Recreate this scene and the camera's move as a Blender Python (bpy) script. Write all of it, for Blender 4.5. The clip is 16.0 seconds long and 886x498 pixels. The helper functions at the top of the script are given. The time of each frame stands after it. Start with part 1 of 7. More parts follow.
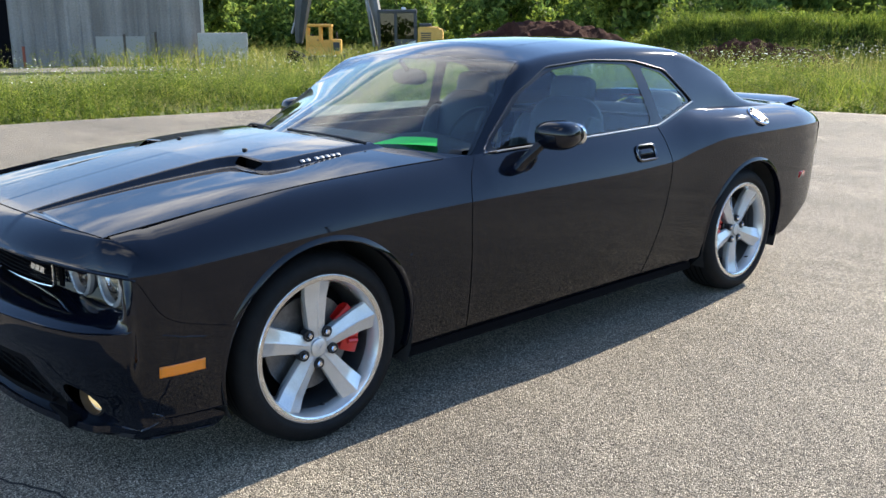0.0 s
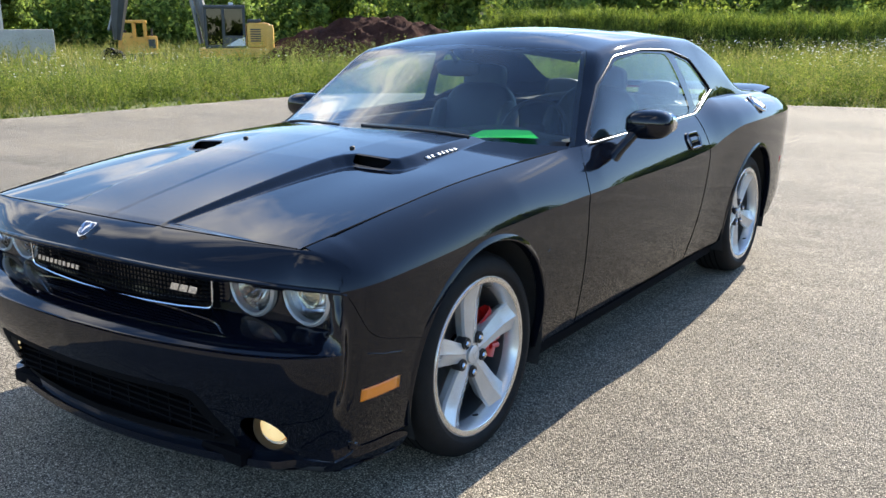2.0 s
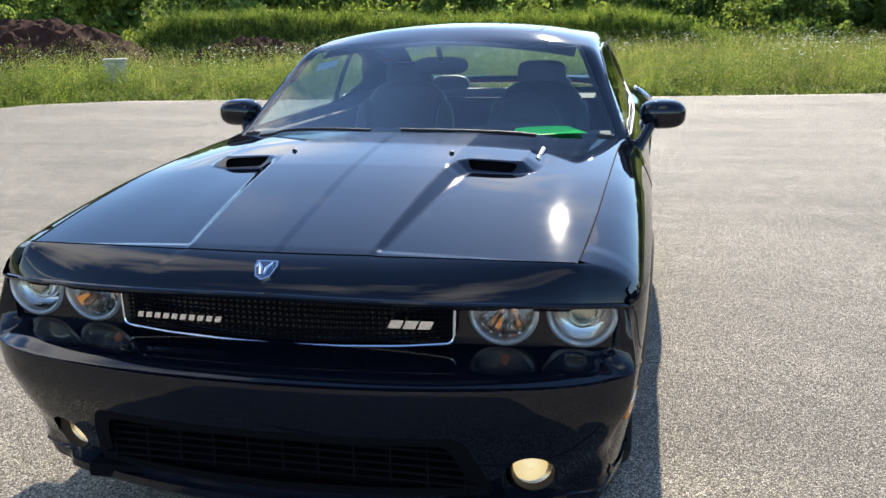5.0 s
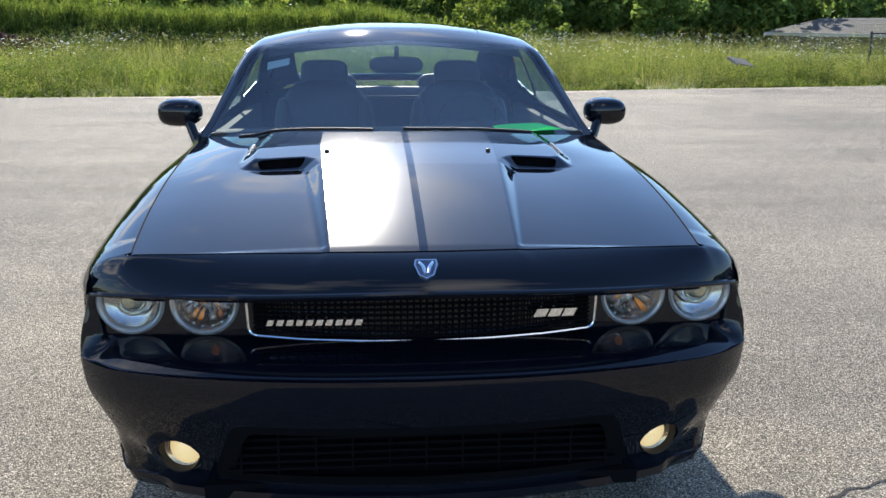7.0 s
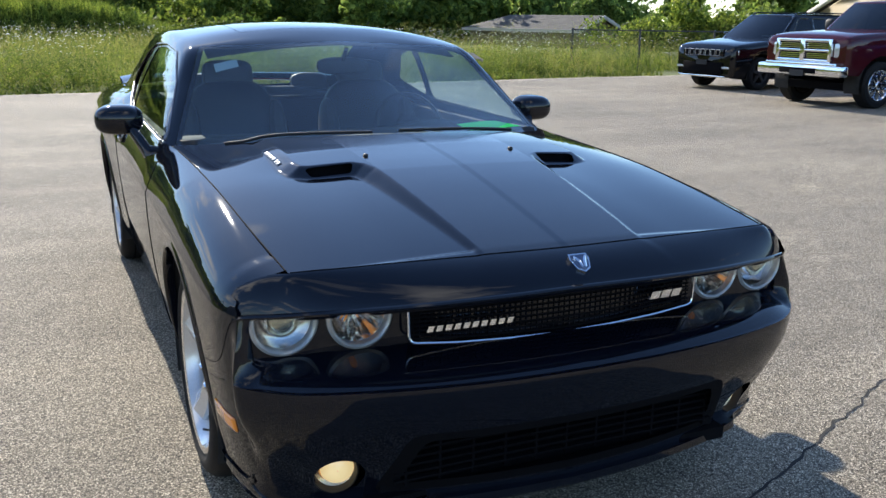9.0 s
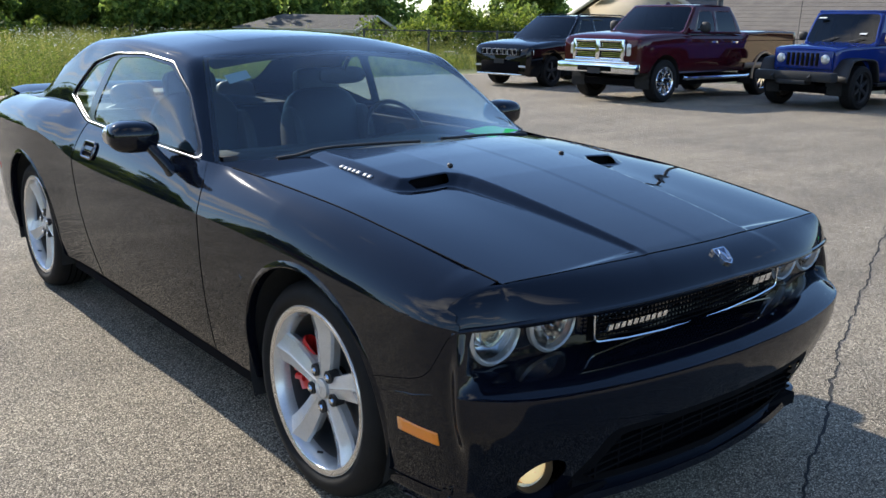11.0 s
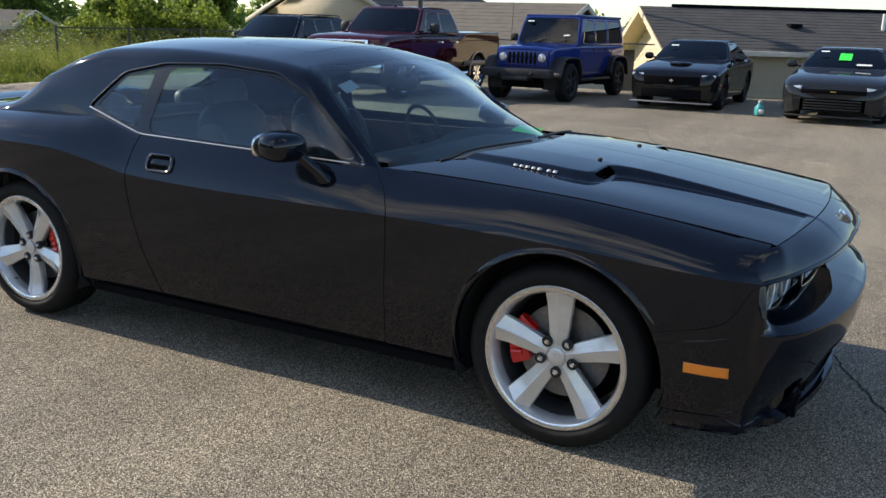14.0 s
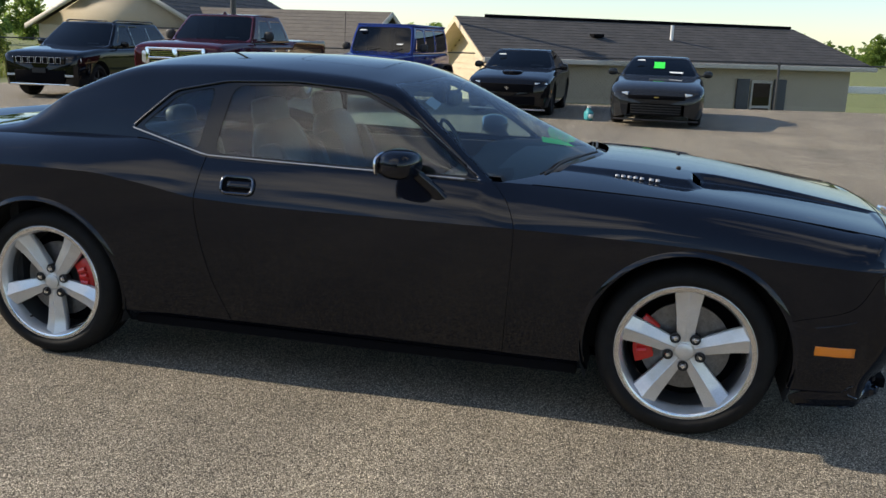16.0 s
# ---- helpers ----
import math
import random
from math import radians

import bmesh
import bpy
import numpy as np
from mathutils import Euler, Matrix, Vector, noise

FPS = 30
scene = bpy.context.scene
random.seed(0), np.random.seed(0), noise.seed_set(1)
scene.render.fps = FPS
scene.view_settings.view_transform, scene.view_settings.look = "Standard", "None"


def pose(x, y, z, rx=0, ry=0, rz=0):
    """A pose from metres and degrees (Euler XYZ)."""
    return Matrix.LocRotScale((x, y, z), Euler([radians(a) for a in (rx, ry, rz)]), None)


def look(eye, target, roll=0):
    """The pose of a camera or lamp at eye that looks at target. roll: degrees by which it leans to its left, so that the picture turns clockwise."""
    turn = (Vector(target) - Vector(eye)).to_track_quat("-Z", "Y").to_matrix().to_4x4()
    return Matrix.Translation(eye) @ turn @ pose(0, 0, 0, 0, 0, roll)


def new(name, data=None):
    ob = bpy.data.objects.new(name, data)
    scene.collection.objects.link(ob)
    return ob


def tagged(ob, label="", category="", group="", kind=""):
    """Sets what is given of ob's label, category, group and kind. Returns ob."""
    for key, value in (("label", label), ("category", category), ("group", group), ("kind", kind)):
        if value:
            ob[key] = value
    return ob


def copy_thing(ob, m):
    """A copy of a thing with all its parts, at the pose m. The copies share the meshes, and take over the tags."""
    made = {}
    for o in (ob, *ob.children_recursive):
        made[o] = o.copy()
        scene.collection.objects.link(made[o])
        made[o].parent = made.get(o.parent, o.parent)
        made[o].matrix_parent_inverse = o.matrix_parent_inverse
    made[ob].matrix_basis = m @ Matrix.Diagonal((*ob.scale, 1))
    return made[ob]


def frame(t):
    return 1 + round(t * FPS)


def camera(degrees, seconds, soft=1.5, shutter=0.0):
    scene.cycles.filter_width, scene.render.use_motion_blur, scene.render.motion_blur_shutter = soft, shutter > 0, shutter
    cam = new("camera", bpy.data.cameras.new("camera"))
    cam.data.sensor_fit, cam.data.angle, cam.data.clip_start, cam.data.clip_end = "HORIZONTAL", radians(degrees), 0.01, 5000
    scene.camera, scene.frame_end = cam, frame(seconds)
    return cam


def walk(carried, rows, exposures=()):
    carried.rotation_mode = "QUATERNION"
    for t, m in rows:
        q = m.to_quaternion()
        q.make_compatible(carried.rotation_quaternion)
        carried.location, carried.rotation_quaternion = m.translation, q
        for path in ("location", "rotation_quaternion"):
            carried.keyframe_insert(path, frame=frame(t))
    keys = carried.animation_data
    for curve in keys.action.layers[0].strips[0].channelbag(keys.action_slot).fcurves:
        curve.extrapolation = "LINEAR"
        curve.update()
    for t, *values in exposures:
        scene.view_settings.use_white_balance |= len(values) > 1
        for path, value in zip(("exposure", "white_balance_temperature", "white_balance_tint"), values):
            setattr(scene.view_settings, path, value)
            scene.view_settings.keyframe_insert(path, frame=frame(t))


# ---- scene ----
cam = camera(52.9, 16.0)
PATH = [
    (0, (3.464, -1.755, 1.473), (2.032, -0.441, 1.003), -0.2),
    (0.5, (3.223, -1.945, 1.457), (1.867, -0.552, 0.987), -0.2),
    (1, (2.983, -2.123, 1.456), (1.708, -0.656, 0.983), -0.4),
    (1.5, (2.71, -2.313, 1.464), (1.526, -0.772, 0.988), -0.3),
    (2, (2.457, -2.427, 1.444), (1.34, -0.839, 0.966), -0.3),
    (2.5, (2.183, -2.521, 1.443), (1.153, -0.873, 0.971), -0.3),
    (3, (1.904, -2.651, 1.456), (0.98, -0.942, 0.979), -0.2),
    (3.5, (1.648, -2.739, 1.459), (0.85, -0.969, 0.982), 0.0),
    (4, (1.395, -2.775, 1.428), (0.71, -0.957, 0.95), -0.1),
    (4.2, (1.299, -2.793, 1.43), (0.664, -0.958, 0.95), -0.3),
    (6.3, (0.255, -3.007, 1.438), (0.192, -1.067, 0.953), -0.1),
    (6.5, (0.143, -3.028, 1.441), (0.144, -1.088, 0.954), 0.3),
    (7, (-0.15, -3.047, 1.461), (0.02, -1.117, 0.967), 0.3),
    (7.5, (-0.416, -3.012, 1.449), (-0.107, -1.101, 0.95), 0.5),
    (8, (-0.683, -2.922, 1.456), (-0.219, -1.042, 0.957), 0.5),
    (8.5, (-0.996, -2.866, 1.461), (-0.369, -1.034, 0.961), 0.8),
    (9, (-1.305, -2.823, 1.484), (-0.503, -1.061, 0.983), 0.9),
    (9.5, (-1.553, -2.716, 1.487), (-0.657, -1.001, 0.982), 0.8),
    (9.7, (-1.641, -2.652, 1.484), (-0.701, -0.961, 0.978), 1.0),
    (11.8, (-2.738, -2.05, 1.524), (-1.334, -0.714, 1.03), 1.2),
    (12, (-2.857, -1.973, 1.52), (-1.415, -0.679, 1.025), 1.4),
    (12.5, (-3.188, -1.789, 1.528), (-1.648, -0.611, 1.036), 1.4),
    (13, (-3.406, -1.587, 1.518), (-1.799, -0.504, 1.026), 1.5),
    (13.5, (-3.615, -1.345, 1.541), (-1.957, -0.339, 1.05), 1.6),
    (14, (-3.84, -1.095, 1.539), (-2.129, -0.179, 1.054), 1.6),
    (14.5, (-4.056, -0.82, 1.557), (-2.293, -0.008, 1.074), 1.6),
    (15, (-4.162, -0.5, 1.541), (-2.356, 0.216, 1.065), 1.7),
    (15.5, (-4.267, -0.19, 1.541), (-2.417, 0.408, 1.071), 1.9),
    (16, (-4.424, 0.138, 1.547), (-2.533, 0.606, 1.09), 1.9),
]
# exposures: the phone opens up a little while the low sun is out of its view
walk(cam, [(t, look(e, g, r)) for t, e, g, r in PATH],
     exposures=[(0.0, 1.16, 6800, 10), (4.0, 1.14, 6800, 10), (7.0, 0.94, 6550, 10), (9.5, 0.84, 6600, 10), (12.5, 0.62, 6650, 10), (14.5, 0.46, 7300, 10), (16.0, 0.34, 7200, 10)])

# ---- sky and sun ----
SUN_AZ, SUN_EL = radians(-2.5), radians(29.0)      # measured from +y towards +x
SUN_DIR = Vector((math.sin(SUN_AZ) * math.cos(SUN_EL), math.cos(SUN_AZ) * math.cos(SUN_EL), math.sin(SUN_EL)))


def make_world():
    w = bpy.data.worlds.new("sky")
    scene.world = w
    w.use_nodes = True
    nt = w.node_tree
    nt.nodes.clear()
    out = nt.nodes.new("ShaderNodeOutputWorld")
    bg = nt.nodes.new("ShaderNodeBackground")
    bg.inputs["Strength"].default_value = 0.14
    sky = nt.nodes.new("ShaderNodeTexSky")
    sky.sky_type = "NISHITA"
    sky.sun_disc = False
    sky.sun_elevation = SUN_EL
    sky.sun_rotation = SUN_AZ
    sky.air_density, sky.dust_density, sky.ozone_density = 1.0, 0.12, 3.0
    # thin fair-weather clouds, laid on a plane high above the place
    co = nt.nodes.new("ShaderNodeTexCoord")
    sep = nt.nodes.new("ShaderNodeSeparateXYZ")
    nt.links.new(co.outputs["Generated"], sep.inputs[0])
    zz = nt.nodes.new("ShaderNodeMath"); zz.operation = "MAXIMUM"; zz.inputs[1].default_value = 0.04
    nt.links.new(sep.outputs["Z"], zz.inputs[0])
    comb = nt.nodes.new("ShaderNodeCombineXYZ")
    for axis in ("X", "Y"):
        d = nt.nodes.new("ShaderNodeMath"); d.operation = "DIVIDE"
        nt.links.new(sep.outputs[axis], d.inputs[0]); nt.links.new(zz.outputs[0], d.inputs[1])
        nt.links.new(d.outputs[0], comb.inputs[axis])
    n = nt.nodes.new("ShaderNodeTexNoise")
    n.inputs["Scale"].default_value = 0.75; n.inputs["Detail"].default_value = 9.0; n.inputs["Roughness"].default_value = 0.58
    n.inputs["Distortion"].default_value = 0.25
    nt.links.new(comb.outputs[0], n.inputs["Vector"])
    ramp = nt.nodes.new("ShaderNodeValToRGB")
    ramp.color_ramp.elements[0].position, ramp.color_ramp.elements[0].color = 0.55, (0, 0, 0, 1)
    ramp.color_ramp.elements[1].position, ramp.color_ramp.elements[1].color = 0.66, (0.9, 0.9, 0.9, 1)
    drift = nt.nodes.new("ShaderNodeSeparateXYZ")
    nt.links.new(comb.outputs[0], drift.inputs[0])
    thin = nt.nodes.new("ShaderNodeMapRange")                              # the clouds lie over the field and thin out over the row of cars
    thin.inputs["From Min"].default_value, thin.inputs["From Max"].default_value = -0.3, 1.3
    thin.inputs["To Min"].default_value, thin.inputs["To Max"].default_value = 0.03, -0.14
    nt.links.new(drift.outputs["X"], thin.inputs["Value"])
    amount = nt.nodes.new("ShaderNodeMath"); amount.operation = "ADD"
    nt.links.new(n.outputs["Fac"], amount.inputs[0]); nt.links.new(thin.outputs[0], amount.inputs[1])
    nt.links.new(amount.outputs[0], ramp.inputs[0])
    mix = nt.nodes.new("ShaderNodeMix"); mix.data_type = "RGBA"
    low = nt.nodes.new("ShaderNodeMapRange")
    low.inputs["From Min"].default_value, low.inputs["From Max"].default_value = 0.0, 0.14
    nt.links.new(sep.outputs["Z"], low.inputs["Value"])
    fade = nt.nodes.new("ShaderNodeMath"); fade.operation = "MULTIPLY"
    nt.links.new(low.outputs[0], fade.inputs[0]); nt.links.new(ramp.outputs["Color"], fade.inputs[1])
    nt.links.new(fade.outputs[0], mix.inputs["Factor"])
    deep = nt.nodes.new("ShaderNodeMix"); deep.data_type, deep.blend_type = "RGBA", "MULTIPLY"
    deep.inputs["Factor"].default_value = 1.0
    deep.inputs["B"].default_value = (0.90, 0.99, 1.12, 1)                # clear, dry air
    nt.links.new(sky.outputs["Color"], deep.inputs["A"])
    nt.links.new(deep.outputs["Result"], mix.inputs["A"])
    mix.inputs["B"].default_value = (9.0, 9.0, 9.1, 1)
    nt.links.new(mix.outputs["Result"], bg.inputs["Color"])
    nt.links.new(bg.outputs[0], out.inputs[0])


make_world()
sun_data = bpy.data.lights.new("sun", "SUN")
sun_data.energy, sun_data.angle, sun_data.color = 4.8, radians(0.53), (1.0, 0.94, 0.84)
sun = new("sun", sun_data)
sun.matrix_world = look(SUN_DIR * 60, (0, 0, 0))


# ---- materials ----
def shader(name, color, rough=0.5, metal=0.0, coat=0.0, coat_rough=0.03, spec=0.5, emission=None, strength=0.0):
    m = bpy.data.materials.new(name)
    m.use_nodes = True
    b = m.node_tree.nodes["Principled BSDF"]
    b.inputs["Base Color"].default_value = (*color, 1)
    b.inputs["Roughness"].default_value = rough
    b.inputs["Metallic"].default_value = metal
    b.inputs["Coat Weight"].default_value = coat
    b.inputs["Coat Roughness"].default_value = coat_rough
    b.inputs["Specular IOR Level"].default_value = spec
    if emission:
        b.inputs["Emission Color"].default_value = (*emission, 1)
        b.inputs["Emission Strength"].default_value = strength
    return m


def nodes_of(m):
    nt = m.node_tree
    return nt, nt.nodes["Principled BSDF"]


def noise_node(nt, scale, detail=6.0, rough=0.6, coord="Object", distortion=0.0):
    co = nt.nodes.new("ShaderNodeTexCoord")
    n = nt.nodes.new("ShaderNodeTexNoise")
    n.inputs["Scale"].default_value, n.inputs["Detail"].default_value = scale, detail
    n.inputs["Roughness"].default_value, n.inputs["Distortion"].default_value = rough, distortion
    nt.links.new(co.outputs[coord], n.inputs["Vector"])
    return n


def ramp_node(nt, src, stops):
    r = nt.nodes.new("ShaderNodeValToRGB")
    els = r.color_ramp.elements
    while len(els) < len(stops):
        els.new(0.5)
    for e, (p, c) in zip(els, stops):
        e.position, e.color = p, (*c, 1)
    nt.links.new(src, r.inputs[0])
    return r


def mix_node(nt, fac, a, b, blend="MIX"):
    m = nt.nodes.new("ShaderNodeMix")
    m.data_type, m.blend_type = "RGBA", blend
    for key, v in (("Factor", fac), ("A", a), ("B", b)):
        if isinstance(v, (int, float)):
            m.inputs[key].default_value = v
        elif isinstance(v, tuple):
            m.inputs[key].default_value = (*v, 1)
        else:
            nt.links.new(v, m.inputs[key])
    return m.outputs["Result"]


def bump(nt, b, height, strength=0.3, dist=0.01):
    bp = nt.nodes.new("ShaderNodeBump")
    bp.inputs["Strength"].default_value, bp.inputs["Distance"].default_value = strength, dist
    nt.links.new(height, bp.inputs["Height"])
    nt.links.new(bp.outputs[0], b.inputs["Normal"])


def mottled(name, c1, c2, scale=6.0, rough=0.7, bump_s=0.2, bump_d=0.01, fine=60.0, metal=0.0, coat=0.0):
    """A matte surface with variation at two scales."""
    m = shader(name, c1, rough, metal, coat)
    nt, b = nodes_of(m)
    n1 = noise_node(nt, scale, 5)
    n2 = noise_node(nt, fine, 4)
    r1 = ramp_node(nt, n1.outputs["Fac"], [(0.3, c1), (0.7, c2)])
    r2 = ramp_node(nt, n2.outputs["Fac"], [(0.3, (0.8, 0.8, 0.8)), (0.7, (1.15, 1.15, 1.15))])
    nt.links.new(mix_node(nt, 1.0, r1.outputs["Color"], r2.outputs["Color"], "MULTIPLY"), b.inputs["Base Color"])
    bump(nt, b, n2.outputs["Fac"], bump_s, bump_d)
    return m


def asphalt_material():
    """Weathered chip-seal: pale stones a few millimetres across in a grey-brown binder, broad stains and tyre wear."""
    m = shader("weathered_asphalt", (0.2, 0.19, 0.17), 0.85, spec=0.3)
    nt, b = nodes_of(m)
    co = nt.nodes.new("ShaderNodeTexCoord")
    v = nt.nodes.new("ShaderNodeTexVoronoi")
    v.inputs["Scale"].default_value = 195
    nt.links.new(co.outputs["Object"], v.inputs["Vector"])
    sep = nt.nodes.new("ShaderNodeSeparateColor")
    nt.links.new(v.outputs["Color"], sep.inputs[0])
    chip = ramp_node(nt, sep.outputs[0], [(0.0, (0.09, 0.077, 0.058)), (0.28, (0.285, 0.248, 0.190)), (0.72, (0.45, 0.393, 0.303)), (1.0, (0.90, 0.79, 0.62))])
    pit = ramp_node(nt, v.outputs["Distance"], [(0.22, (1.1, 1.1, 1.1)), (0.72, (0.28, 0.275, 0.27))])
    c = mix_node(nt, 1.0, chip.outputs["Color"], pit.outputs["Color"], "MULTIPLY")
    broad = noise_node(nt, 0.35, 6, 0.6)
    rb = ramp_node(nt, broad.outputs["Fac"], [(0.3, (0.76, 0.76, 0.77)), (0.7, (1.18, 1.165, 1.13))])
    c = mix_node(nt, 1.0, c, rb.outputs["Color"], "MULTIPLY")
    mid = noise_node(nt, 5.0, 6, 0.7)
    rm = ramp_node(nt, mid.outputs["Fac"], [(0.3, (0.86, 0.86, 0.86)), (0.72, (1.1, 1.1, 1.1))])
    c = mix_node(nt, 1.0, c, rm.outputs["Color"], "MULTIPLY")
    silt = noise_node(nt, 0.22, 8, 0.62, distortion=0.6)                  # pale dried silt where water stood
    rs = ramp_node(nt, silt.outputs["Fac"], [(0.57, (1.0, 1.0, 1.0)), (0.68, (1.22, 1.20, 1.15))])
    c = mix_node(nt, 1.0, c, rs.outputs["Color"], "MULTIPLY")
    stretch = nt.nodes.new("ShaderNodeMapping")                           # long wear streaks from wheels and ploughs
    stretch.inputs["Rotation"].default_value[2] = radians(-14)
    stretch.inputs["Scale"].default_value = (0.10, 1.0, 1.0)
    nt.links.new(co.outputs["Object"], stretch.inputs["Vector"])
    streak = noise_node(nt, 1.3, 6, 0.62)
    nt.links.new(stretch.outputs[0], streak.inputs["Vector"])
    rk = ramp_node(nt, streak.outputs["Fac"], [(0.34, (0.84, 0.835, 0.83)), (0.52, (1.0, 1.0, 1.0)), (0.66, (1.13, 1.12, 1.10))])
    c = mix_node(nt, 1.0, c, rk.outputs["Color"], "MULTIPLY")
    nt.links.new(c, b.inputs["Base Color"])
    h = nt.nodes.new("ShaderNodeMath"); h.operation = "SUBTRACT"; h.inputs[0].default_value = 1.0
    nt.links.new(v.outputs["Distance"], h.inputs[1])
    bump(nt, b, h.outputs[0], 0.85, 0.006)
    return m


def paint_material(name, color, flake=0.0, rough=0.35):
    m = shader(name, color, rough, 0.0, 0.84, 0.02, 0.0)
    nt, b = nodes_of(m)
    n = noise_node(nt, 3.0, 4)
    r = ramp_node(nt, n.outputs["Fac"], [(0.35, (0.022,) * 3), (0.75, (0.045,) * 3)])   # thin film of dust
    nt.links.new(r.outputs["Color"], b.inputs["Coat Roughness"])
    n2 = noise_node(nt, 900.0, 2)
    r2 = ramp_node(nt, n2.outputs["Fac"], [(0.4, color), (0.75, tuple(c * (1 + flake) + 0.002 for c in color))])
    nt.links.new(r2.outputs["Color"], b.inputs["Base Color"])
    return m


def glass_material(name, tint=(0.55, 0.66, 0.64), rough=0.0, film=0.0, gloss=0.095):
    """Tinted sheet glass without refraction: clear through, glossy on top."""
    m = bpy.data.materials.new(name)
    m.use_nodes = True
    nt = m.node_tree
    nt.nodes.clear()
    out = nt.nodes.new("ShaderNodeOutputMaterial")
    tr = nt.nodes.new("ShaderNodeBsdfTransparent"); tr.inputs[0].default_value = (*tint, 1)
    gl = nt.nodes.new("ShaderNodeBsdfGlossy"); gl.inputs["Roughness"].default_value = rough
    lw = nt.nodes.new("ShaderNodeLayerWeight"); lw.inputs["Blend"].default_value = 0.5
    pw = nt.nodes.new("ShaderNodeMath"); pw.operation = "POWER"; pw.inputs[1].default_value = 4.6
    nt.links.new(lw.outputs["Facing"], pw.inputs[0])
    fr = nt.nodes.new("ShaderNodeMath"); fr.operation = "MULTIPLY_ADD"; fr.inputs[1].default_value = 0.92; fr.inputs[2].default_value = gloss
    nt.links.new(pw.outputs[0], fr.inputs[0])
    mx = nt.nodes.new("ShaderNodeMixShader")
    nt.links.new(fr.outputs[0], mx.inputs[0]); nt.links.new(tr.outputs[0], mx.inputs[1]); nt.links.new(gl.outputs[0], mx.inputs[2])
    dust = nt.nodes.new("ShaderNodeBsdfTranslucent"); dust.inputs[0].default_value = (0.8, 0.82, 0.82, 1)
    mx2 = nt.nodes.new("ShaderNodeMixShader"); mx2.inputs[0].default_value = film
    nt.links.new(mx.outputs[0], mx2.inputs[1]); nt.links.new(dust.outputs[0], mx2.inputs[2])
    nt.links.new(mx2.outputs[0], out.inputs[0])
    return m


def stripe_material():
    """Satin vinyl film with a fine ribbed weave that runs along the hood."""
    m = shader("satin_black_stripe_film", (0.006, 0.006, 0.008), 0.125, 0.0, 0.0, 0.2, 0.5)
    nt, b = nodes_of(m)
    co = nt.nodes.new("ShaderNodeTexCoord")
    wave = nt.nodes.new("ShaderNodeTexWave")
    wave.bands_direction = "X"
    wave.inputs["Scale"].default_value, wave.inputs["Distortion"].default_value = 62.0, 0.3
    nt.links.new(co.outputs["Object"], wave.inputs["Vector"])
    r = ramp_node(nt, wave.outputs["Fac"], [(0.2, (0.115,) * 3), (0.8, (0.145,) * 3)])
    nt.links.new(r.outputs["Color"], b.inputs["Roughness"])
    c = ramp_node(nt, wave.outputs["Fac"], [(0.2, (0.004, 0.004, 0.005)), (0.8, (0.009, 0.009, 0.011))])
    nt.links.new(c.outputs["Color"], b.inputs["Base Color"])
    return m


ASPHALT = asphalt_material()
PAINT = paint_material("black_blue_car_paint", (0.0020, 0.0029, 0.0060), 1.0)
STRIPE = stripe_material()
GLASS = glass_material("tinted_window_glass", (0.66, 0.84, 0.85), film=0.007, gloss=0.08)
SCREEN = glass_material("windscreen_glass", (0.74, 0.85, 0.84), film=0.006)
LENS = glass_material("clear_lamp_lens", (0.93, 0.94, 0.94))
DARKGLASS = glass_material("dark_window_glass", (0.07, 0.08, 0.09), gloss=0.05)
RUBBER = mottled("tyre_rubber", (0.006, 0.006, 0.006), (0.011, 0.0105, 0.0105), 20, 0.7, 0.25, 0.002, 240)
RUBBER.node_tree.nodes["Principled BSDF"].inputs["Specular IOR Level"].default_value = 0.22
PLASTIC = mottled("black_plastic_trim", (0.010, 0.010, 0.011), (0.016, 0.016, 0.017), 30, 0.6, 0.15, 0.001, 300)
MATTE = shader("matte_black", (0.004, 0.004, 0.005), 0.9, spec=0.08)
PILLAR = shader("gloss_black_pillar", (0.003, 0.003, 0.0035), 0.16, 0.0, 0.0, 0.1, 0.5)
LINER = mottled("wheel_well_liner", (0.009, 0.009, 0.009), (0.02, 0.019, 0.018), 9, 0.85, 0.3, 0.004, 90)
CHROME = shader("chrome", (0.82, 0.83, 0.85), 0.09, 1.0)
SILVER = mottled("silver_painted_alloy", (0.64, 0.635, 0.62), (0.73, 0.725, 0.71), 14, 0.27, 0.03, 0.0005, 400, 0.55, 0.6)
BRIGHT = shader("machined_alloy", (0.74, 0.74, 0.75), 0.2, 1.0)
SATINTRIM = shader("satin_bright_trim", (0.36, 0.37, 0.39), 0.36, 0.9)
STEEL = mottled("brake_disc_steel", (0.16, 0.155, 0.15), (0.24, 0.235, 0.23), 30, 0.42, 0.1, 0.001, 200, 0.9)
REDCAL = shader("red_caliper_paint", (0.55, 0.012, 0.01), 0.35, 0.0, 0.5)
AMBER = shader("amber_lens", (0.85, 0.24, 0.015), 0.18, 0.0, 1.0)
REDLENS = shader("red_lens", (0.4, 0.008, 0.01), 0.18, 0.0, 1.0)
LEATHER = mottled("dark_slate_leather", (0.012, 0.012, 0.013), (0.020, 0.020, 0.021), 12, 0.5, 0.25, 0.003, 160)
CLOTHPALE = mottled("grey_leather_panel", (0.032, 0.031, 0.030), (0.048, 0.046, 0.044), 10, 0.55, 0.2, 0.003, 160)
DASH = mottled("dark_dashboard_vinyl", (0.010, 0.010, 0.011), (0.016, 0.016, 0.017), 20, 0.85, 0.2, 0.001, 240)
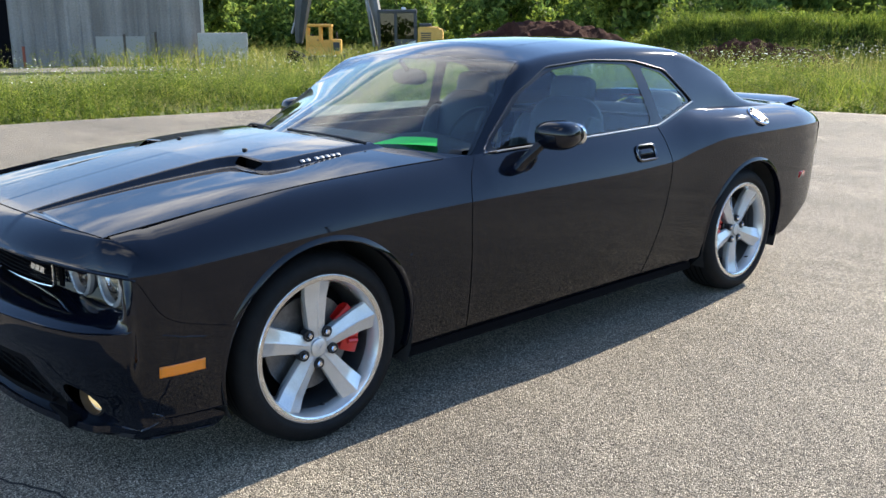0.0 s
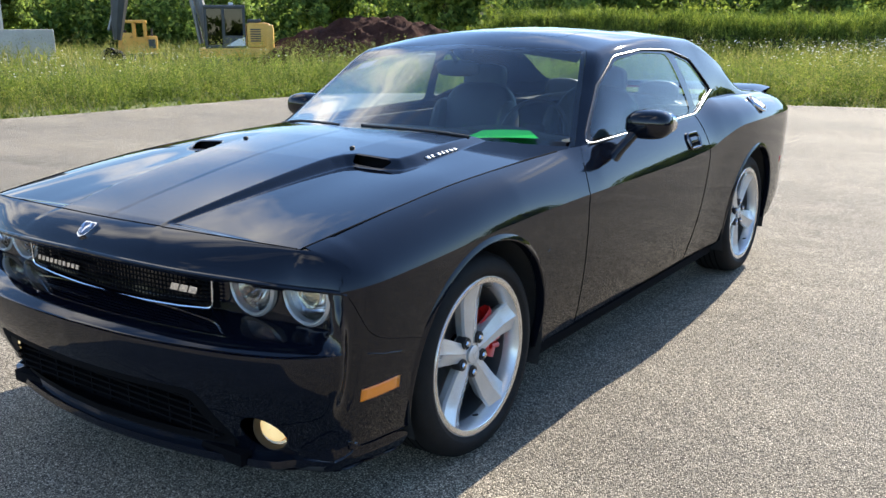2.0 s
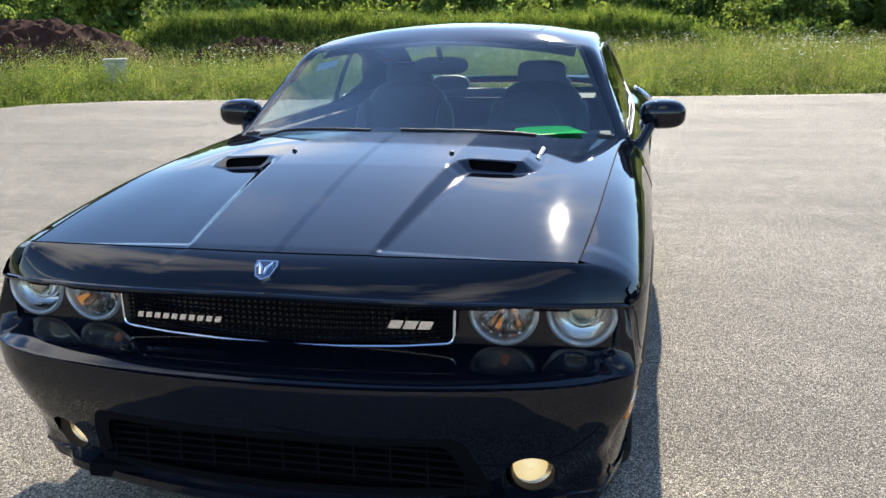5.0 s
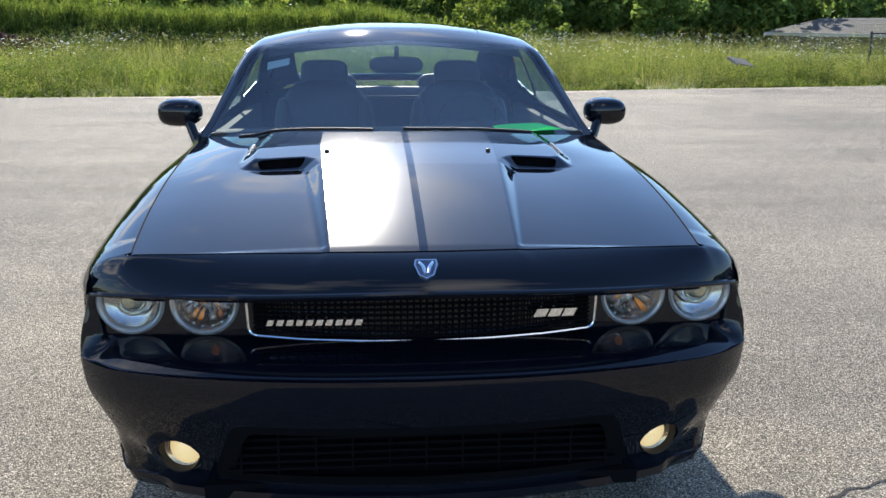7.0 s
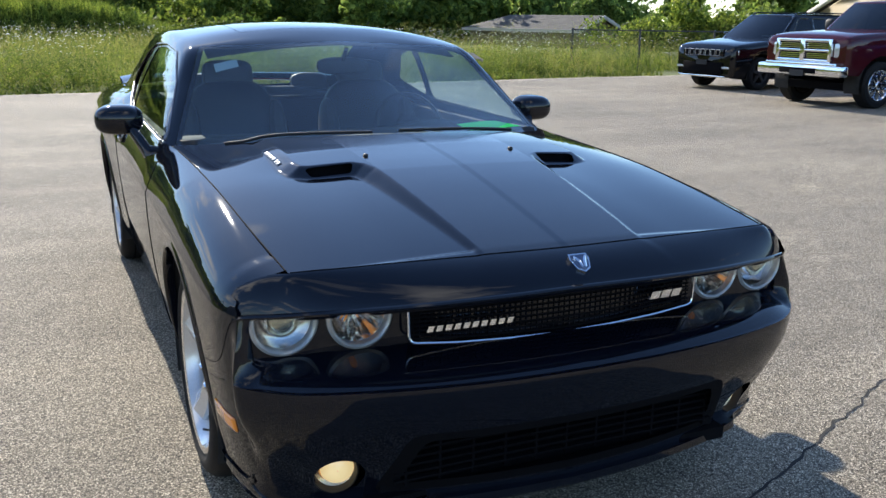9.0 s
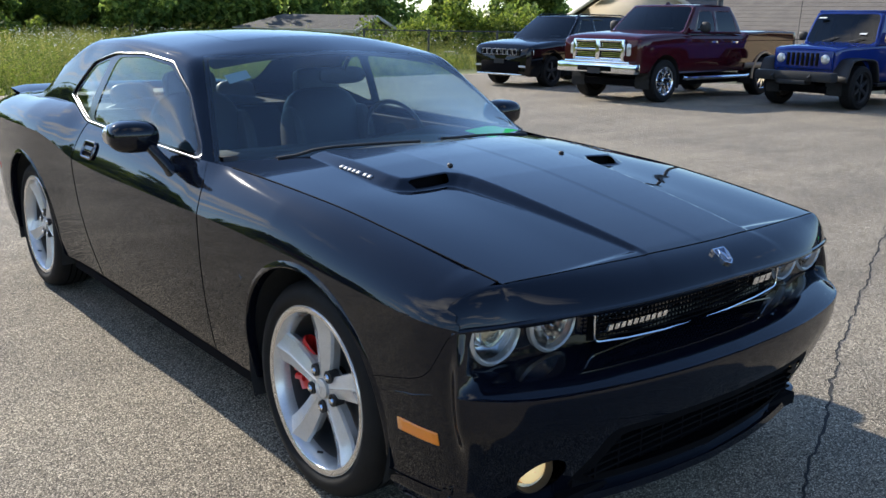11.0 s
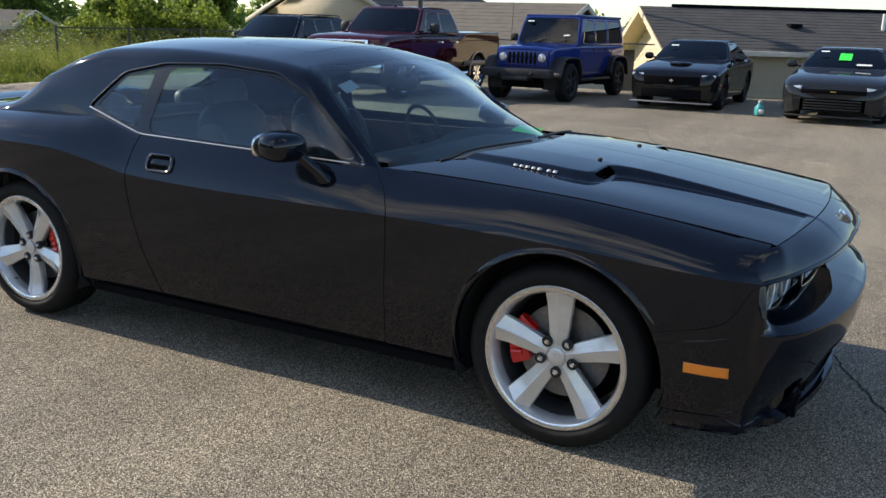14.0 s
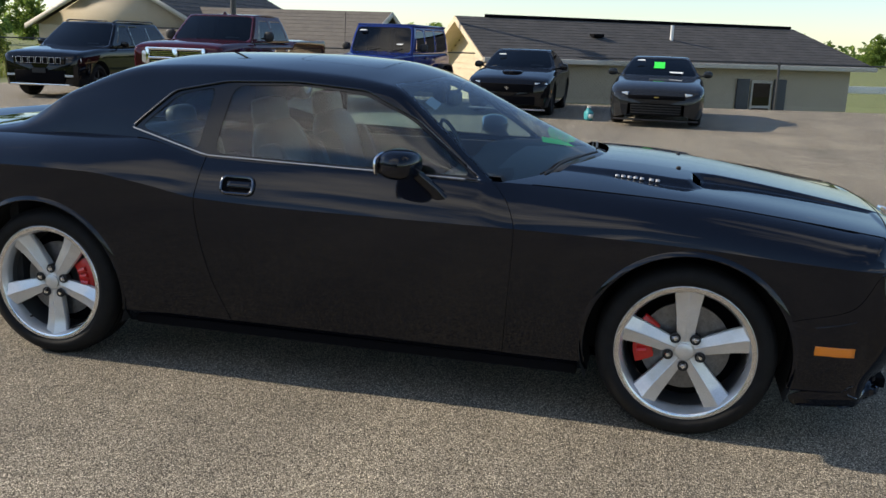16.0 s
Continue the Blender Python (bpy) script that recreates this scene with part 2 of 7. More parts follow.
# weak green emission is added to brighten the paper
GREENPAPER = shader("glowing_green_sheet", (0.02, 0.75, 0.08), 0.6, emission=(0.0, 0.5, 0.05), strength=0.12)
WHITEPAPER = shader("white_sticker", (0.75, 0.77, 0.76), 0.6)
REFLECTOR = shader("lamp_reflector", (0.86, 0.86, 0.87), 0.07, 1.0)
BULB = shader("lit_fog_lamp_glass", (0.9, 0.75, 0.45), 0.12, 0.0, 0.5, emission=(1.0, 0.72, 0.30), strength=0.32)
LAMPREF = shader("shaded_lamp_reflector", (0.74, 0.74, 0.73), 0.13, 1.0)
BADGE = shader("badge_grey_silver", (0.36, 0.37, 0.39), 0.5, 0.25)
PROJECTOR = shader("projector_lens", (0.50, 0.49, 0.36), 0.04, 0.85, 1.0, spec=1.0)
AMBERBULB = shader("amber_bulb", (0.9, 0.35, 0.05), 0.2, emission=(1.0, 0.35, 0.05), strength=0.2)


# ---- mesh tools ----
def pchip(pts):
    """A smooth curve through (x, value) pairs that never overshoots."""
    pts = sorted(pts)
    x = np.array([p[0] for p in pts], float)
    y = np.array([p[1] for p in pts], float)
    h = np.diff(x); d = np.diff(y) / h
    m = np.zeros_like(x)
    m[0], m[-1] = d[0], d[-1]
    for i in range(1, len(x) - 1):
        if d[i - 1] * d[i] > 0:
            w1, w2 = 2 * h[i] + h[i - 1], h[i] + 2 * h[i - 1]
            m[i] = (w1 + w2) / (w1 / d[i - 1] + w2 / d[i])

    def f(q):
        q = np.asarray(q, float)
        k = np.clip(np.searchsorted(x, q) - 1, 0, len(h) - 1)
        t = (q - x[k]) / h[k]
        tc = np.clip(t, 0, 1)
        v = ((1 + 2 * tc) * (1 - tc) ** 2 * y[k] + tc * (1 - tc) ** 2 * h[k] * m[k]
             + tc * tc * (3 - 2 * tc) * y[k + 1] + tc * tc * (tc - 1) * h[k] * m[k + 1])
        return v + np.where(t > 1, (t - 1) * h[k] * m[-1], 0) + np.where(t < 0, t * h[k] * m[0], 0)
    return f


def spline(pts, n):
    """n points along a Catmull-Rom curve through pts."""
    p = np.array(pts, float)
    p = np.vstack([2 * p[0] - p[1], p, 2 * p[-1] - p[-2]])
    seg = len(pts) - 1
    out = []
    for q in np.linspace(0, seg, n):
        k = min(int(q), seg - 1); t = q - k
        a, b, c, d = p[k:k + 4]
        out.append(0.5 * (2 * b + (c - a) * t + (2 * a - 5 * b + 4 * c - d) * t * t + (3 * b - a - 3 * c + d) * t ** 3))
    return np.array(out)


def smooth(a, b, v):
    t = np.clip((np.asarray(v, float) - a) / (b - a), 0, 1)
    return t * t * (3 - 2 * t)


def grid(points):
    """Verts and quads of an (n, m, 3) array of points."""
    P = np.asarray(points, float)
    n, m = P.shape[:2]
    i, j = np.meshgrid(np.arange(n - 1), np.arange(m - 1), indexing="ij")
    a = (i * m + j).ravel()
    F = np.stack([a, a + m, a + m + 1, a + 1], 1)
    return P.reshape(-1, 3), [tuple(f) for f in F.tolist()]


def clip(mesh, f, off=0.0):
    """The part of a mesh where f(points) > off, cut cleanly along the line."""
    V, F = mesh
    if len(V) == 0:
        return mesh
    val = np.asarray(f(V)) - off
    new_v, cut, faces = list(V), {}, []
    for face in F:
        s = [val[i] > 0 for i in face]
        if all(s):
            faces.append(face); continue
        if not any(s):
            continue
        poly = []
        for a, b in zip(face, face[1:] + face[:1]):
            if val[a] > 0:
                poly.append(a)
            if (val[a] > 0) != (val[b] > 0):
                k = (min(a, b), max(a, b))
                if k not in cut:
                    t = val[a] / (val[a] - val[b])
                    cut[k] = len(new_v)
                    new_v.append(V[a] + (V[b] - V[a]) * t)
                poly.append(cut[k])
        if len(poly) > 2:
            faces.append(tuple(poly))
    used = sorted({i for fc in faces for i in fc})
    back = {u: i for i, u in enumerate(used)}
    return np.array([new_v[u] for u in used]).reshape(-1, 3), [tuple(back[i] for i in fc) for fc in faces]


def keep(mesh, *tests):
    for f, off in tests:
        mesh = clip(mesh, f, off)
    return mesh


def poly_dist(pts, a=1, b=2):
    """A function: the signed distance (inside positive) from an outline in two of the axes."""
    q = np.array(pts, float)

    def f(V):
        p = V[:, (a, b)]
        best = np.full(len(p), 1e9); inside = np.zeros(len(p), bool)
        for s, e in zip(q, np.roll(q, -1, 0)):
            d = e - s
            t = np.clip(((p - s) @ d) / (d @ d + 1e-12), 0, 1)
            best = np.minimum(best, np.linalg.norm(p - s - t[:, None] * d, axis=1))
            c = (s[1] > p[:, 1]) != (e[1] > p[:, 1])
            inside ^= c & (p[:, 0] < (e[0] - s[0]) * (p[:, 1] - s[1]) / (e[1] - s[1] + 1e-12) + s[0])
        return np.where(inside, best, -best)
    return f


def neg(f):
    return lambda V: -f(V)


def join(*meshes):
    V, F, n = [], [], 0
    for v, f in meshes:
        if len(v) == 0:
            continue
        V.append(np.asarray(v, float)); F += [tuple(i + n for i in fc) for fc in f]; n += len(v)
    return np.vstack(V), F


def mirror(mesh):
    v, f = mesh
    v = np.array(v, float); v[:, 0] *= -1
    return v, [tuple(reversed(fc)) for fc in f]


def both(mesh):
    return join(mesh, mirror(mesh))


def moved(mesh, m):
    v, f = mesh
    v = np.asarray(v, float)
    a = np.array(m)
    return v @ a[:3, :3].T + a[:3, 3], f


def box(x0, x1, y0, y1, z0, z1, bevel=0.0):
    """A box with chamfered edges."""
    if bevel <= 0:
        v = [(x, y, z) for x in (x0, x1) for y in (y0, y1) for z in (z0, z1)]
        return np.array(v, float), [(0, 1, 3, 2), (4, 6, 7, 5), (0, 4, 5, 1), (2, 3, 7, 6), (0, 2, 6, 4), (1, 5, 7, 3)]
    bm = bmesh.new()
    bmesh.ops.create_cube(bm, size=1)
    for v in bm.verts:
        v.co = Vector(((x0 + x1) / 2 + v.co.x * (x1 - x0), (y0 + y1) / 2 + v.co.y * (y1 - y0), (z0 + z1) / 2 + v.co.z * (z1 - z0)))
    bmesh.ops.bevel(bm, geom=bm.edges[:], offset=min(bevel, 0.45 * min(abs(x1 - x0), abs(y1 - y0), abs(z1 - z0))), segments=2, affect="EDGES", profile=0.6)
    return from_bm(bm)


def from_bm(bm):
    bm.verts.index_update()
    V = np.array([v.co[:] for v in bm.verts], float)
    F = [tuple(v.index for v in f.verts) for f in bm.faces]
    bm.free()
    return V, F


def tube(path, r, n=8, closed=False):
    """A round bar along a path; r a number or a list of radii."""
    P = np.array(path, float)
    k = len(P)
    R = np.full(k, r) if np.isscalar(r) else np.array(r, float)
    T = np.gradient(P, axis=0)
    if closed:
        T = np.roll(P, -1, 0) - np.roll(P, 1, 0)
    T /= np.linalg.norm(T, axis=1)[:, None] + 1e-12
    up = np.array((0.0, 0, 1)) if abs(T[0][2]) < 0.9 else np.array((1.0, 0, 0))
    rings = []
    a = np.cross(T[0], up); a /= np.linalg.norm(a)
    for i in range(k):
        a = a - T[i] * (a @ T[i]); a /= np.linalg.norm(a) + 1e-12
        b = np.cross(T[i], a)
        ang = np.linspace(0, 2 * np.pi, n, endpoint=False)
        rings.append(P[i] + R[i] * (np.cos(ang)[:, None] * a + np.sin(ang)[:, None] * b))
    V = np.vstack(rings)
    F = []
    for i in range(k if closed else k - 1):
        j = (i + 1) % k
        for q in range(n):
            F.append((i * n + q, i * n + (q + 1) % n, j * n + (q + 1) % n, j * n + q))
    if not closed:
        F.append(tuple(range(n))[::-1]); F.append(tuple((k - 1) * n + q for q in range(n)))
    return V, F


def lathe(profile, n=48, axis=0, closed=False, arc=2 * math.pi):
    """(along, radius) pairs turned about an axis through the origin."""
    full = abs(arc - 2 * math.pi) < 1e-6
    ang = np.linspace(0, arc, n, endpoint=not full)
    V, F, m = [], [], len(profile)
    o = [i for i in range(3) if i != axis]
    for t in ang:
        for d, r in profile:
            p = [0.0] * 3
            p[axis], p[o[0]], p[o[1]] = d, r * math.cos(t), r * math.sin(t)
            V.append(p)
    for i in range(n if full else n - 1):
        j = (i + 1) % n
        for q in range(m if closed else m - 1):
            F.append((i * m + q, j * m + q, j * m + (q + 1) % m, i * m + (q + 1) % m))
    return np.array(V), F


def ball(center, radii, n=20, m=12, power=2.0):
    """A rounded solid; power above 2 makes it squarer."""
    e = 2.0 / power
    P = []
    sg = lambda v: np.sign(v) * np.abs(v) ** e
    for i in range(m + 1):
        ph = -np.pi / 2 + np.pi * i / m
        th = np.linspace(0, 2 * np.pi, n + 1)
        P.append(np.stack([sg(np.cos(ph)) * sg(np.cos(th)), sg(np.cos(ph)) * sg(np.sin(th)), np.full(n + 1, sg(np.sin(ph)))], 1))
    V, F = grid(np.array(P))
    return V * np.array(radii) + np.array(center), F


def prism(outline, axis, a, b):
    """An outline in the two other axes, drawn out from a to b along axis."""
    o = [i for i in range(3) if i != axis]
    n = len(outline)
    V = np.zeros((2 * n, 3))
    for k, d in enumerate((a, b)):
        V[k * n:(k + 1) * n, axis] = d
        V[k * n:(k + 1) * n, o[0]] = [p[0] for p in outline]
        V[k * n:(k + 1) * n, o[1]] = [p[1] for p in outline]
    F = [tuple(range(n)), tuple(range(2 * n - 1, n - 1, -1))] + [(i, n + i, n + (i + 1) % n, (i + 1) % n) for i in range(n)]
    return V, F


def rounded(pts, r, n=5):
    """An outline with rounded corners."""
    out = []
    P = [np.array(p, float) for p in pts]
    for i, p in enumerate(P):
        a, b = P[i - 1] - p, P[(i + 1) % len(P)] - p
        la, lb = np.linalg.norm(a), np.linalg.norm(b)
        k = min(r, la * 0.48, lb * 0.48)
        s, e = p + a / la * k, p + b / lb * k
        for t in np.linspace(0, 1, n):
            out.append(((1 - t) ** 2 * s + 2 * t * (1 - t) * p + t * t * e).tolist())
    return out


def mesh_data(name, mesh, mats, angle=35, pick=None):
    v, f = mesh
    me = bpy.data.meshes.new(name)
    me.from_pydata([tuple(p) for p in np.asarray(v).tolist()], [], f)
    for m in mats if isinstance(mats, (list, tuple)) else [mats]:
        me.materials.append(m)
    bm = bmesh.new(); bm.from_mesh(me)
    bmesh.ops.remove_doubles(bm, verts=bm.verts[:], dist=3e-4)
    bmesh.ops.recalc_face_normals(bm, faces=bm.faces[:])
    bm.to_mesh(me); bm.free()
    me.polygons.foreach_set("use_smooth", [True] * len(me.polygons))
    me.set_sharp_from_angle(angle=radians(angle))
    me.update()
    return me


def part(name, mesh, material, parent=None, label="", angle=35, thick=0.0):
    """One mesh object under a thing or under one of its parts."""
    ob = new(name, mesh_data(name, mesh, material, angle))
    if parent is not None:
        ob.parent = parent
    if label:
        ob["label"] = label
    if thick and parent is not None and parent.name == "sports_coupe":
        # body panels face away from the middle of the car, so that their thickness goes inwards
        me = ob.data
        C = np.array([p.center[:] for p in me.polygons]); N = np.array([p.normal[:] for p in me.polygons]); A = np.array([p.area for p in me.polygons])
        mid = np.array((0, C[:, 1].mean(), .3))
        if (np.einsum("ij,ij->i", N, C - mid) * A).sum() < 0:
            me.flip_normals()
    if thick:
        s = ob.modifiers.new("thickness", "SOLIDIFY")
        s.thickness, s.offset = thick, -1.0
        s.use_rim = not (thick <= .004 and parent is not None and parent.name == "sports_coupe")
    return ob


def thing(name, label, category, group="", kind="", at=None):
    ob = new(name)
    ob.empty_display_size = 0.1
    tagged(ob, label, category, group, kind)
    if at is not None:
        ob.matrix_basis = at
    return ob


def solid(name, mesh, material, label, category, group="", kind="", angle=35):
    ob = new(name, mesh_data(name, mesh, material, angle))
    return tagged(ob, label, category, group, kind)


# ---- ground ----
def lot_z(x, y):
    """The lot rises a little towards the row of parked cars."""
    return .04 * smooth(2.0, 13.0, x)


LOT = [(-60, -70), (-14.5, -70), (-13.0, -20), (-12.7, 0), (-12.7, 4.0), (-12.3, 7.5), (-12.1, 11.5), (-11.6, 13.6), (-10.0, 14.7), (-5, 15.1), (0, 15.8), (5, 16.6), (10, 17.2), (14.0, 17.6), (16.6, 17.7), (18.6, 17.0), (19.0, 10), (19.2, 2), (21.5, -6), (23, -14), (27, -70)]
lot_f = poly_dist(LOT[1:], 0, 1)


def field_rise(x, y, d):
    """How far the field stands above the level of the lot, d metres beyond its edge."""
    x, y, d = (np.asarray(q, float) for q in (x, y, d))
    return .35 * smooth(6, 30, d) * (y > 5) * (x < 8) * np.interp(x, [-15, -8], [.25, 1.0])


def build_ground():
    a = np.concatenate([[-1500, -700, -300, -150, -90], np.arange(-60, 61, 1.0), [90, 150, 300, 700, 1500]])
    X, Y = np.meshgrid(a, a, indexing="ij")
    P = np.stack([X.ravel(), Y.ravel(), 0 * X.ravel()], 1)
    d = -lot_f(P)
    z = lot_z(P[:, 0], P[:, 1]) - .05
    z = z + field_rise(P[:, 0], P[:, 1], d)
    z = z - 1.55 * smooth(.6, 6.0, d) * smooth(17.5, 19.5, P[:, 0]) * smooth(26, 16, P[:, 1])
    for i, p in enumerate(P):
        z[i] += .06 * noise.noise((p[0] * .25, p[1] * .25, 0)) * (d[i] > .3)
    P[:, 2] = z
    m = mottled("field_soil_and_low_grass", (0.12, 0.15, 0.04), (0.19, 0.20, 0.07), 1.4, .95, .5, .03, 25)
    v, f = grid(P.reshape(len(a), len(a), 3))
    solid("ground", (v, f), m, "field ground with low grass reaching to the horizon", "ground", kind="structure", angle=60)
    xs = np.arange(-61, 61, .6)
    X, Y = np.meshgrid(xs, np.arange(-71, 21, .6), indexing="ij")
    lot = keep(grid(np.stack([X, Y, lot_z(X, Y)], -1)), (lot_f, 0))
    # downturned edge
    ob = solid("pavement", lot, ASPHALT, "weathered grey chip-seal asphalt lot with cracks", "pavement", kind="structure", angle=60)
    s = ob.modifiers.new("thickness", "SOLIDIFY"); s.thickness, s.offset = .08, -1.0


build_ground()


# ---- the black coupe: its front axle stands at the origin, nose towards -y, 2.946 m wheelbase ----
AXLE, WHEEL_Z = 2.946, 0.356
LIP = [(0, -.905), (.25, -.897), (.48, -.868), (.68, -.812), (.805, -.757), (.897, -.690), (.934, -.588), (.950, -.385)]
LIP_Z = pchip([(0, .795), (1, .791), (2, .784), (3, .774), (4, .763), (5, .748), (6, .606), (7, .545)])
CREST = [(0, -.965), (.25, -.955), (.48, -.925), (.69, -.875), (.83, -.812), (.935, -.708), (.957, -.585), (.957, -.385)]
hood_zc = pchip([(-.95, .836), (-.78, .874), (-.5, .925), (-.2, .970), (.08, 1.002), (.42, 1.03), (.9, 1.045)])
hood_zs = pchip([(-.95, .825), (-.715, .861), (-.3, .918), (.03, .952), (.67, .982), (.9, .987)])
side_xa = pchip([(-.95, .745), (-.66, .776), (-.3, .80), (.03, .812), (.67, .832), (.88, .858), (1.5, .862), (2.11, .853), (2.5, .80), (2.8, .775), (3.2, .752), (3.7, .71), (3.97, .65)])
side_za = pchip([(-.66, .866), (-.3, .918), (.03, .952), (.67, .982), (.88, .988), (1.5, .998), (2.11, 1.012), (2.5, 1.075), (2.8, 1.075), (3.2, 1.06), (3.7, 1.045), (3.97, 1.0)])
crease_x = pchip([(-.74, .880), (-.69, .905), (-.62, .932), (-.55, .944), (-.3, .954), (0, .957), (.71, .957), (1.5, .950), (2.2, .946), (2.9, .965), (3.5, .944), (3.75, .910), (3.9, .864), (3.97, .815)])
crease_z = pchip([(-.66, .757), (-.3, .780), (0, .799), (.71, .817), (1.6, .820), (2.12, .836), (2.4, .884), (2.67, .920), (3.0, .926), (3.97, .925)])
ARCH_Z, ARCH_R = .360, .408
arch_front = lambda V: np.hypot(V[:, 1], V[:, 2] - ARCH_Z) - ARCH_R
arch_rear = lambda V: np.hypot(V[:, 1] - AXLE, V[:, 2] - ARCH_Z) - ARCH_R
lip_side = spline(LIP, 90)[np.linspace(0, 7, 90) > 5.0]                # fender to bumper cover
seam_front_y = pchip([(.30, -.365), (.535, -.37)] + [(float(LIP_Z(q)), float(p[1])) for q, p in list(zip(np.linspace(0, 7, 90)[np.linspace(0, 7, 90) > 5.0], lip_side))[::2]])
door_front_y = pchip([(.18, .748), (.267, .742), (.5, .725), (.808, .708), (.9, .74), (.99, .82)])
door_rear_y = pchip([(.18, 1.97), (.267, 2.0), (.5, 2.085), (.7, 2.128), (.81, 2.140), (.92, 2.128), (1.03, 2.115)])


TIP = [(.798, -.697), (.852, -.672), (.905, -.648)]                    # line across the fender's front end, from hood to side


def ridge_x(y):
    return np.interp(y, [-.8, -.75, -.1, .2], [.252, .254, .300, .318])


# the hood's raised centre in plan: it widens behind the scoop mouths and runs back to the cowl
RAISED = [(.252, -.80), (.254, -.75), (.296, -.15), (.304, -.07), (.322, -.012), (.358, .024), (.500, .028), (.528, .044), (.538, .10), (.532, .25), (.512, .60)]
raised_f = poly_dist([(-a, b) for a, b in RAISED] + RAISED[::-1], 0, 1)
mouth_f = poly_dist(rounded([(.366, -.016), (.506, -.016), (.520, .021), (.352, .019)], .010), 0, 1)


def hood_relief(x, y):
    """Raised centre of the hood with a broad bevelled flank that turns round the two scoops, and slightly sunk pans."""
    X = np.abs(x)
    d = -raised_f(np.stack([X.ravel(), y.ravel(), 0 * X.ravel()], 1)).reshape(X.shape)
    width = np.interp(y, [-.76, -.4, -.08, .03], [.014, .034, .050, .052])
    step = 1 - np.clip(d / width, 0, 1)
    step = .8 * step + .2 * step * step * (3 - 2 * step)
    amp = np.interp(y, [-.80, -.75, -.4, -.1, .2, .5], [0, .004, .012, .020, .021, .016])
    pan = smooth(-.752, -.730, y) * (1 - smooth(.05, .40, y)) * (1 - step) * (1 - smooth(.42, .74, X))
    depth = np.interp(y, [-.75, -.4, -.1, .0], [.005, .008, .011, .012])
    return amp * step - pan * depth


def hood_z(x, y):
    x, y = np.broadcast_arrays(np.asarray(x, float), np.asarray(y, float))
    zc, zs = hood_zc(y), hood_zs(y)
    return zc - (zc - zs) * np.clip(np.abs(x) / side_xa(y), 0, 1.3) ** 2.4 + hood_relief(x, y)


def coupe_top():
    xs = np.concatenate([np.linspace(0, .22, 10), np.linspace(.232, .62, 56), np.linspace(.64, .90, 14)])
    ys = np.concatenate([np.linspace(-.92, -.70, 30), np.linspace(-.69, -.16, 30), np.linspace(-.145, .07, 34), np.linspace(.085, .86, 40)])
    Y, X = np.meshgrid(ys, xs, indexing="ij")
    return grid(np.stack([X, Y, hood_z(X, Y)], -1))


def coupe_side():
    ys = np.unique(np.concatenate([np.arange(-.72, 3.97, .022), [3.97]]))
    rows = []
    for y in ys:
        a = np.array((float(side_xa(y)), float(side_za(y)) if y > -.6 else float(hood_z(np.array(side_xa(y)), np.array(y)))))
        c = np.array((float(crease_x(y)), float(crease_z(y))))
        full = float(np.interp(y, [.2, .8, 2.1, 2.9], [1, .45, .45, .9]))
        ctrl = (a + c) / 2 + full * np.array((.33 * (c[0] - a[0]), .30 * (a[1] - c[1])))
        low = np.array((c[0] - float(np.interp(y, [-.7, -.45, .7, 2.2, 3, 4], [.075, .05, .07, .065, .04, .05])), .268))
        c2 = np.array((c[0] - .004, .52))
        sill = np.array((low[0] - .085, .190))
        q = []
        for t in np.linspace(0, 1, 16):
            q.append((1 - t) ** 2 * a + 2 * t * (1 - t) * ctrl + t * t * c)
        for t in np.linspace(0, 1, 26)[1:]:
            q.append((1 - t) ** 2 * c + 2 * t * (1 - t) * c2 + t * t * low)
        for t in (.25, .6, 1):
            q.append(low + (sill - low) * t)
        rows.append([(p[0], y, p[1]) for p in q])
    return grid(rows)


roof_zc = pchip([(.30, .985), (.42, 1.03), (.8, 1.192), (1.22, 1.374), (1.5, 1.438), (1.9, 1.458), (2.3, 1.455), (2.65, 1.419), (3.0, 1.246), (3.35, 1.108), (3.55, 1.052)])
rail_x = pchip([(.3, 1.0), (.86, .838), (1.1, .765), (1.33, .696), (1.7, .692), (2.1, .684), (2.5, .670), (2.9, .70), (3.2, .72), (3.55, .75)])
rail_z = pchip([(.3, .58), (.86, .99), (1.1, 1.178), (1.33, 1.340), (1.7, 1.377), (2.1, 1.393), (2.5, 1.380), (2.9, 1.258), (3.2, 1.092), (3.55, 1.042)])
belt_x = pchip([(.3, .99), (.88, .866), (1.5, .868), (2.11, .859), (2.5, .81), (2.9, .79), (3.55, .79)])
belt_z = pchip([(.3, .55), (.88, .975), (1.5, .990), (2.11, 1.004), (2.5, 1.06), (2.9, 1.062), (3.55, 1.03)])
roof_p = pchip([(.3, 1.6), (1.3, 1.65), (1.6, 2.3), (2.5, 2.3), (2.8, 2.0), (3.55, 2.2)])


def roof_point(y, x):
    return float(roof_zc(y) - (roof_zc(y) - rail_z(y)) * (abs(x) / float(rail_x(y))) ** float(roof_p(y)))


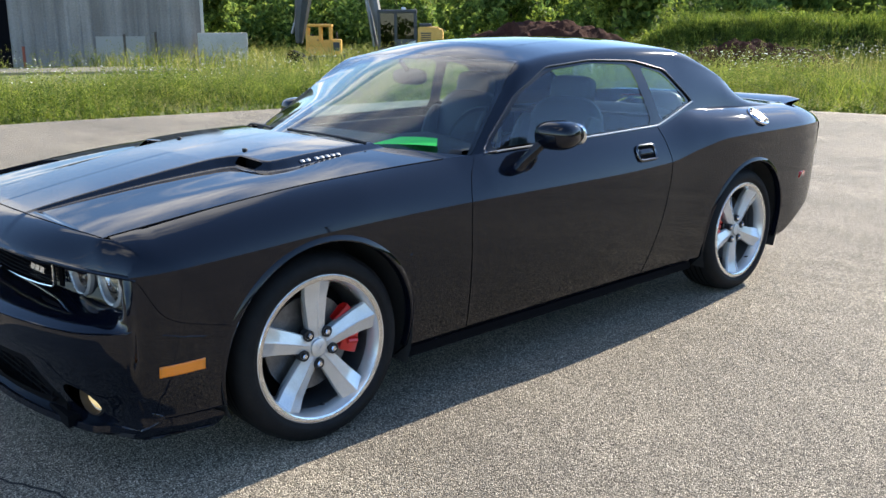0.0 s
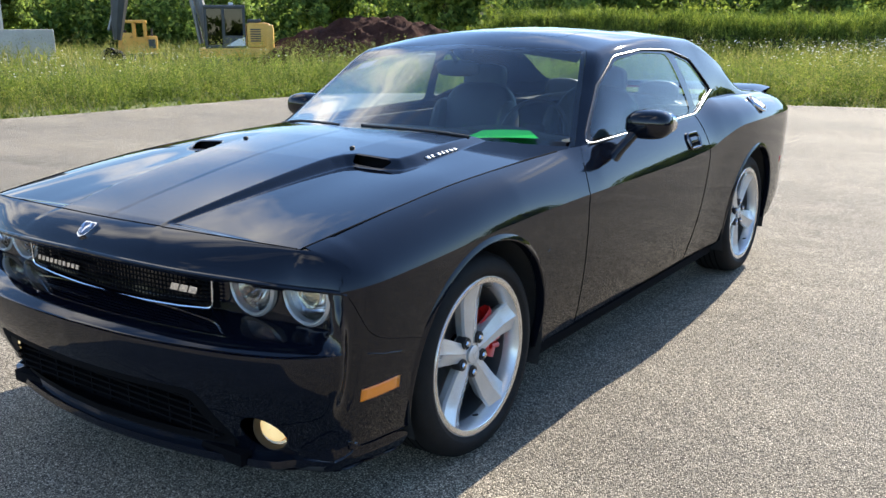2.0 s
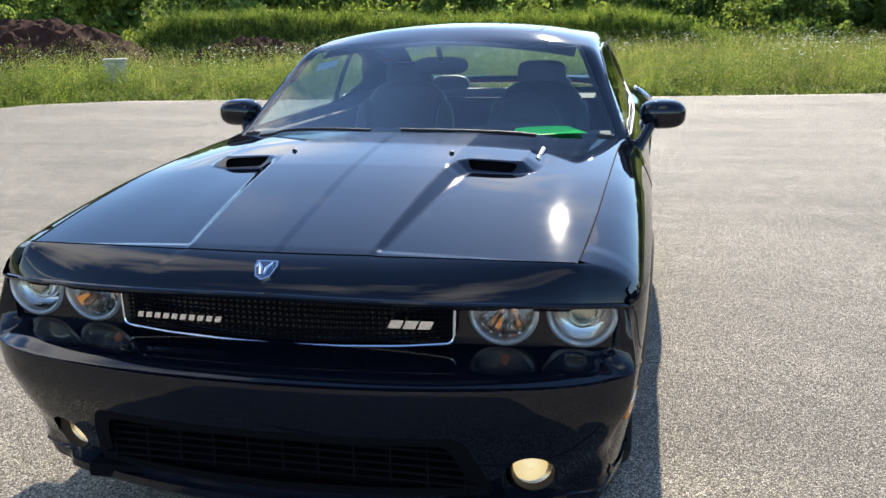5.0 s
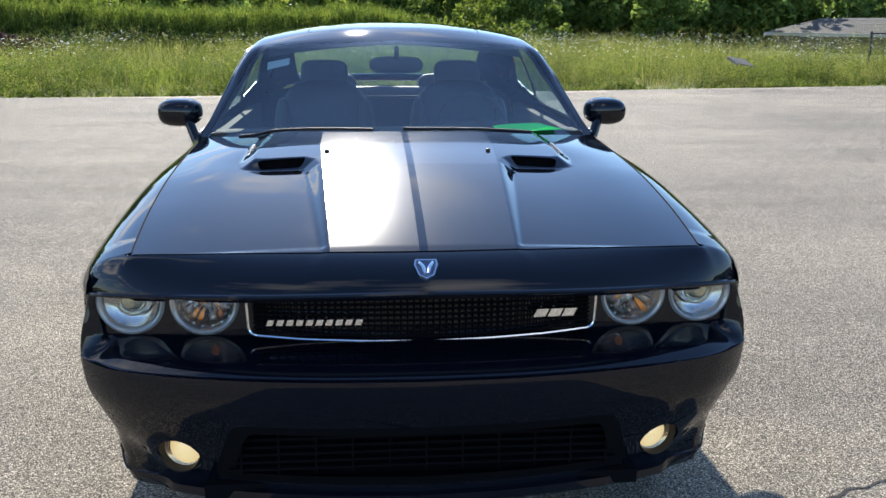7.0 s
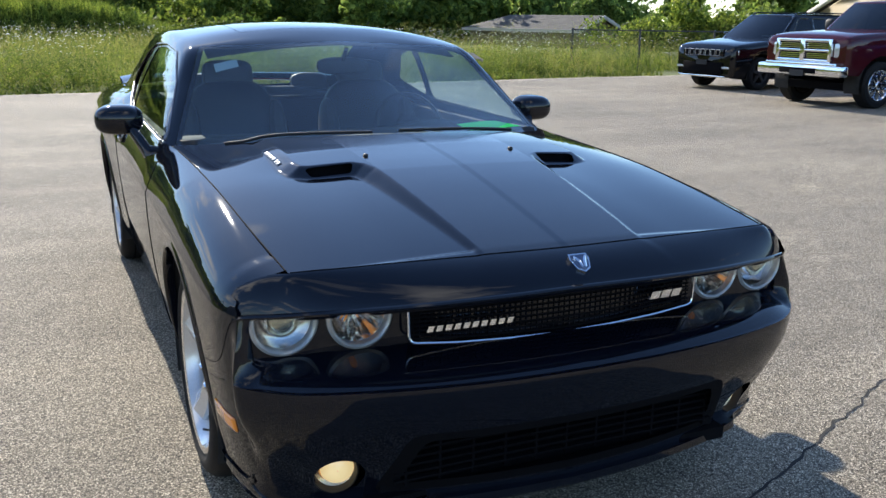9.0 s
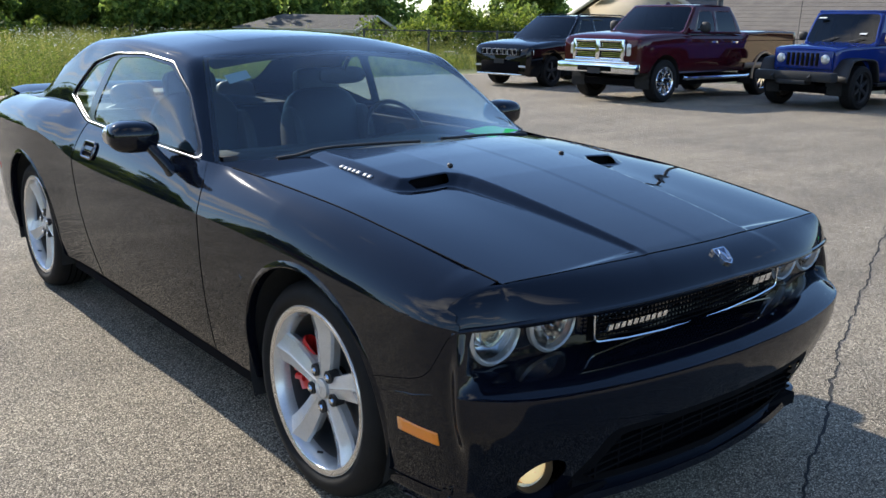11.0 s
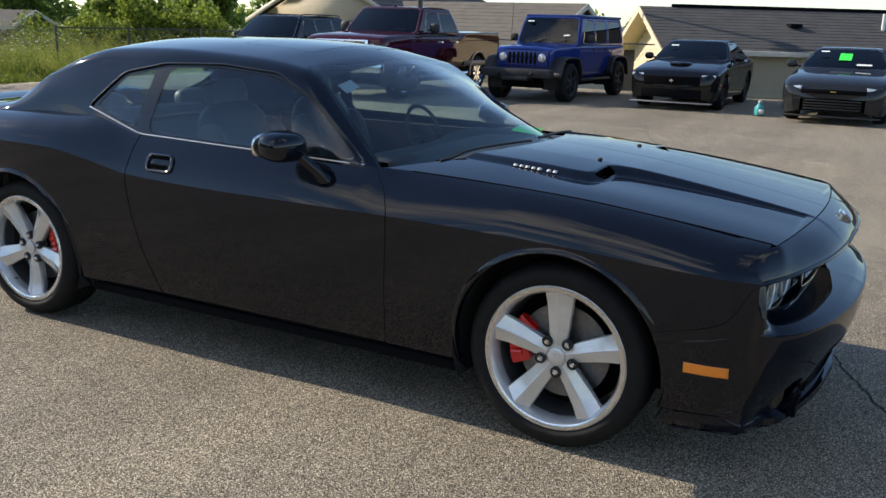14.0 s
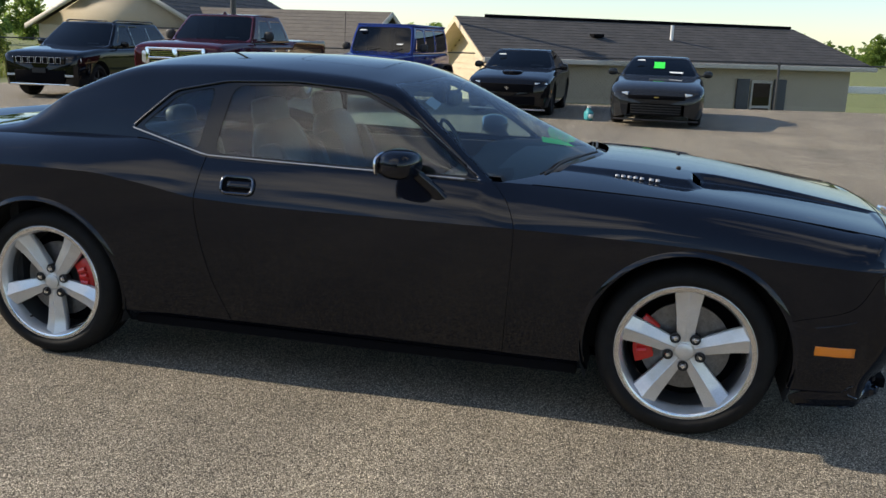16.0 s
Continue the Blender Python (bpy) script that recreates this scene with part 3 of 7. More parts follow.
def coupe_greenhouse():
    top, side = [], []
    for y in np.concatenate([np.arange(.34, 3.54, .022), [3.55]]):
        xr, zr, xb, zb = (float(f(y)) for f in (rail_x, rail_z, belt_x, belt_z))
        xe = .92 * xr
        e = np.array((xe, roof_point(y, xe)))
        r = np.array((xr, zr))
        s = r + (np.array((xb, zb)) - r) * .16
        row = [(x, y, roof_point(y, x)) for x in np.linspace(0, xe, 30)]
        bend = [(1 - t) ** 2 * e + 2 * t * (1 - t) * r + t * t * s for t in np.linspace(0, 1, 11)]
        row += [(p[0], y, p[1]) for p in bend[1:6]]
        top.append(row)
        low = [(p[0], y, p[1]) for p in bend[5:]]
        for t in np.linspace(0, 1, 24)[1:]:
            p = s + (np.array((xb, zb)) - s) * t
            low.append((p[0] + .010 * math.sin(math.pi * t), y, p[1]))
        side.append(low)
    return grid(top), grid(side)


def glass_x(y, z):
    """Half width of the cabin side at a height."""
    xr, zr, xb, zb = (float(f(y)) for f in (rail_x, rail_z, belt_x, belt_z))
    s = np.array((xr, zr)) + (np.array((xb, zb)) - np.array((xr, zr))) * .16
    t = (s[1] - z) / (s[1] - zb)
    if t < 0:
        return float(np.interp(-t, [0, .25], [s[0], xr - .02]))
    return float(s[0] + (xb - s[0]) * t + .010 * math.sin(math.pi * min(t, 1)))


DOOR_GLASS = rounded([(.905, 1.002), (2.085, 1.026), (2.040, 1.318), (1.74, 1.331), (1.43, 1.306), (1.20, 1.212)], .05)
QUARTER_GLASS = rounded([(2.165, 1.036), (2.480, 1.118), (2.31, 1.268), (2.13, 1.308)], .03)
DAYLIGHT = rounded([(.868, .990), (2.12, 1.016), (2.525, 1.114), (2.335, 1.285), (2.08, 1.336), (1.74, 1.347), (1.415, 1.323), (1.17, 1.213)], .03)
windscreen_f = lambda V: np.minimum(.832 - .405 * (V[:, 1] - .80) - np.abs(V[:, 0]), 1.225 + .10 * (V[:, 0] / .62) ** 2 - V[:, 1])
backlight_f = lambda V: np.minimum(np.minimum(.60 - np.abs(V[:, 0]), V[:, 1] - 2.70 - .06 * (V[:, 0] / .6) ** 2), 3.36 - V[:, 1])
sunroof_f = poly_dist(rounded([(-.42, 1.45), (.42, 1.45), (.42, 1.86), (-.42, 1.86)], .05), 0, 1)


def side_tube(outline, r, out=.002, n=7):
    P = []
    O = np.array(outline)
    for a, b in zip(O, np.roll(O, -1, 0)):
        k = max(1, int(np.linalg.norm(b - a) / .03))
        P += [a + (b - a) * i / k for i in range(k)]
    return tube([(glass_x(p[0], p[1]) + out, p[0], p[1]) for p in P], r, n, True)


def side_x(y, z):
    """Half width of the body side below its crease."""
    cx, cz = crease_x(y), crease_z(y)
    low = cx - np.interp(y, [-.7, -.45, .7, 2.2, 3, 4], [.075, .05, .07, .065, .04, .05])
    t = np.clip((cz - z) / (cz - .268), 0, 1.3)
    return (1 - t) ** 2 * cx + 2 * t * (1 - t) * (cx - .004) + t * t * low


def build_fascia(car):
    n = 90
    s = np.linspace(0, 7, n)
    lip = spline(LIP, n); crest = spline(CREST, n)
    nrm = np.gradient(crest, axis=0); nrm = np.stack([-nrm[:, 1], nrm[:, 0]], 1) * -1
    nrm /= np.linalg.norm(nrm, axis=1)[:, None]
    nrm[0] = (0, -1)
    g = np.interp(s, [0, 3, 4, 5, 6, 7], [1, 1.25, 1.4, 1.45, 1.15, .65])          # how far the lower part tucks under
    w = 1 - smooth(4.40, 4.90, s)                                        # the lamp recess ends at the corner
    zl = LIP_Z(s)
    zc = np.interp(s, [0, 4, 5, 6, 7], [.575, .575, .58, .545, .50])
    rec = np.interp(s, [0, 2, 3, 4, 5], [.205, .192, .172, .14, .06])

    def at(d, z, k=1.0):
        p = crest - nrm * (np.asarray(d) * k)[..., None] if np.ndim(d * g) else crest
        return np.column_stack([p, np.broadcast_to(z, (n,))])
    lip3 = np.column_stack([lip, zl])
    c3 = at(g * 0, zc)
    straight = lambda t: lip3 + (c3 - lip3) * t + np.column_stack([nrm * (.012 * math.sin(math.pi * t)), zl * 0])
    blend = lambda r, t: straight(t) + (r - straight(t)) * w[:, None]
    in3 = np.column_stack([lip - nrm * .012, zl - .016])
    rows = [lip3, blend(in3, .12), blend(at(rec, zl - .022), .28), blend(at(rec, .675), .45), blend(at(rec, .638), .62), blend(at(rec * 0 + .045, .605), .8), blend(at(rec * 0 + .008, .585), .92), c3]
    lower = [(.006, .50, 1), (.022, .44, 1), (.045, .37, 1), (.075, .30, 1), (.095, .25, 1), (.098, .225, 1), (.080, .221, 1), (.077, .200, 1), (.092, .186, 1), (.30, .19, .8)]
    zk = np.interp(s, [0, 5, 7], [1, 1, .98])
    lift = .07 * smooth(3.8, 5.2, s)
    for d, z, k in lower:
        tuck = np.interp(s, [3.2, 4, 4.6, 5, 6], [0, .05, .07, .05, 0]) * (z < .24)             # the chin is set in at the corners
        z += lift * max(0.0, .31 - z) / .124                             # the lower edge climbs towards the wheels
        rows.append(at(g * d + tuck, np.minimum(z * zk, zc - (.575 - z) * .8) if np.min(z) > .24 else z))
    R = np.array(rows)
    fine = []
    groups = [(0, 1, 3), (1, 2, 4), (2, 4, 8), (4, 5, 4), (5, 12, 26), (12, 13, 3), (13, 14, 4), (14, 15, 3), (15, 16, 3), (16, 17, 2)]
    for a, b, k in groups:
        q = np.array([spline(R[a:b + 1, i], k + 1) for i in range(n)]).transpose(1, 0, 2)
        fine.append(q if a == 0 else q[1:])
    V, F = grid(np.concatenate(fine))
    k = smooth(-.735, -.665, V[:, 1])
    V[:, 0] += k * (side_x(V[:, 1], np.maximum(V[:, 2], .265)) - .5 * np.maximum(.225 - V[:, 2], 0) - V[:, 0])
    mesh = (V, F)
    lamp = lambda cx, cz, r, yt: (lambda V: np.maximum(np.hypot(V[:, 0] - cx, V[:, 2] - cz) - r, yt - V[:, 1]))
    intake = poly_dist(rounded([(-.52, .275), (.52, .275), (.47, .425), (-.47, .425)], .03), 0, 2)
    mesh = keep(mesh, (arch_front, 0), (lamp(.586, .730, .092, -.83), 0), (lamp(.783, .730, .091, -.77), 0), (lamp(.667, .316, .062, -2), 0), (neg(intake), 0))
    # this band of the bumper is painted matte black to suppress rim highlights
    band = poly_dist(rounded([(-.58, .245), (.58, .245), (.51, .45), (-.51, .45)], .04), 0, 2)
    part("bumper_cover", both(keep(mesh, (lambda V: np.maximum(-band(V), V[:, 1] + .72), 0))), PAINT, car, thick=.004)
    part("bumper_dark_band", both(keep(mesh, (lambda V: np.minimum(band(V), -.72 - V[:, 1]), 0))), MATTE, car, "lower bumper band painted matte black to keep highlights off it")
    slats = []
    for z in np.arange(.285, .425, .022):
        slats.append(box(-.53, .53, -.835, -.815, z, z + .006))
    for x in np.arange(-.5, .51, .1):
        slats.append(box(x, x + .006, -.833, -.817, .27, .43))
    part("lower_grille", join(*slats, box(-.56, .56, -.805, -.795, .25, .45)), MATTE, car)
    # dull black chin spoiler that runs under the bumper from wheel to wheel
    m = s < 6.75
    chin = np.array([at(g * a + b + np.interp(s, [3.2, 4.4, 6], [0, .02, 0]), c + .7 * lift)[m] for a, b, c in ((.098, .030, .225), (.098, .004, .214), (.098, -.004, .200), (.098, .004, .188), (.098, .060, .184), (.098, .110, .205))])
    k = smooth(-.735, -.665, chin[:, :, 1])
    inset = np.array([.05, .022, .014, .022, .07, .11])[:, None]
    chin[:, :, 0] += k * (side_x(chin[:, :, 1].ravel(), np.full(chin[:, :, 1].size, .27)).reshape(k.shape) - inset - chin[:, :, 0])
    part("chin_spoiler", both(keep(grid(chin), (arch_front, 0))), PLASTIC, car, "dull black chin spoiler under the bumper")
    # upper grille: backing, mesh and bright frame, bowed with the nose
    bow = lambda x: -.782 + .07 * x * x
    top, bot = (lambda x: .772 - .014 * (abs(x) / .47) ** 2), (lambda x: .630 + .024 * (abs(x) / .47) ** 1.5)
    bars = []
    xs = np.linspace(-.455, .455, 30)
    for k in np.linspace(.06, .94, 9):
        bars.append(tube([(x, bow(x) + .004, bot(x) + (top(x) - bot(x)) * k) for x in xs], .0028, 4))
    for x in np.linspace(-.45, .45, 52):
        bars.append(tube([(x, bow(x) + .008, bot(x)), (x, bow(x) + .008, top(x))], .0024, 4))
    part("grille_mesh", join(*bars), MATTE, car, "black mesh grille insert")
    part("grille_backing", grid([[(x, bow(x) + .03, bot(x) - .01), (x, bow(x) + .03, top(x) + .01)] for x in xs]), MATTE, car)
    out = rounded([(-.466, .652), (-.33, .639), (-.16, .631), (.0, .628), (.16, .631), (.33, .639), (.466, .652), (.47, .760), (.0, .774), (-.47, .760)], .022)
    O = np.array(out)
    P = []
    for a, b in zip(O, np.roll(O, -1, 0)):
        k = max(1, int(np.linalg.norm(b - a) / .03)); P += [a + (b - a) * i / k for i in range(k)]
    part("grille_frame", tube([(p[0], bow(p[0]) - .006, p[1]) for p in P], .0036, 6, True), CHROME, car, "thin bright metal grille frame")

    def letters(x0, x1, z, h, count, name, label, fill=.66, slant=.35):
        blocks = []
        w0 = (x1 - x0) / count
        for i in range(count):
            x = x0 + i * w0
            q = [(x, z), (x + w0 * fill, z), (x + w0 * fill + slant * h, z + h), (x + slant * h, z + h)]
            m = prism(q, 1, -.007, .0)
            v = m[0].copy(); v[:, 1] += np.array([bow(a) for a in v[:, 0]]) - .006
            blocks.append((v, m[1]))
        part(name, join(*blocks), CHROME, car, label)
    letters(-.420, -.160, .679, .016, 10, "grille_script", "row of small chrome letter bars")
    letters(.295, .412, .689, .022, 3, "grille_badge", "short chrome badge bars", .85, .5)


def round_lamp(car, x, y, z, r, inner, name):
    """A round headlamp: bright bezel, deep reflector, bulb and clear lens, facing forward."""
    d = moved(lathe([(-.028, r * .98), (-.034, r * .90), (-.030, r * .84), (-.016, r * .80), (.0, r * .80), (.0, r * .98)], 48, 1, True), pose(x, y, z))
    lamp = part(name, d, BEZEL, car, "round headlamp with a clear lens and bright bezel")
    part("reflector", moved(lathe([(.055, .004), (.05, r * .3), (.035, r * .55), (.012, r * .72), (-.012, r * .80)], 40, 1), pose(x, y, z)), LAMPREF, lamp)
    if inner:
        flutes = []
        for a in np.linspace(0, 2 * np.pi, 18, endpoint=False):
            flutes.append(tube([(x + .2 * r * math.cos(a), y + .035, z + .2 * r * math.sin(a)), (x + .7 * r * math.cos(a), y - .002, z + .7 * r * math.sin(a))], .003, 4))
        part("reflector_flute", join(*flutes), LAMPREF, lamp)
        part("bulb", ball((x, y + .016, z + .010), (.011, .016, .011), 12, 8), AMBERBULB, lamp, "amber bulb")
    else:
        part("projector_ring", moved(lathe([(-.006, .036), (-.016, .041), (-.010, .046), (.03, .05)], 32, 1), pose(x, y, z)), CHROME, lamp)
        part("projector_lens", ball((x, y - .004, z), (.036, .020, .036), 20, 12), PROJECTOR, lamp)
    ob = part("lens", moved(lathe([(-.052, .001), (-.050, r * .35), (-.044, r * .65), (-.032, r * .92)], 40, 1), pose(x, y, z)), LENS, lamp)
    ob.visible_shadow = False


def build_wheel(name="wheel"):
    """A 20 inch five-spoke alloy wheel, outer face towards +x, hub at its origin."""
    whl = new(name)
    R, r, hw = .360, .271, .122
    prof = [(-hw + .01, r), (-hw, r + .02), (-hw - .006, .30), (-hw + .004, .335), (-hw + .03, R - .006), (-.06, R), (.06, R), (hw - .03, R - .006), (hw - .004, .335),
            (hw + .006, .30), (hw + .002, r + .022), (hw - .008, r + .004)]
    part("tyre", lathe(prof, 96, 0), RUBBER, whl, "black low-profile rubber tyre", 50)
    grooves = []
    for gx in (-.05, -.017, .017, .05):
        grooves.append(lathe([(gx - .004, R + .0006), (gx + .004, R + .0006)], 96, 0))
    part("tread_groove", join(*grooves), MATTE, whl)
    rim = [(hw - .022, r - .022), (hw - .006, r - .012), (hw - .002, r + .002), (hw - .004, r + .008), (hw - .012, r + .006), (hw - .02, r - .004), (-hw, r - .004), (-hw, r - .016), (.02, r - .030), (hw - .05, r - .026)]
    part("rim", lathe(rim, 96, 0, True), SILVER, whl, "silver alloy rim", 40)
    # the barrel behind the spokes is much darker than the rim
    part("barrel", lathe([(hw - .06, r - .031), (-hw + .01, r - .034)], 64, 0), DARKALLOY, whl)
    part("rim_lip", lathe([(hw - .006, r - .013), (hw - .0015, r - .004), (hw - .0015, r + .004), (hw - .006, r + .008)], 96, 0), BRIGHT, whl)
    for i in range(5):
        rows = []
        for t in np.linspace(0, 1, 14):
            rad = .040 + t * (r - .012 - .040)
            half = float(np.interp(t, [0, .15, .5, 1], [.034, .037, .046, .061]))
            face = float(np.interp(t, [0, .25, .7, 1], [.083, .088, .094, .112]))
            drop = float(np.interp(t, [0, .3, 1], [.006, .014, .017]))
            sec = [(-half * .82, face - drop - .040), (-half, face - drop - .012), (-half * .93, face - drop), (-half * .10, face - .002), (-half * .04, face), (half * .04, face), (half * .10, face - .002), (half * .93, face - drop), (half, face - drop - .012), (half * .82, face - drop - .040)]
            rows.append([(x, q, rad) for q, x in sec])
        m = moved(grid(rows), pose(0, 0, 0, 72 * i, 0, 0))
        part("spoke", m, SILVER, whl, angle=14)
    part("hub", lathe([(.03, .062), (.062, .062), (.072, .054), (.078, .040), (.080, .001)], 40, 0), SILVER, whl)
    cap = part("centre_cap", lathe([(.078, .033), (.089, .033), (.091, .030), (.0905, .001)], 32, 0), SILVER, whl, "grey centre cap with a small crest")
    part("cap_crest", join(*[moved(prism([(-.004, -.012), (.004, -.012), (.012 * sx + .004, .012), (.012 * sx - .004, .012)], 0, .0915, .0935), pose(0, 0, 0)) for sx in (-1, 1)]), SILVER, cap)
    for i in range(5):
        a = radians(72 * i + 36 + 90)
        y, z = .067 * math.cos(a), .0635 * math.sin(a)
        part("lug_nut", join(moved(lathe([(.052, .021), (.087, .021), (.087, .0145), (.06, .0145)], 20, 0), pose(0, y, z)), moved(lathe([(.06, .0115), (.090, .0115), (.095, .008), (.095, .0005)], 6, 0), pose(0, y, z))), [PLASTIC], whl)
        part("nut_cap", moved(lathe([(.090, .0118), (.0955, .008), (.0958, .0004)], 6, 0), pose(0, y, z)), CHROME, whl)
    part("brake_disc", lathe([(.012, .06), (.012, .182), (.0, .182), (.0, .06)], 64, 0, True), STEEL, whl)
    part("wheel_back", lathe([(-.06, .001), (-.06, .235)], 40, 0), MATTE, whl)
    part("valve", tube([(.085, .0, -.226), (.105, .0, -.218)], .004, 6), PLASTIC, whl)
    return whl


def build_caliper(name):
    """A red four-piston caliper over the disc, behind the axle."""
    rows = []
    for a in np.linspace(-30, 30, 13):
        rr = [(.128, .018), (.19, .014), (.205, .030), (.205, .052), (.19, .060), (.150, .058), (.128, .05)]
        k = 1 - .10 * (abs(a) / 30) ** 3
        rows.append([(x * k, r * math.cos(radians(a)), r * math.sin(radians(a))) for r, x in rr])
    m = grid(rows)
    rib = [tube([(.060, .150 * math.cos(a), .150 * math.sin(a)), (.064, .19 * math.cos(a), .19 * math.sin(a))], .012, 8) for a in (-.26, -.09, .09, .26)]
    return join(m, *rib)




DARKCHROME = shader("shaded_chrome", (0.13, 0.135, 0.145), 0.14, 1.0)
STICKER = shader("pale_blue_sticker", (0.22, 0.30, 0.34), 0.5)
BEZEL = shader("satin_silver_bezel", (0.48, 0.48, 0.47), 0.26, 0.5, 0.6)
# copper tone paints the lit lens's reflection into the bowl
FOGBOWL = shader("fog_lamp_bowl", (0.55, 0.38, 0.22), 0.22, 0.8)
DARKTRIM = shader("dark_bright_trim", (0.10, 0.10, 0.105), 0.25, 1.0)
DARKALLOY = shader("dark_wheel_barrel", (0.10, 0.10, 0.10), 0.5, 0.6)


def build_coupe():
    car = thing("sports_coupe", "glossy black two-door sports coupe standing alone on the asphalt lot", "car")
    top, S = coupe_top(), coupe_side()
    SG = np.asarray(S[0]).reshape(-1, 44, 3)

    def shell_x(y, z):
        """Half width of the body side at a height, above or below its crease."""
        f = np.interp(y, SG[:, 0, 1], np.arange(len(SG)))
        i = min(int(f), len(SG) - 2)
        row = SG[i] + (SG[i + 1] - SG[i]) * (f - i)
        return float(np.interp(-z, -row[:, 2], row[:, 0]))

    def shell_z(x, y):
        """Height of the body side's shoulder above a point."""
        f = np.interp(y, SG[:, 0, 1], np.arange(len(SG)))
        i = min(int(f), len(SG) - 2)
        row = SG[i] + (SG[i + 1] - SG[i]) * (f - i)
        return float(np.interp(x, row[:16, 0], row[:16, 2]))

    hood_rear = lambda V: .42 + .34 * (np.abs(V[:, 0]) / .81) ** 2.2 - V[:, 1]
    hood_front = lambda V: V[:, 1] - (-.782 + .066 * (np.abs(V[:, 0]) / .765) ** 2)
    hood_side = lambda V: side_xa(V[:, 1]) - np.abs(V[:, 0])
    g = .0011
    hood = keep(top, (hood_rear, .004), (hood_front, g), (hood_side, g), (neg(mouth_f), 0))
    stripe_f = lambda V: np.minimum(ridge_x(V[:, 1]) - .006 - np.abs(V[:, 0]), np.abs(V[:, 0]) - .012)
    panel = join(keep(hood, (neg(stripe_f), 0)), keep(hood, (stripe_f, 0)))
    hd_ = part("hood", both(panel), [PAINT, STRIPE], car, "long hood with two satin stripes and twin scoops", thick=.003)
    cen = np.array([p.center[:] for p in hd_.data.polygons])
    hd_.data.polygons.foreach_set("material_index", (stripe_f(cen) > 0).astype(int))
    # nose between the lip over the lamps and the hood's front edge, carried round to the fender tips
    lq = np.column_stack([spline(LIP[:6], 70), LIP_Z(np.linspace(0, 5, 70))])
    rear = spline([(x, -.7835 + .066 * (x / .765) ** 2) for x in np.linspace(0, .768, 12)] + TIP, 70)
    rear_z = np.where(rear[:, 0] > .768, [shell_z(p[0], p[1]) for p in rear], hood_z(rear[:, 0], rear[:, 1]))
    r3 = np.column_stack([rear, rear_z])
    span = lq - r3
    reach = np.linalg.norm(span[:, :2], axis=1)
    slope = np.interp(rear[:, 0], [0, .5, .78, .93], [.24, .24, .30, .55])
    p1 = r3 + span * .42; p1[:, 2] = r3[:, 2] - slope * reach * .42
    p2 = r3 + span * .86; p2[:, 2] = lq[:, 2] + (r3[:, 2] - lq[:, 2]) * .42
    t_ = np.linspace(0, 1, 20)[:, None, None]
    part("nose_panel", both(grid((1 - t_) ** 3 * r3 + 3 * t_ * (1 - t_) ** 2 * p1 + 3 * t_ * t_ * (1 - t_) * p2 + t_ ** 3 * lq)), PAINT, car, angle=60)
    # rolled edge along the lip over the lamps
    ss = np.linspace(0, 5.12, 60)
    lp = spline(LIP, 90); sl = np.linspace(0, 7, 90)
    bead = [(float(np.interp(q, sl, lp[:, 0])), float(np.interp(q, sl, lp[:, 1])) + .001, float(LIP_Z(q)) + .001) for q in ss]
    part("nose_edge", tube([(-p[0], p[1], p[2]) for p in bead[:0:-1]] + bead, .0075, 8), PAINT, car)
    for sgn in (1, -1):
        yy = np.linspace(-.70, .66, 50)
        part("panel_gap", tube([(sgn * float(side_xa(y)), y, (float(hood_z(np.array(float(side_xa(y))), np.array(y))) if y < -.6 else max(float(hood_z(np.array(float(side_xa(y))), np.array(y))), float(side_za(y)))) + .0002) for y in yy], .0024, 5), MATTE, car)
    xs_ = np.linspace(-.765, .765, 60)
    part("panel_gap", tube([(x, -.782 + .066 * (abs(x) / .765) ** 2, float(hood_z(np.array(x), np.array(-.782 + .066 * (abs(x) / .765) ** 2))) + .0002) for x in xs_], .0022, 5), MATTE, car)
    cowl = keep(top, (neg(hood_rear), .004), (lambda V: np.minimum(.845 - np.abs(V[:, 0]), .86 - V[:, 1]), 0))
    v = cowl[0].copy(); v[:, 2] -= .026
    part("cowl_panel", both((v, cowl[1])), PLASTIC, car, "black plastic cowl under the windscreen", thick=.004)
    for sgn in (1, -1):
        zt, zf = float(hood_z(.44, .03)), float(hood_z(.44, -.02))
        sc = part("hood_scoop", join(box(min(sgn * .345, sgn * .525), max(sgn * .345, sgn * .525), -.03, .10, zf - .055, zf - .022), box(min(sgn * .345, sgn * .525), max(sgn * .345, sgn * .525), .045, .10, zf - .03, zt - .008)), MATTE, car, "dark duct inside the hood scoop")
        for k in range(3):
            part("scoop_slat", box(min(sgn * .35, sgn * .52), max(sgn * .35, sgn * .52), .004 + .010 * k, .010 + .010 * k, zf - .024 + .007 * k, zf - .022 + .007 * k), PLASTIC, sc)
        xx = .570
        on_hood = lambda a, b: float(hood_z(np.array(a), np.array(b)))
        bd = part("hood_badge", grid([[(sgn * (xx + q), b, on_hood(xx + q, b) + .0015) for q in (-.008, .008)] for b in np.linspace(.15, .352, 9)]), PAINT, car, thick=.002)
        for k in range(7):
            y0 = .155 + .026 * k + (.014 if k > 1 else 0)
            part("badge_bar", grid([[(sgn * (xx + q), b, on_hood(xx + q, b) + .004) for q in (-.0065, .0065)] for b in (y0, y0 + .018)]), BADGE, bd, "small silver badge bar", thick=.0025)
        x, y = sgn * .284, .08
        part("washer_nozzle", moved(ball((0, 0, 0), (.0085, .011, .007), 12, 8, 2.6), pose(x, y, float(hood_z(np.array(x), np.array(y))) + .002)), PLASTIC, car)
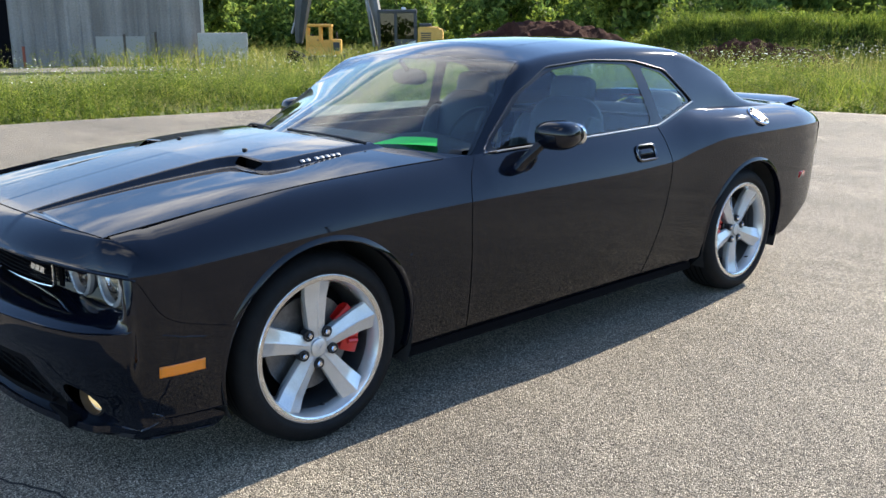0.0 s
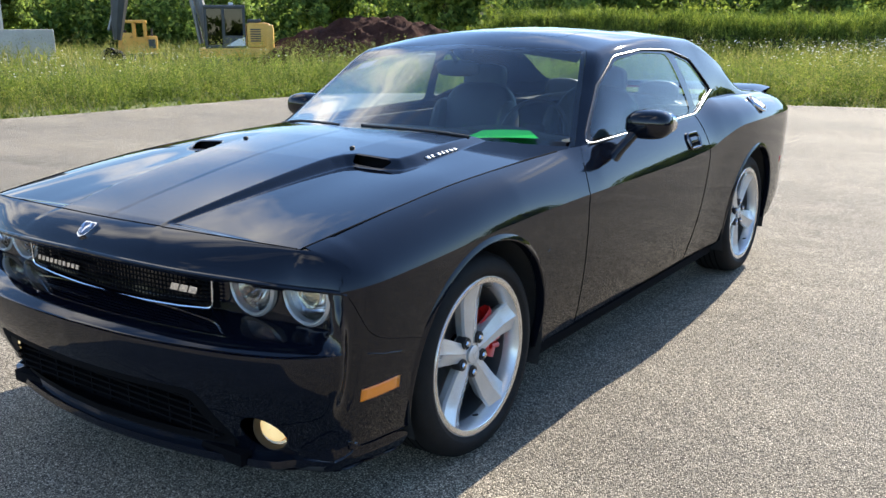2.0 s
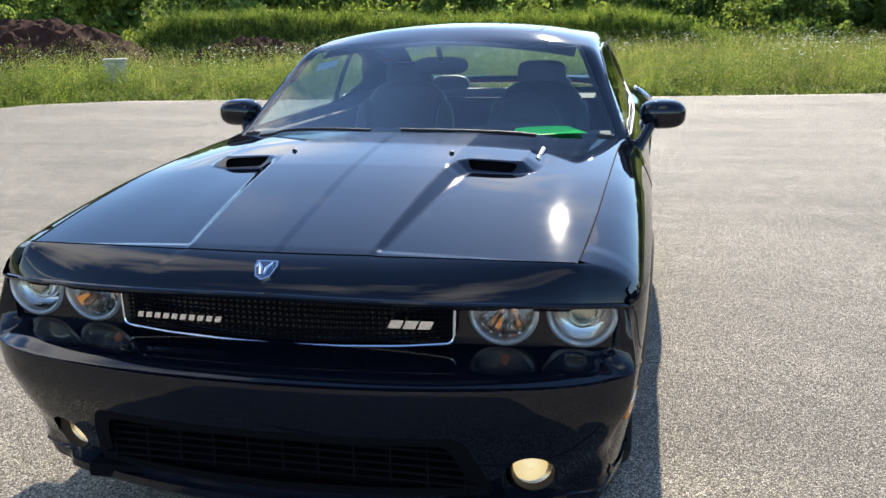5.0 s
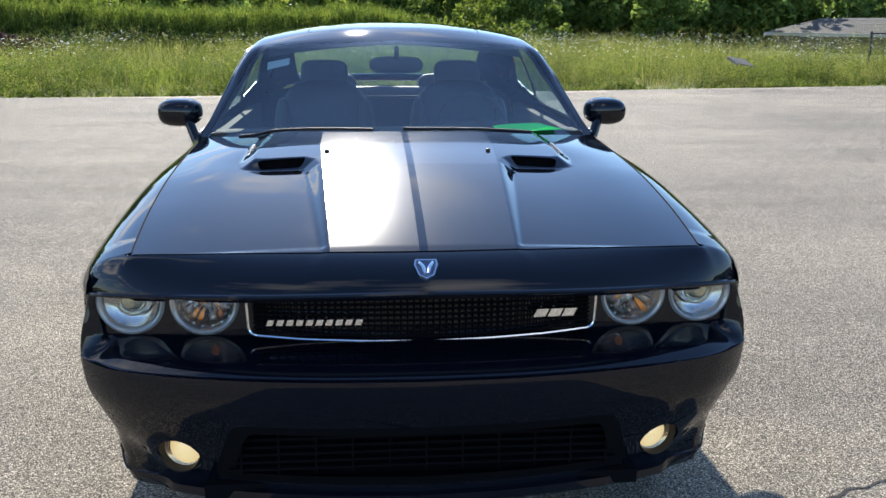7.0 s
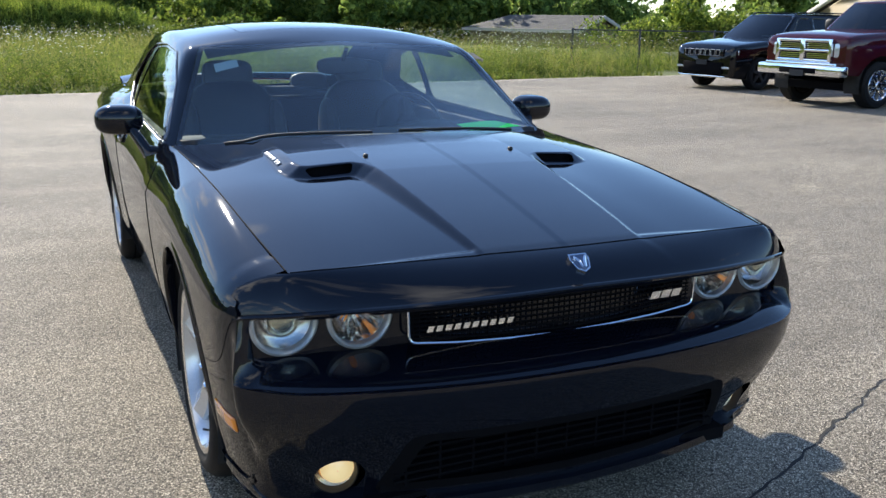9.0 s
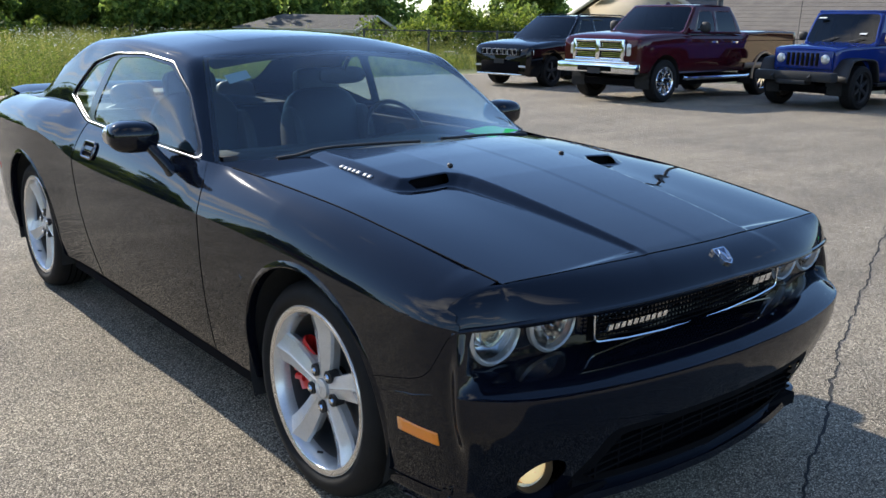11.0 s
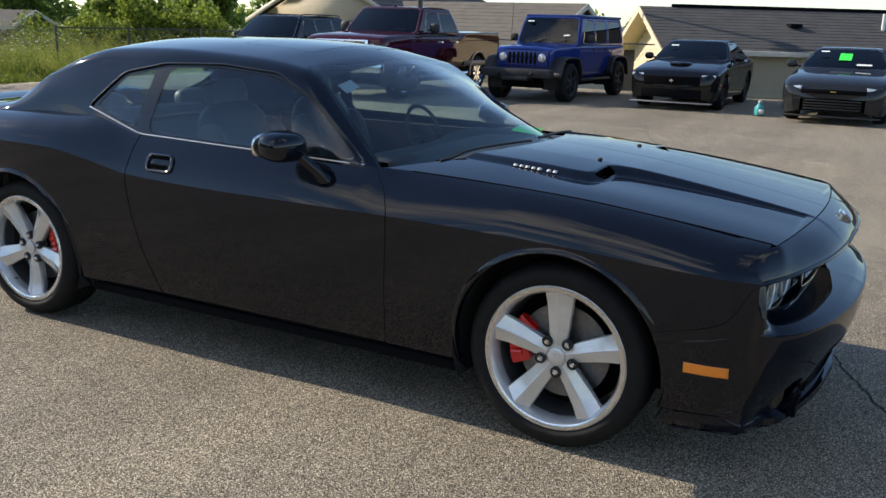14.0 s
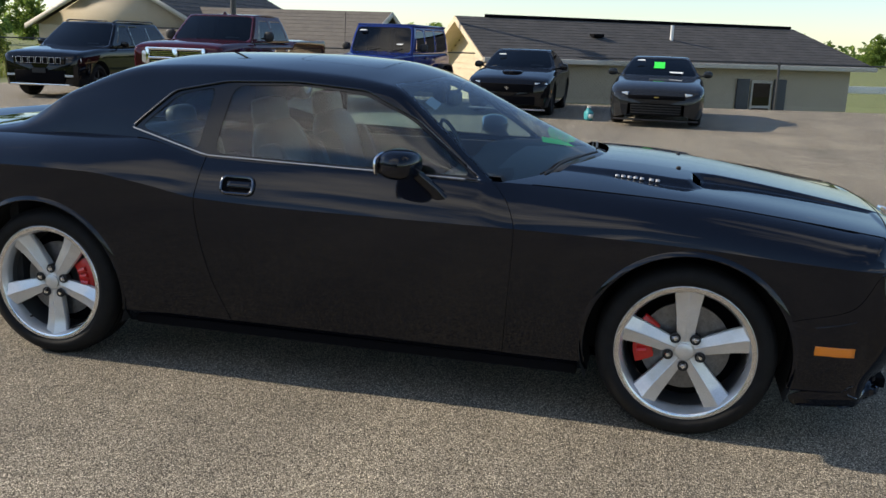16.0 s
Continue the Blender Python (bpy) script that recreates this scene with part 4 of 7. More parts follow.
        # body side panels
        fender = keep(S, (lambda V: V[:, 1] - np.where(V[:, 2] > .745, np.where(V[:, 0] > .896 + (V[:, 1] + .69) * .16, -.70, np.interp(V[:, 0], [p[0] for p in TIP], [p[1] for p in TIP])), seam_front_y(V[:, 2])), g), (lambda V: door_front_y(V[:, 2]) - V[:, 1], g), (arch_front, 0), (lambda V: V[:, 2] - .268, -.05))
        door = keep(S, (lambda V: V[:, 1] - door_front_y(V[:, 2]), g), (lambda V: door_rear_y(V[:, 2]) - V[:, 1], g), (lambda V: V[:, 2] - .270, g))
        sill = keep(S, (lambda V: V[:, 1] - door_front_y(V[:, 2]), g), (lambda V: 2.56 - V[:, 1], 0), (lambda V: .270 - V[:, 2], g), (arch_rear, 0))
        quarter = keep(S, (lambda V: V[:, 1] - door_rear_y(V[:, 2]), g), (arch_rear, 0), (lambda V: np.maximum(V[:, 2] - .27, V[:, 1] - 2.6), .0), (lambda V: V[:, 2] - .25 - .42 * np.maximum(V[:, 1] - 3.42, 0), 0))
        flip = (lambda m: m) if sgn > 0 else mirror
        part("front_fender", flip(fender), PAINT, car, thick=.004, angle=11)
        dr = part("door", flip(door), PAINT, car, thick=.004, angle=11)
        part("sill", flip(sill), PAINT, car, thick=.004, angle=11)
        part("quarter_panel", flip(quarter), PAINT, car, thick=.004, angle=11)
        for fs, z0, z1 in ((door_front_y, .27, .93), (door_rear_y, .27, 1.015), (seam_front_y, .41, .735)):
            zz = np.linspace(z0, z1, 60)
            line = [(sgn * (shell_x(float(fs(z)), z) + .0006), float(fs(z)), z) for z in zz if arch_front(np.array([[0, float(fs(z)), z]]))[0] > .004]
            part("panel_gap", tube(line, .0015 if z0 < .4 else .0010, 5), MATTE, car)
        # door handle: a bright bowl with a dark pocket
        yh, zh = 1.935, .902
        O = rounded([(-.074, -.034), (.074, -.034), (.074, .034), (-.074, .034)], .026)
        hx = lambda z: shell_x(yh, z) + .002
        hd = part("door_handle", tube([(sgn * (hx(zh + q) + .004), yh + p, zh + q) for p, q in O], .0075, 8, True), DARKCHROME, dr, "oval door handle with a bright edge and dark pocket")
        part("handle_pocket", grid([[(sgn * (hx(zh + q) + .0015), yh + p, zh + q) for p in np.linspace(-.066, .066, 6)] for q in np.linspace(-.027, .027, 5)]), MATTE, hd)
        part("handle_bar", grid([[(sgn * (hx(zh + q) + .010 - .005 * (q / .016) ** 2), yh + p, zh + q + .004) for p in np.linspace(-.07, .045, 8)] for q in np.linspace(-.014, .016, 7)]), PAINT, hd, thick=.006)
        # wheel arch edges and liners
        for yc, R in ((0, ARCH_R), (AXLE, ARCH_R)):
            lip_rows = []
            for a in np.linspace(radians(-13), radians(193), 56):
                row = []
                fade = smooth(-.15, .25, math.sin(a))
                for rr, out in ((.020, -.001), (.016, .0015), (.007, .0055), (.001, .0075), (-.003, .005), (-.004, -.004), (-.003, -.03)):
                    y, z = yc + (R + rr * (.5 + .5 * fade)) * math.cos(a), ARCH_Z + (R + rr * (.5 + .5 * fade)) * math.sin(a)
                    row.append((sgn * (shell_x(y, max(z, .20)) + out * (.45 + .55 * fade if out > 0 else 1)), y, z))
                lip_rows.append(row)
            part("arch_lip", grid(lip_rows), PAINT, car, "flared lip of the wheel arch", angle=50)
            arc = [(sgn * x, yc + (R + .012) * math.cos(a), ARCH_Z + (R + .012) * math.sin(a)) for x in (.915, .60) for a in np.linspace(radians(-22), radians(202), 30)]
            part("wheel_liner", grid(np.array(arc).reshape(2, 30, 3)), LINER, car)
            part("liner_back", grid([[(sgn * .60, yc + rr * math.cos(a), ARCH_Z + rr * math.sin(a)) for a in np.linspace(radians(-22), radians(202), 20)] for rr in (.42, .12)]), LINER, car)
    part("underbody", join(box(-.60, .60, -.82, 3.6, .20, .24), box(-.86, .86, .43, 2.5, .20, .24)), MATTE, car)
    build_fascia(car)
    for sgn in (1, -1):
        round_lamp(car, sgn * .586, -.700, .730, .093, True, "inner_headlamp")
        round_lamp(car, sgn * .783, -.682, .730, .092, False, "outer_headlamp")
        mk = grid([[(sgn * (float(side_x(y, z)) + .004), y, z + .02 * (y + .55)) for y in np.linspace(-.625, -.478, 8)] for z in (.412, .416, .445, .449)])
        part("side_marker", mk, AMBER, car, "amber side marker lens", thick=.012)
        fog = part("fog_lamp", moved(lathe([(-.012, .052), (-.018, .047), (-.006, .043), (.02, .043)], 32, 1), pose(sgn * .667, -.742, .316, 0, 0, sgn * 14) @ Matrix.Scale(1.27, 4)), PLASTIC, car, "round fog lamp, switched on")
        part("fog_bowl", moved(lathe([(.012, .001), (.010, .030), (.002, .044), (-.010, .0485)], 32, 1), pose(sgn * .667, -.742, .316, 0, 0, sgn * 14) @ Matrix.Scale(1.27, 4)), FOGBOWL, fog, "fog lamp bowl coloured with the lit lens's warm reflection")
        part("fog_lens", moved(lathe([(-.014, .001), (-.010, .02), (.002, .036)], 32, 1), pose(sgn * .660, -.742, .314, 0, 0, sgn * 14) @ Matrix.Scale(1.27, 4)), BULB, fog, "warm lit lens")
        part("rear_marker", grid([[(sgn * (float(side_x(y, z)) + .003), y, z) for y in (3.56, 3.66)] for z in (.60, .635)]), REDLENS, car, thick=.01)
    # nose crest: shield with two horns
    sh = [(-.028, .03), (.028, .03), (.031, .012), (.020, -.022), (0, -.034), (-.020, -.022), (-.031, .012)]
    tilt = pose(0, -.856, .8465, -54, 0, 0)
    cr = part("nose_crest", moved(prism(sh, 1, -.006, .004), tilt), CHROME, car, "bright shield-shaped crest")
    part("crest_field", moved(prism([(p[0] * .84, p[1] * .84) for p in sh], 1, -.0075, -.006), tilt), shader("crest_blue_grey", (0.10, 0.13, 0.2), 0.3, 0.6), cr)
    horn = [tube([(sx * .004, -.009, -.02), (sx * .008, -.010, .0), (sx * .018, -.009, .016), (sx * .021, -.009, .004)], [.004, .006, .005, .003], 6) for sx in (1, -1)]
    part("crest_horn", moved(join(*horn), tilt), CHROME, cr)

    # cabin
    gt, gs = coupe_greenhouse()
    day = poly_dist(DAYLIGHT)
    roof = keep(gt, (neg(windscreen_f), 0), (neg(backlight_f), 0), (neg(sunroof_f), .002), (lambda V: V[:, 1] - .80, 0))
    part("roof", both(roof), PAINT, car, thick=.004)
    part("sunroof", both(keep(gt, (sunroof_f, .002))), DARKGLASS, car, "dark glass sunroof panel", thick=.004)
    ws = keep(gt, (windscreen_f, .001), (lambda V: V[:, 1] - .38, 0))
    ob = part("windscreen", both(ws), SCREEN, car, "clear windscreen")
    ob.visible_shadow = False
    band = keep(ws, (lambda V: -windscreen_f(V) + .024, 0))
    vb = band[0].copy(); vb[:, 2] -= .003
    part("windscreen_border", both((vb, band[1])), MATTE, car)
    ob = part("rear_window", both(keep(gt, (backlight_f, .001))), GLASS, car)
    ob.visible_shadow = False
    for sgn in (1, -1):
        flip = (lambda m: m) if sgn > 0 else mirror
        frame_side = keep(gs, (neg(day), 0), (lambda V: V[:, 1] - .80, 0))
        part("pillar", flip(frame_side), PAINT, car, thick=.004)
        dg, qg = poly_dist(DOOR_GLASS), poly_dist(QUARTER_GLASS)
        surround = keep(gs, (day, 0), (neg(dg), 0), (neg(qg), 0))
        v = surround[0].copy(); v[:, 0] -= .004
        part("window_surround", flip((v, surround[1])), PILLAR, car, angle=80)
        for nm, f in (("door_glass", dg), ("quarter_glass", qg)):
            m = keep(gs, (f, -.004)); v = m[0].copy(); v[:, 0] -= .008
            ob = part(nm, flip((v, m[1])), GLASS, car)
            ob.visible_shadow = False
        part("window_trim", flip(side_tube(DAYLIGHT, .0045)), DARKTRIM, car, "thin dark window trim")
        belt = [(.872, .990)] + [(y, .990 + (y - .868) * .0208) for y in np.linspace(.95, 2.10, 24)] + [(2.14, 1.021), (2.30, 1.060), (2.515, 1.112)]
        part("belt_trim", flip(tube([(glass_x(y, z) + .004, y, z) for y, z in belt], .0042, 8)), SATINTRIM, car, "bright metal strip along the window sill")
    # deck, tail and spoiler
    ys = np.linspace(3.28, 3.97, 24)
    deck = grid([[(x, y, float(side_za(y)) + .022 * (1 - (x / float(side_xa(y))) ** 2)) for x in np.linspace(-float(side_xa(y)), float(side_xa(y)), 25)] for y in ys])
    part("deck_lid", deck, PAINT, car, thick=.004)
    yb = 3.97
    tail = []
    for k, (dy, sc) in enumerate([(0, 1.0), (.022, .985), (.034, .95), (.036, .5), (.036, .0)]):
        row = []
        for t in np.linspace(0, 1, 24):
            z = 1.0 - t * .52
            hw_ = float(np.interp(z, [.19, .27, .5, .92, 1.0], [.78, .80, .815, .84, .65]))
            row.append((hw_ * sc, yb + dy, .6 + (z - .6) * (.5 + .5 * max(sc, .9))))
        tail.append(row)
    part("tail_panel", both(grid(tail)), PAINT, car, thick=.004)
    part("tail_lamp", grid([[(x, 4.008 - .02 * (x / .8) ** 4, z) for x in np.linspace(-.76, .76, 20)] for z in (.76, .90)]), REDLENS, car, thick=.01)
    sp = []
    for x in np.linspace(-.765, .765, 33):
        k = 1 - .45 * smooth(.68, .765, abs(x))
        yo = 3.75 - .125 * (abs(x) / .765) ** 2
        sp.append([(x, yo, 1.040), (x, yo + .05, 1.040 + .014 * k), (x, yo + .17, 1.040 + .032 * k), (x, yo + .20, 1.040 + .034 * k), (x, yo + .205, 1.040 + .022 * k), (x, yo + .16, 1.040 + .008 * k), (x, yo + .10, 1.030)])
    part("spoiler", grid(sp), PAINT, car, "low lip spoiler on the tail")
    # fuel filler, on the left shoulder
    fy, fz = 3.04, 1.008
    fx = shell_x(fy, fz) + .002
    ft = -math.degrees(math.atan2(shell_x(fy, fz - .03) - shell_x(fy, fz + .03), .06))
    fuel = moved(lathe([(-.004, .070), (.006, .070), (.010, .063), (.006, .058), (.007, .047), (.012, .043), (.010, .034), (.012, .001)], 40, 0), pose(fx, fy, fz, 0, ft, 0))
    fl = part("fuel_cap", fuel, BRIGHT, car, "round bright metal fuel filler cap")
    for i in range(8):
        a = 2 * math.pi * i / 8
        part("cap_screw", moved(lathe([(.008, .008), (.013, .007), (.014, .001)], 10, 0), pose(fx, fy, fz, 0, ft, 0) @ pose(.0, .054 * math.cos(a), .054 * math.sin(a))), PLASTIC, fl)
    # mirrors
    for sgn in (1, -1):
        mir = part("door_mirror", moved(ball((0, 0, 0), (.098, .080, .062), 28, 18, 2.7), pose(sgn * .996, 1.175, 1.052, 4, 0, sgn * 8)), PAINT, car, "body-coloured door mirror on a slim stalk")
        part("mirror_glass", moved(ball((0, 0, 0), (.090, .012, .051), 24, 12, 2.6), pose(sgn * .998, 1.246, 1.052, 4, 0, sgn * 8)), REFLECTOR, mir)
        stalk = []
        for t in np.linspace(0, 1, 10):
            c = np.array((.890, 1.02, .905)) * (1 - t) + np.array((.957, 1.135, 1.025)) * t
            wx, wy = np.interp(t, [0, .25, 1], [.05, .036, .034]), np.interp(t, [0, .25, 1], [.085, .05, .040])
            stalk.append([(sgn * (c[0] + .55 * wx * math.cos(a)), c[1] + wy * math.sin(a) * .8, c[2] - .3 * wx * math.cos(a)) for a in np.linspace(0, 2 * np.pi, 13)])
        part("mirror_stalk", grid(stalk), PAINT, mir)
    # wipers
    for x0, y0, x1, y1 in ((-.12, .45, -.66, .62), (.52, .50, .0, .46)):
        arm = [(x0 + (x1 - x0) * t, y0 + (y1 - y0) * t, 0) for t in np.linspace(0, 1, 9)]
        arm = [(x, y + .012, max(roof_point(y + .012, x), float(hood_z(np.array(x), np.array(min(y, .6))))) + .003) for x, y, _ in arm]
        wp = part("wiper", tube(arm, .006, 6), PLASTIC, car, "black windscreen wiper")
        part("wiper_blade", tube([(p[0], p[1] + .02, p[2] - .004) for p in arm[2:]], .005, 5), RUBBER, wp)
    # cabin inside
    part("cabin_tub", join(box(-.80, .80, .75, 3.2, .30, .33), box(-.82, .82, 3.15, 3.2, .3, 1.0), box(-.83, -.79, .75, 2.6, .30, .97), box(.79, .83, .75, 2.6, .30, .97), box(-.78, .78, 2.75, 3.4, .98, 1.0)), DASH, car)
    dash = []
    for x in np.linspace(-.80, .80, 25):
        hump = .035 * math.exp(-((x - .37) / .2) ** 2)
        dash.append([(x, .60 + .18 * (x / .8) ** 2, .965), (x, .80, 1.000 + hump * .3), (x, 1.0, .995 + hump), (x, 1.10, .965 + hump), (x, 1.12, .90), (x, 1.06, .70)])
    part("dashboard", grid(dash), DASH, car, "dark moulded dashboard")
    wh = moved(lathe([(.0, .185), (.012, .172), (.0, .160), (-.012, .172)], 40, 1, True), pose(.37, 1.28, .96, -24, 0, 0))
    sw = part("steering_wheel", wh, LEATHER, car, "dark three-spoke steering wheel")
    part("wheel_boss", moved(join(ball((0, 0, 0), (.07, .03, .06), 16, 10, 2.5), *[tube([(0, 0, 0), (.17 * math.cos(a), 0, .17 * math.sin(a))], .014, 6) for a in (0, math.pi, -math.pi / 2)]), pose(.37, 1.28, .96, -24, 0, 0)), DASH, sw)
    for sgn in (1, -1):
        seat = part("front_seat", join(moved(ball((0, 0, 0), (.25, .27, .10), 20, 12, 3.2), pose(sgn * .37, 1.62, .52)), moved(ball((0, 0, 0), (.25, .085, .34), 20, 14, 3.2), pose(sgn * .37, 1.93, .82, -14, 0, 0))), LEATHER, car, "dark leather bucket seat")
        part("headrest", moved(ball((0, 0, 0), (.132, .055, .088), 18, 12, 4.2), pose(sgn * .37, 2.03, 1.165, -10, 0, 0)), LEATHER, seat)
        for o in (-.05, .05):
            part("headrest_post", tube([(sgn * .37 + o, 2.01, 1.08), (sgn * .37 + o, 2.025, 1.16)], .007, 6), CHROME, seat)
        for q in (-.225, .225):
            part("seat_bolster", moved(ball((0, 0, 0), (.05, .10, .26), 12, 10, 2.6), pose(sgn * .37 + q, 1.88, .80, -14, 0, 0)), CLOTHPALE, seat)
    part("rear_bench", join(moved(ball((0, 0, 0), (.62, .26, .10), 24, 10, 3.4), pose(0, 2.55, .52)), moved(ball((0, 0, 0), (.62, .08, .28), 24, 12, 3.4), pose(0, 2.82, .78, -16, 0, 0))), LEATHER, car, "dark leather rear bench")
    for sgn in (1, -1):
        part("rear_headrest", moved(ball((0, 0, 0), (.13, .05, .07), 16, 10, 3.0), pose(sgn * .33, 2.93, 1.06, -12, 0, 0)), CLOTHPALE, car)
    part("cabin_mirror", join(ball((0, 1.20, 1.265), (.125, .022, .040), 20, 10, 3.0), tube([(0, 1.19, 1.29), (0, 1.14, 1.345)], .011, 6)), PLASTIC, car, "rear-view mirror in the cabin")
    part("roof_lining", grid([[(x, y, roof_point(y, x) - .03) for x in np.linspace(-.60, .60, 17)] for y in np.linspace(1.26, 2.7, 16)]), CLOTHPALE, car)
    part("windscreen_sticker", grid([[(x, y, roof_point(y, x) - .010) for x in np.linspace(-.59, -.49, 3)] for y in (1.14, 1.19)]), STICKER, car)
    fl, fr_, bl, br_ = (np.array(q) for q in ((.415, .625, 1.010), (.700, .748, 1.014), (.400, .795, 1.026), (.612, .832, 1.032)))
    sheet = grid([[tuple((fl * (1 - u) + fr_ * u) * (1 - v) + (bl * (1 - u) + br_ * u) * v + np.array((0, 0, .004 * math.sin(3 * u)))) for u in np.linspace(0, 1, 8)] for v in np.linspace(0, 1, 5)])
    solid("price_sheet", sheet, GREENPAPER, "bright green paper sheet lying on the dashboard", "sheet")
    # wheels
    first = build_wheel("wheel")
    first.parent = car
    spots = [(.790, 0, 0, 0), (-.790, 0, 180, 0), (.790, AXLE, 0, 34), (-.790, AXLE, 180, -34)]
    for i, (x, y, turn, spin) in enumerate(spots):
        w = first if i == 0 else copy_thing(first, Matrix())
        w.matrix_basis = pose(x, y, WHEEL_Z, 0, 0, turn) @ pose(0, 0, 0, spin, 0, 0)
        cal = build_caliper("c")
        ang = 8 if y == 0 else 172
        m = moved(cal, pose(0, 0, 0, ang, 0, 0))
        if x < 0:
            m = mirror(m)
        part("brake_caliper", moved(m, pose(x, y, WHEEL_Z)), REDCAL, car, "red brake caliper")
    return car


build_coupe()


# ---- plants ----
def leaf_material(name, stops, glow=0.45):
    m = bpy.data.materials.new(name)
    m.use_nodes = True
    nt = m.node_tree
    b = nt.nodes["Principled BSDF"]
    b.inputs["Roughness"].default_value = 0.65
    b.inputs["Specular IOR Level"].default_value = 0.25
    geo = nt.nodes.new("ShaderNodeNewGeometry")
    r = ramp_node(nt, geo.outputs["Random Per Island"], stops)
    n = noise_node(nt, 0.8, 5)
    r2 = ramp_node(nt, n.outputs["Fac"], [(0.3, (0.5, 0.55, 0.48)), (0.7, (1.35, 1.28, 1.1))])
    c = mix_node(nt, 1.0, r.outputs["Color"], r2.outputs["Color"], "MULTIPLY")
    clump = noise_node(nt, 3.2, 3)
    r3 = ramp_node(nt, clump.outputs["Fac"], [(0.36, (0.58, 0.64, 0.55)), (0.62, (1.22, 1.16, 1.05))])
    c = mix_node(nt, 1.0, c, r3.outputs["Color"], "MULTIPLY")
    nt.links.new(c, b.inputs["Base Color"])
    tr = nt.nodes.new("ShaderNodeBsdfTranslucent")
    nt.links.new(c, tr.inputs["Color"])
    mx = nt.nodes.new("ShaderNodeMixShader"); mx.inputs[0].default_value = glow
    out = nt.nodes["Material Output"]
    nt.links.new(b.outputs[0], mx.inputs[1]); nt.links.new(tr.outputs[0], mx.inputs[2]); nt.links.new(mx.outputs[0], out.inputs[0])
    return m


GRASS = leaf_material("meadow_grass", [(0.0, (0.11, 0.15, 0.035)), (0.35, (0.20, 0.24, 0.06)), (0.7, (0.33, 0.33, 0.11)), (1.0, (0.42, 0.38, 0.18))], 0.5)
LUSH = leaf_material("lush_weed_leaves", [(0.0, (0.07, 0.115, 0.022)), (0.5, (0.17, 0.24, 0.045)), (1.0, (0.33, 0.39, 0.085))], 0.52)
TREELEAF = leaf_material("tree_leaves", [(0.0, (0.09, 0.16, 0.05)), (0.5, (0.19, 0.29, 0.085)), (1.0, (0.34, 0.43, 0.12))], 0.6)
FLOWER = shader("white_umbel_flowers", (0.78, 0.76, 0.64), 0.8)
YELLOWFL = shader("yellow_flowers", (0.75, 0.62, 0.05), 0.8)
BARK = mottled("tree_bark", (0.06, 0.045, 0.035), (0.11, 0.09, 0.07), 8, 0.9, 0.6, 0.02, 40)


def blades(points, heights, width, lean=.35, rng=None):
    """Many bent grass blades as one mesh."""
    n = len(points)
    rng = rng or np.random.default_rng(3)
    a = rng.uniform(0, 2 * np.pi, n); b = rng.uniform(0, 2 * np.pi, n)
    dx, dy = np.cos(a), np.sin(a)
    ln = rng.uniform(.05, lean, n) * heights
    w = width * rng.uniform(.6, 1.5, n)
    V = np.zeros((n, 5, 3))
    for k, (t, ww) in enumerate(((0, 1), (0, -1), (.55, .8), (.55, -.8), (1, 0))):
        V[:, k, 0] = points[:, 0] + dx * w * ww + np.cos(b) * ln * t * t
        V[:, k, 1] = points[:, 1] + dy * w * ww + np.sin(b) * ln * t * t
        V[:, k, 2] = points[:, 2] + heights * t
    i = np.arange(n)[:, None] * 5
    F = [tuple(q) for q in (i + np.array([[0, 1, 3, 2]])).tolist()] + [tuple(q) for q in (i + np.array([[2, 3, 4]])).tolist()]
    return V.reshape(-1, 3), F


def raw_object(name, mesh, mat, label, category, kind="stuff"):
    me = bpy.data.meshes.new(name)
    me.from_pydata(np.asarray(mesh[0]).tolist(), [], mesh[1])
    me.materials.append(mat)
    return tagged(new(name, me), label, category, kind=kind)


def scatter(region, n, rng, zfun=True):
    """Random points inside the field, outside the lot, within a box, kept by a test."""
    x0, x1, y0, y1, test = region
    P = np.stack([rng.uniform(x0, x1, n), rng.uniform(y0, y1, n)], 1)
    d = -lot_f(np.column_stack([P, P[:, 0] * 0]))
    P, d = P[d > .02], d[d > .02]
    k = test(P, d)
    P, d = P[k], d[k]
    z = lot_z(P[:, 0], P[:, 1]) - .05 + field_rise(P[:, 0], P[:, 1], d)
    return np.column_stack([P, z]), d


def leaf_cloud(centers, radii, count, size, rng, squash=.8):
    """Leaf cards strewn in uneven clumps."""
    C = np.repeat(np.array(centers), count, 0); R = np.repeat(np.array(radii), count)
    n = len(C)
    v = rng.normal(size=(n, 3)); v /= np.linalg.norm(v, axis=1)[:, None]
    v *= (rng.uniform(0, 1, n) ** .45)[:, None]
    P = C + v * R[:, None] * np.array((1, 1, squash))
    a = rng.normal(size=(n, 3)); a /= np.linalg.norm(a, axis=1)[:, None]
    b = np.cross(a, rng.normal(size=(n, 3))); b /= np.linalg.norm(b, axis=1)[:, None]
    s = (size * rng.uniform(.55, 1.4, n))[:, None]
    V = np.stack([P - a * s, P + b * s * .55, P + a * s, P - b * s * .55], 1).reshape(-1, 3)
    i = np.arange(n)[:, None] * 4
    return V, [tuple(q) for q in (i + np.array([[0, 1, 2, 3]])).tolist()]


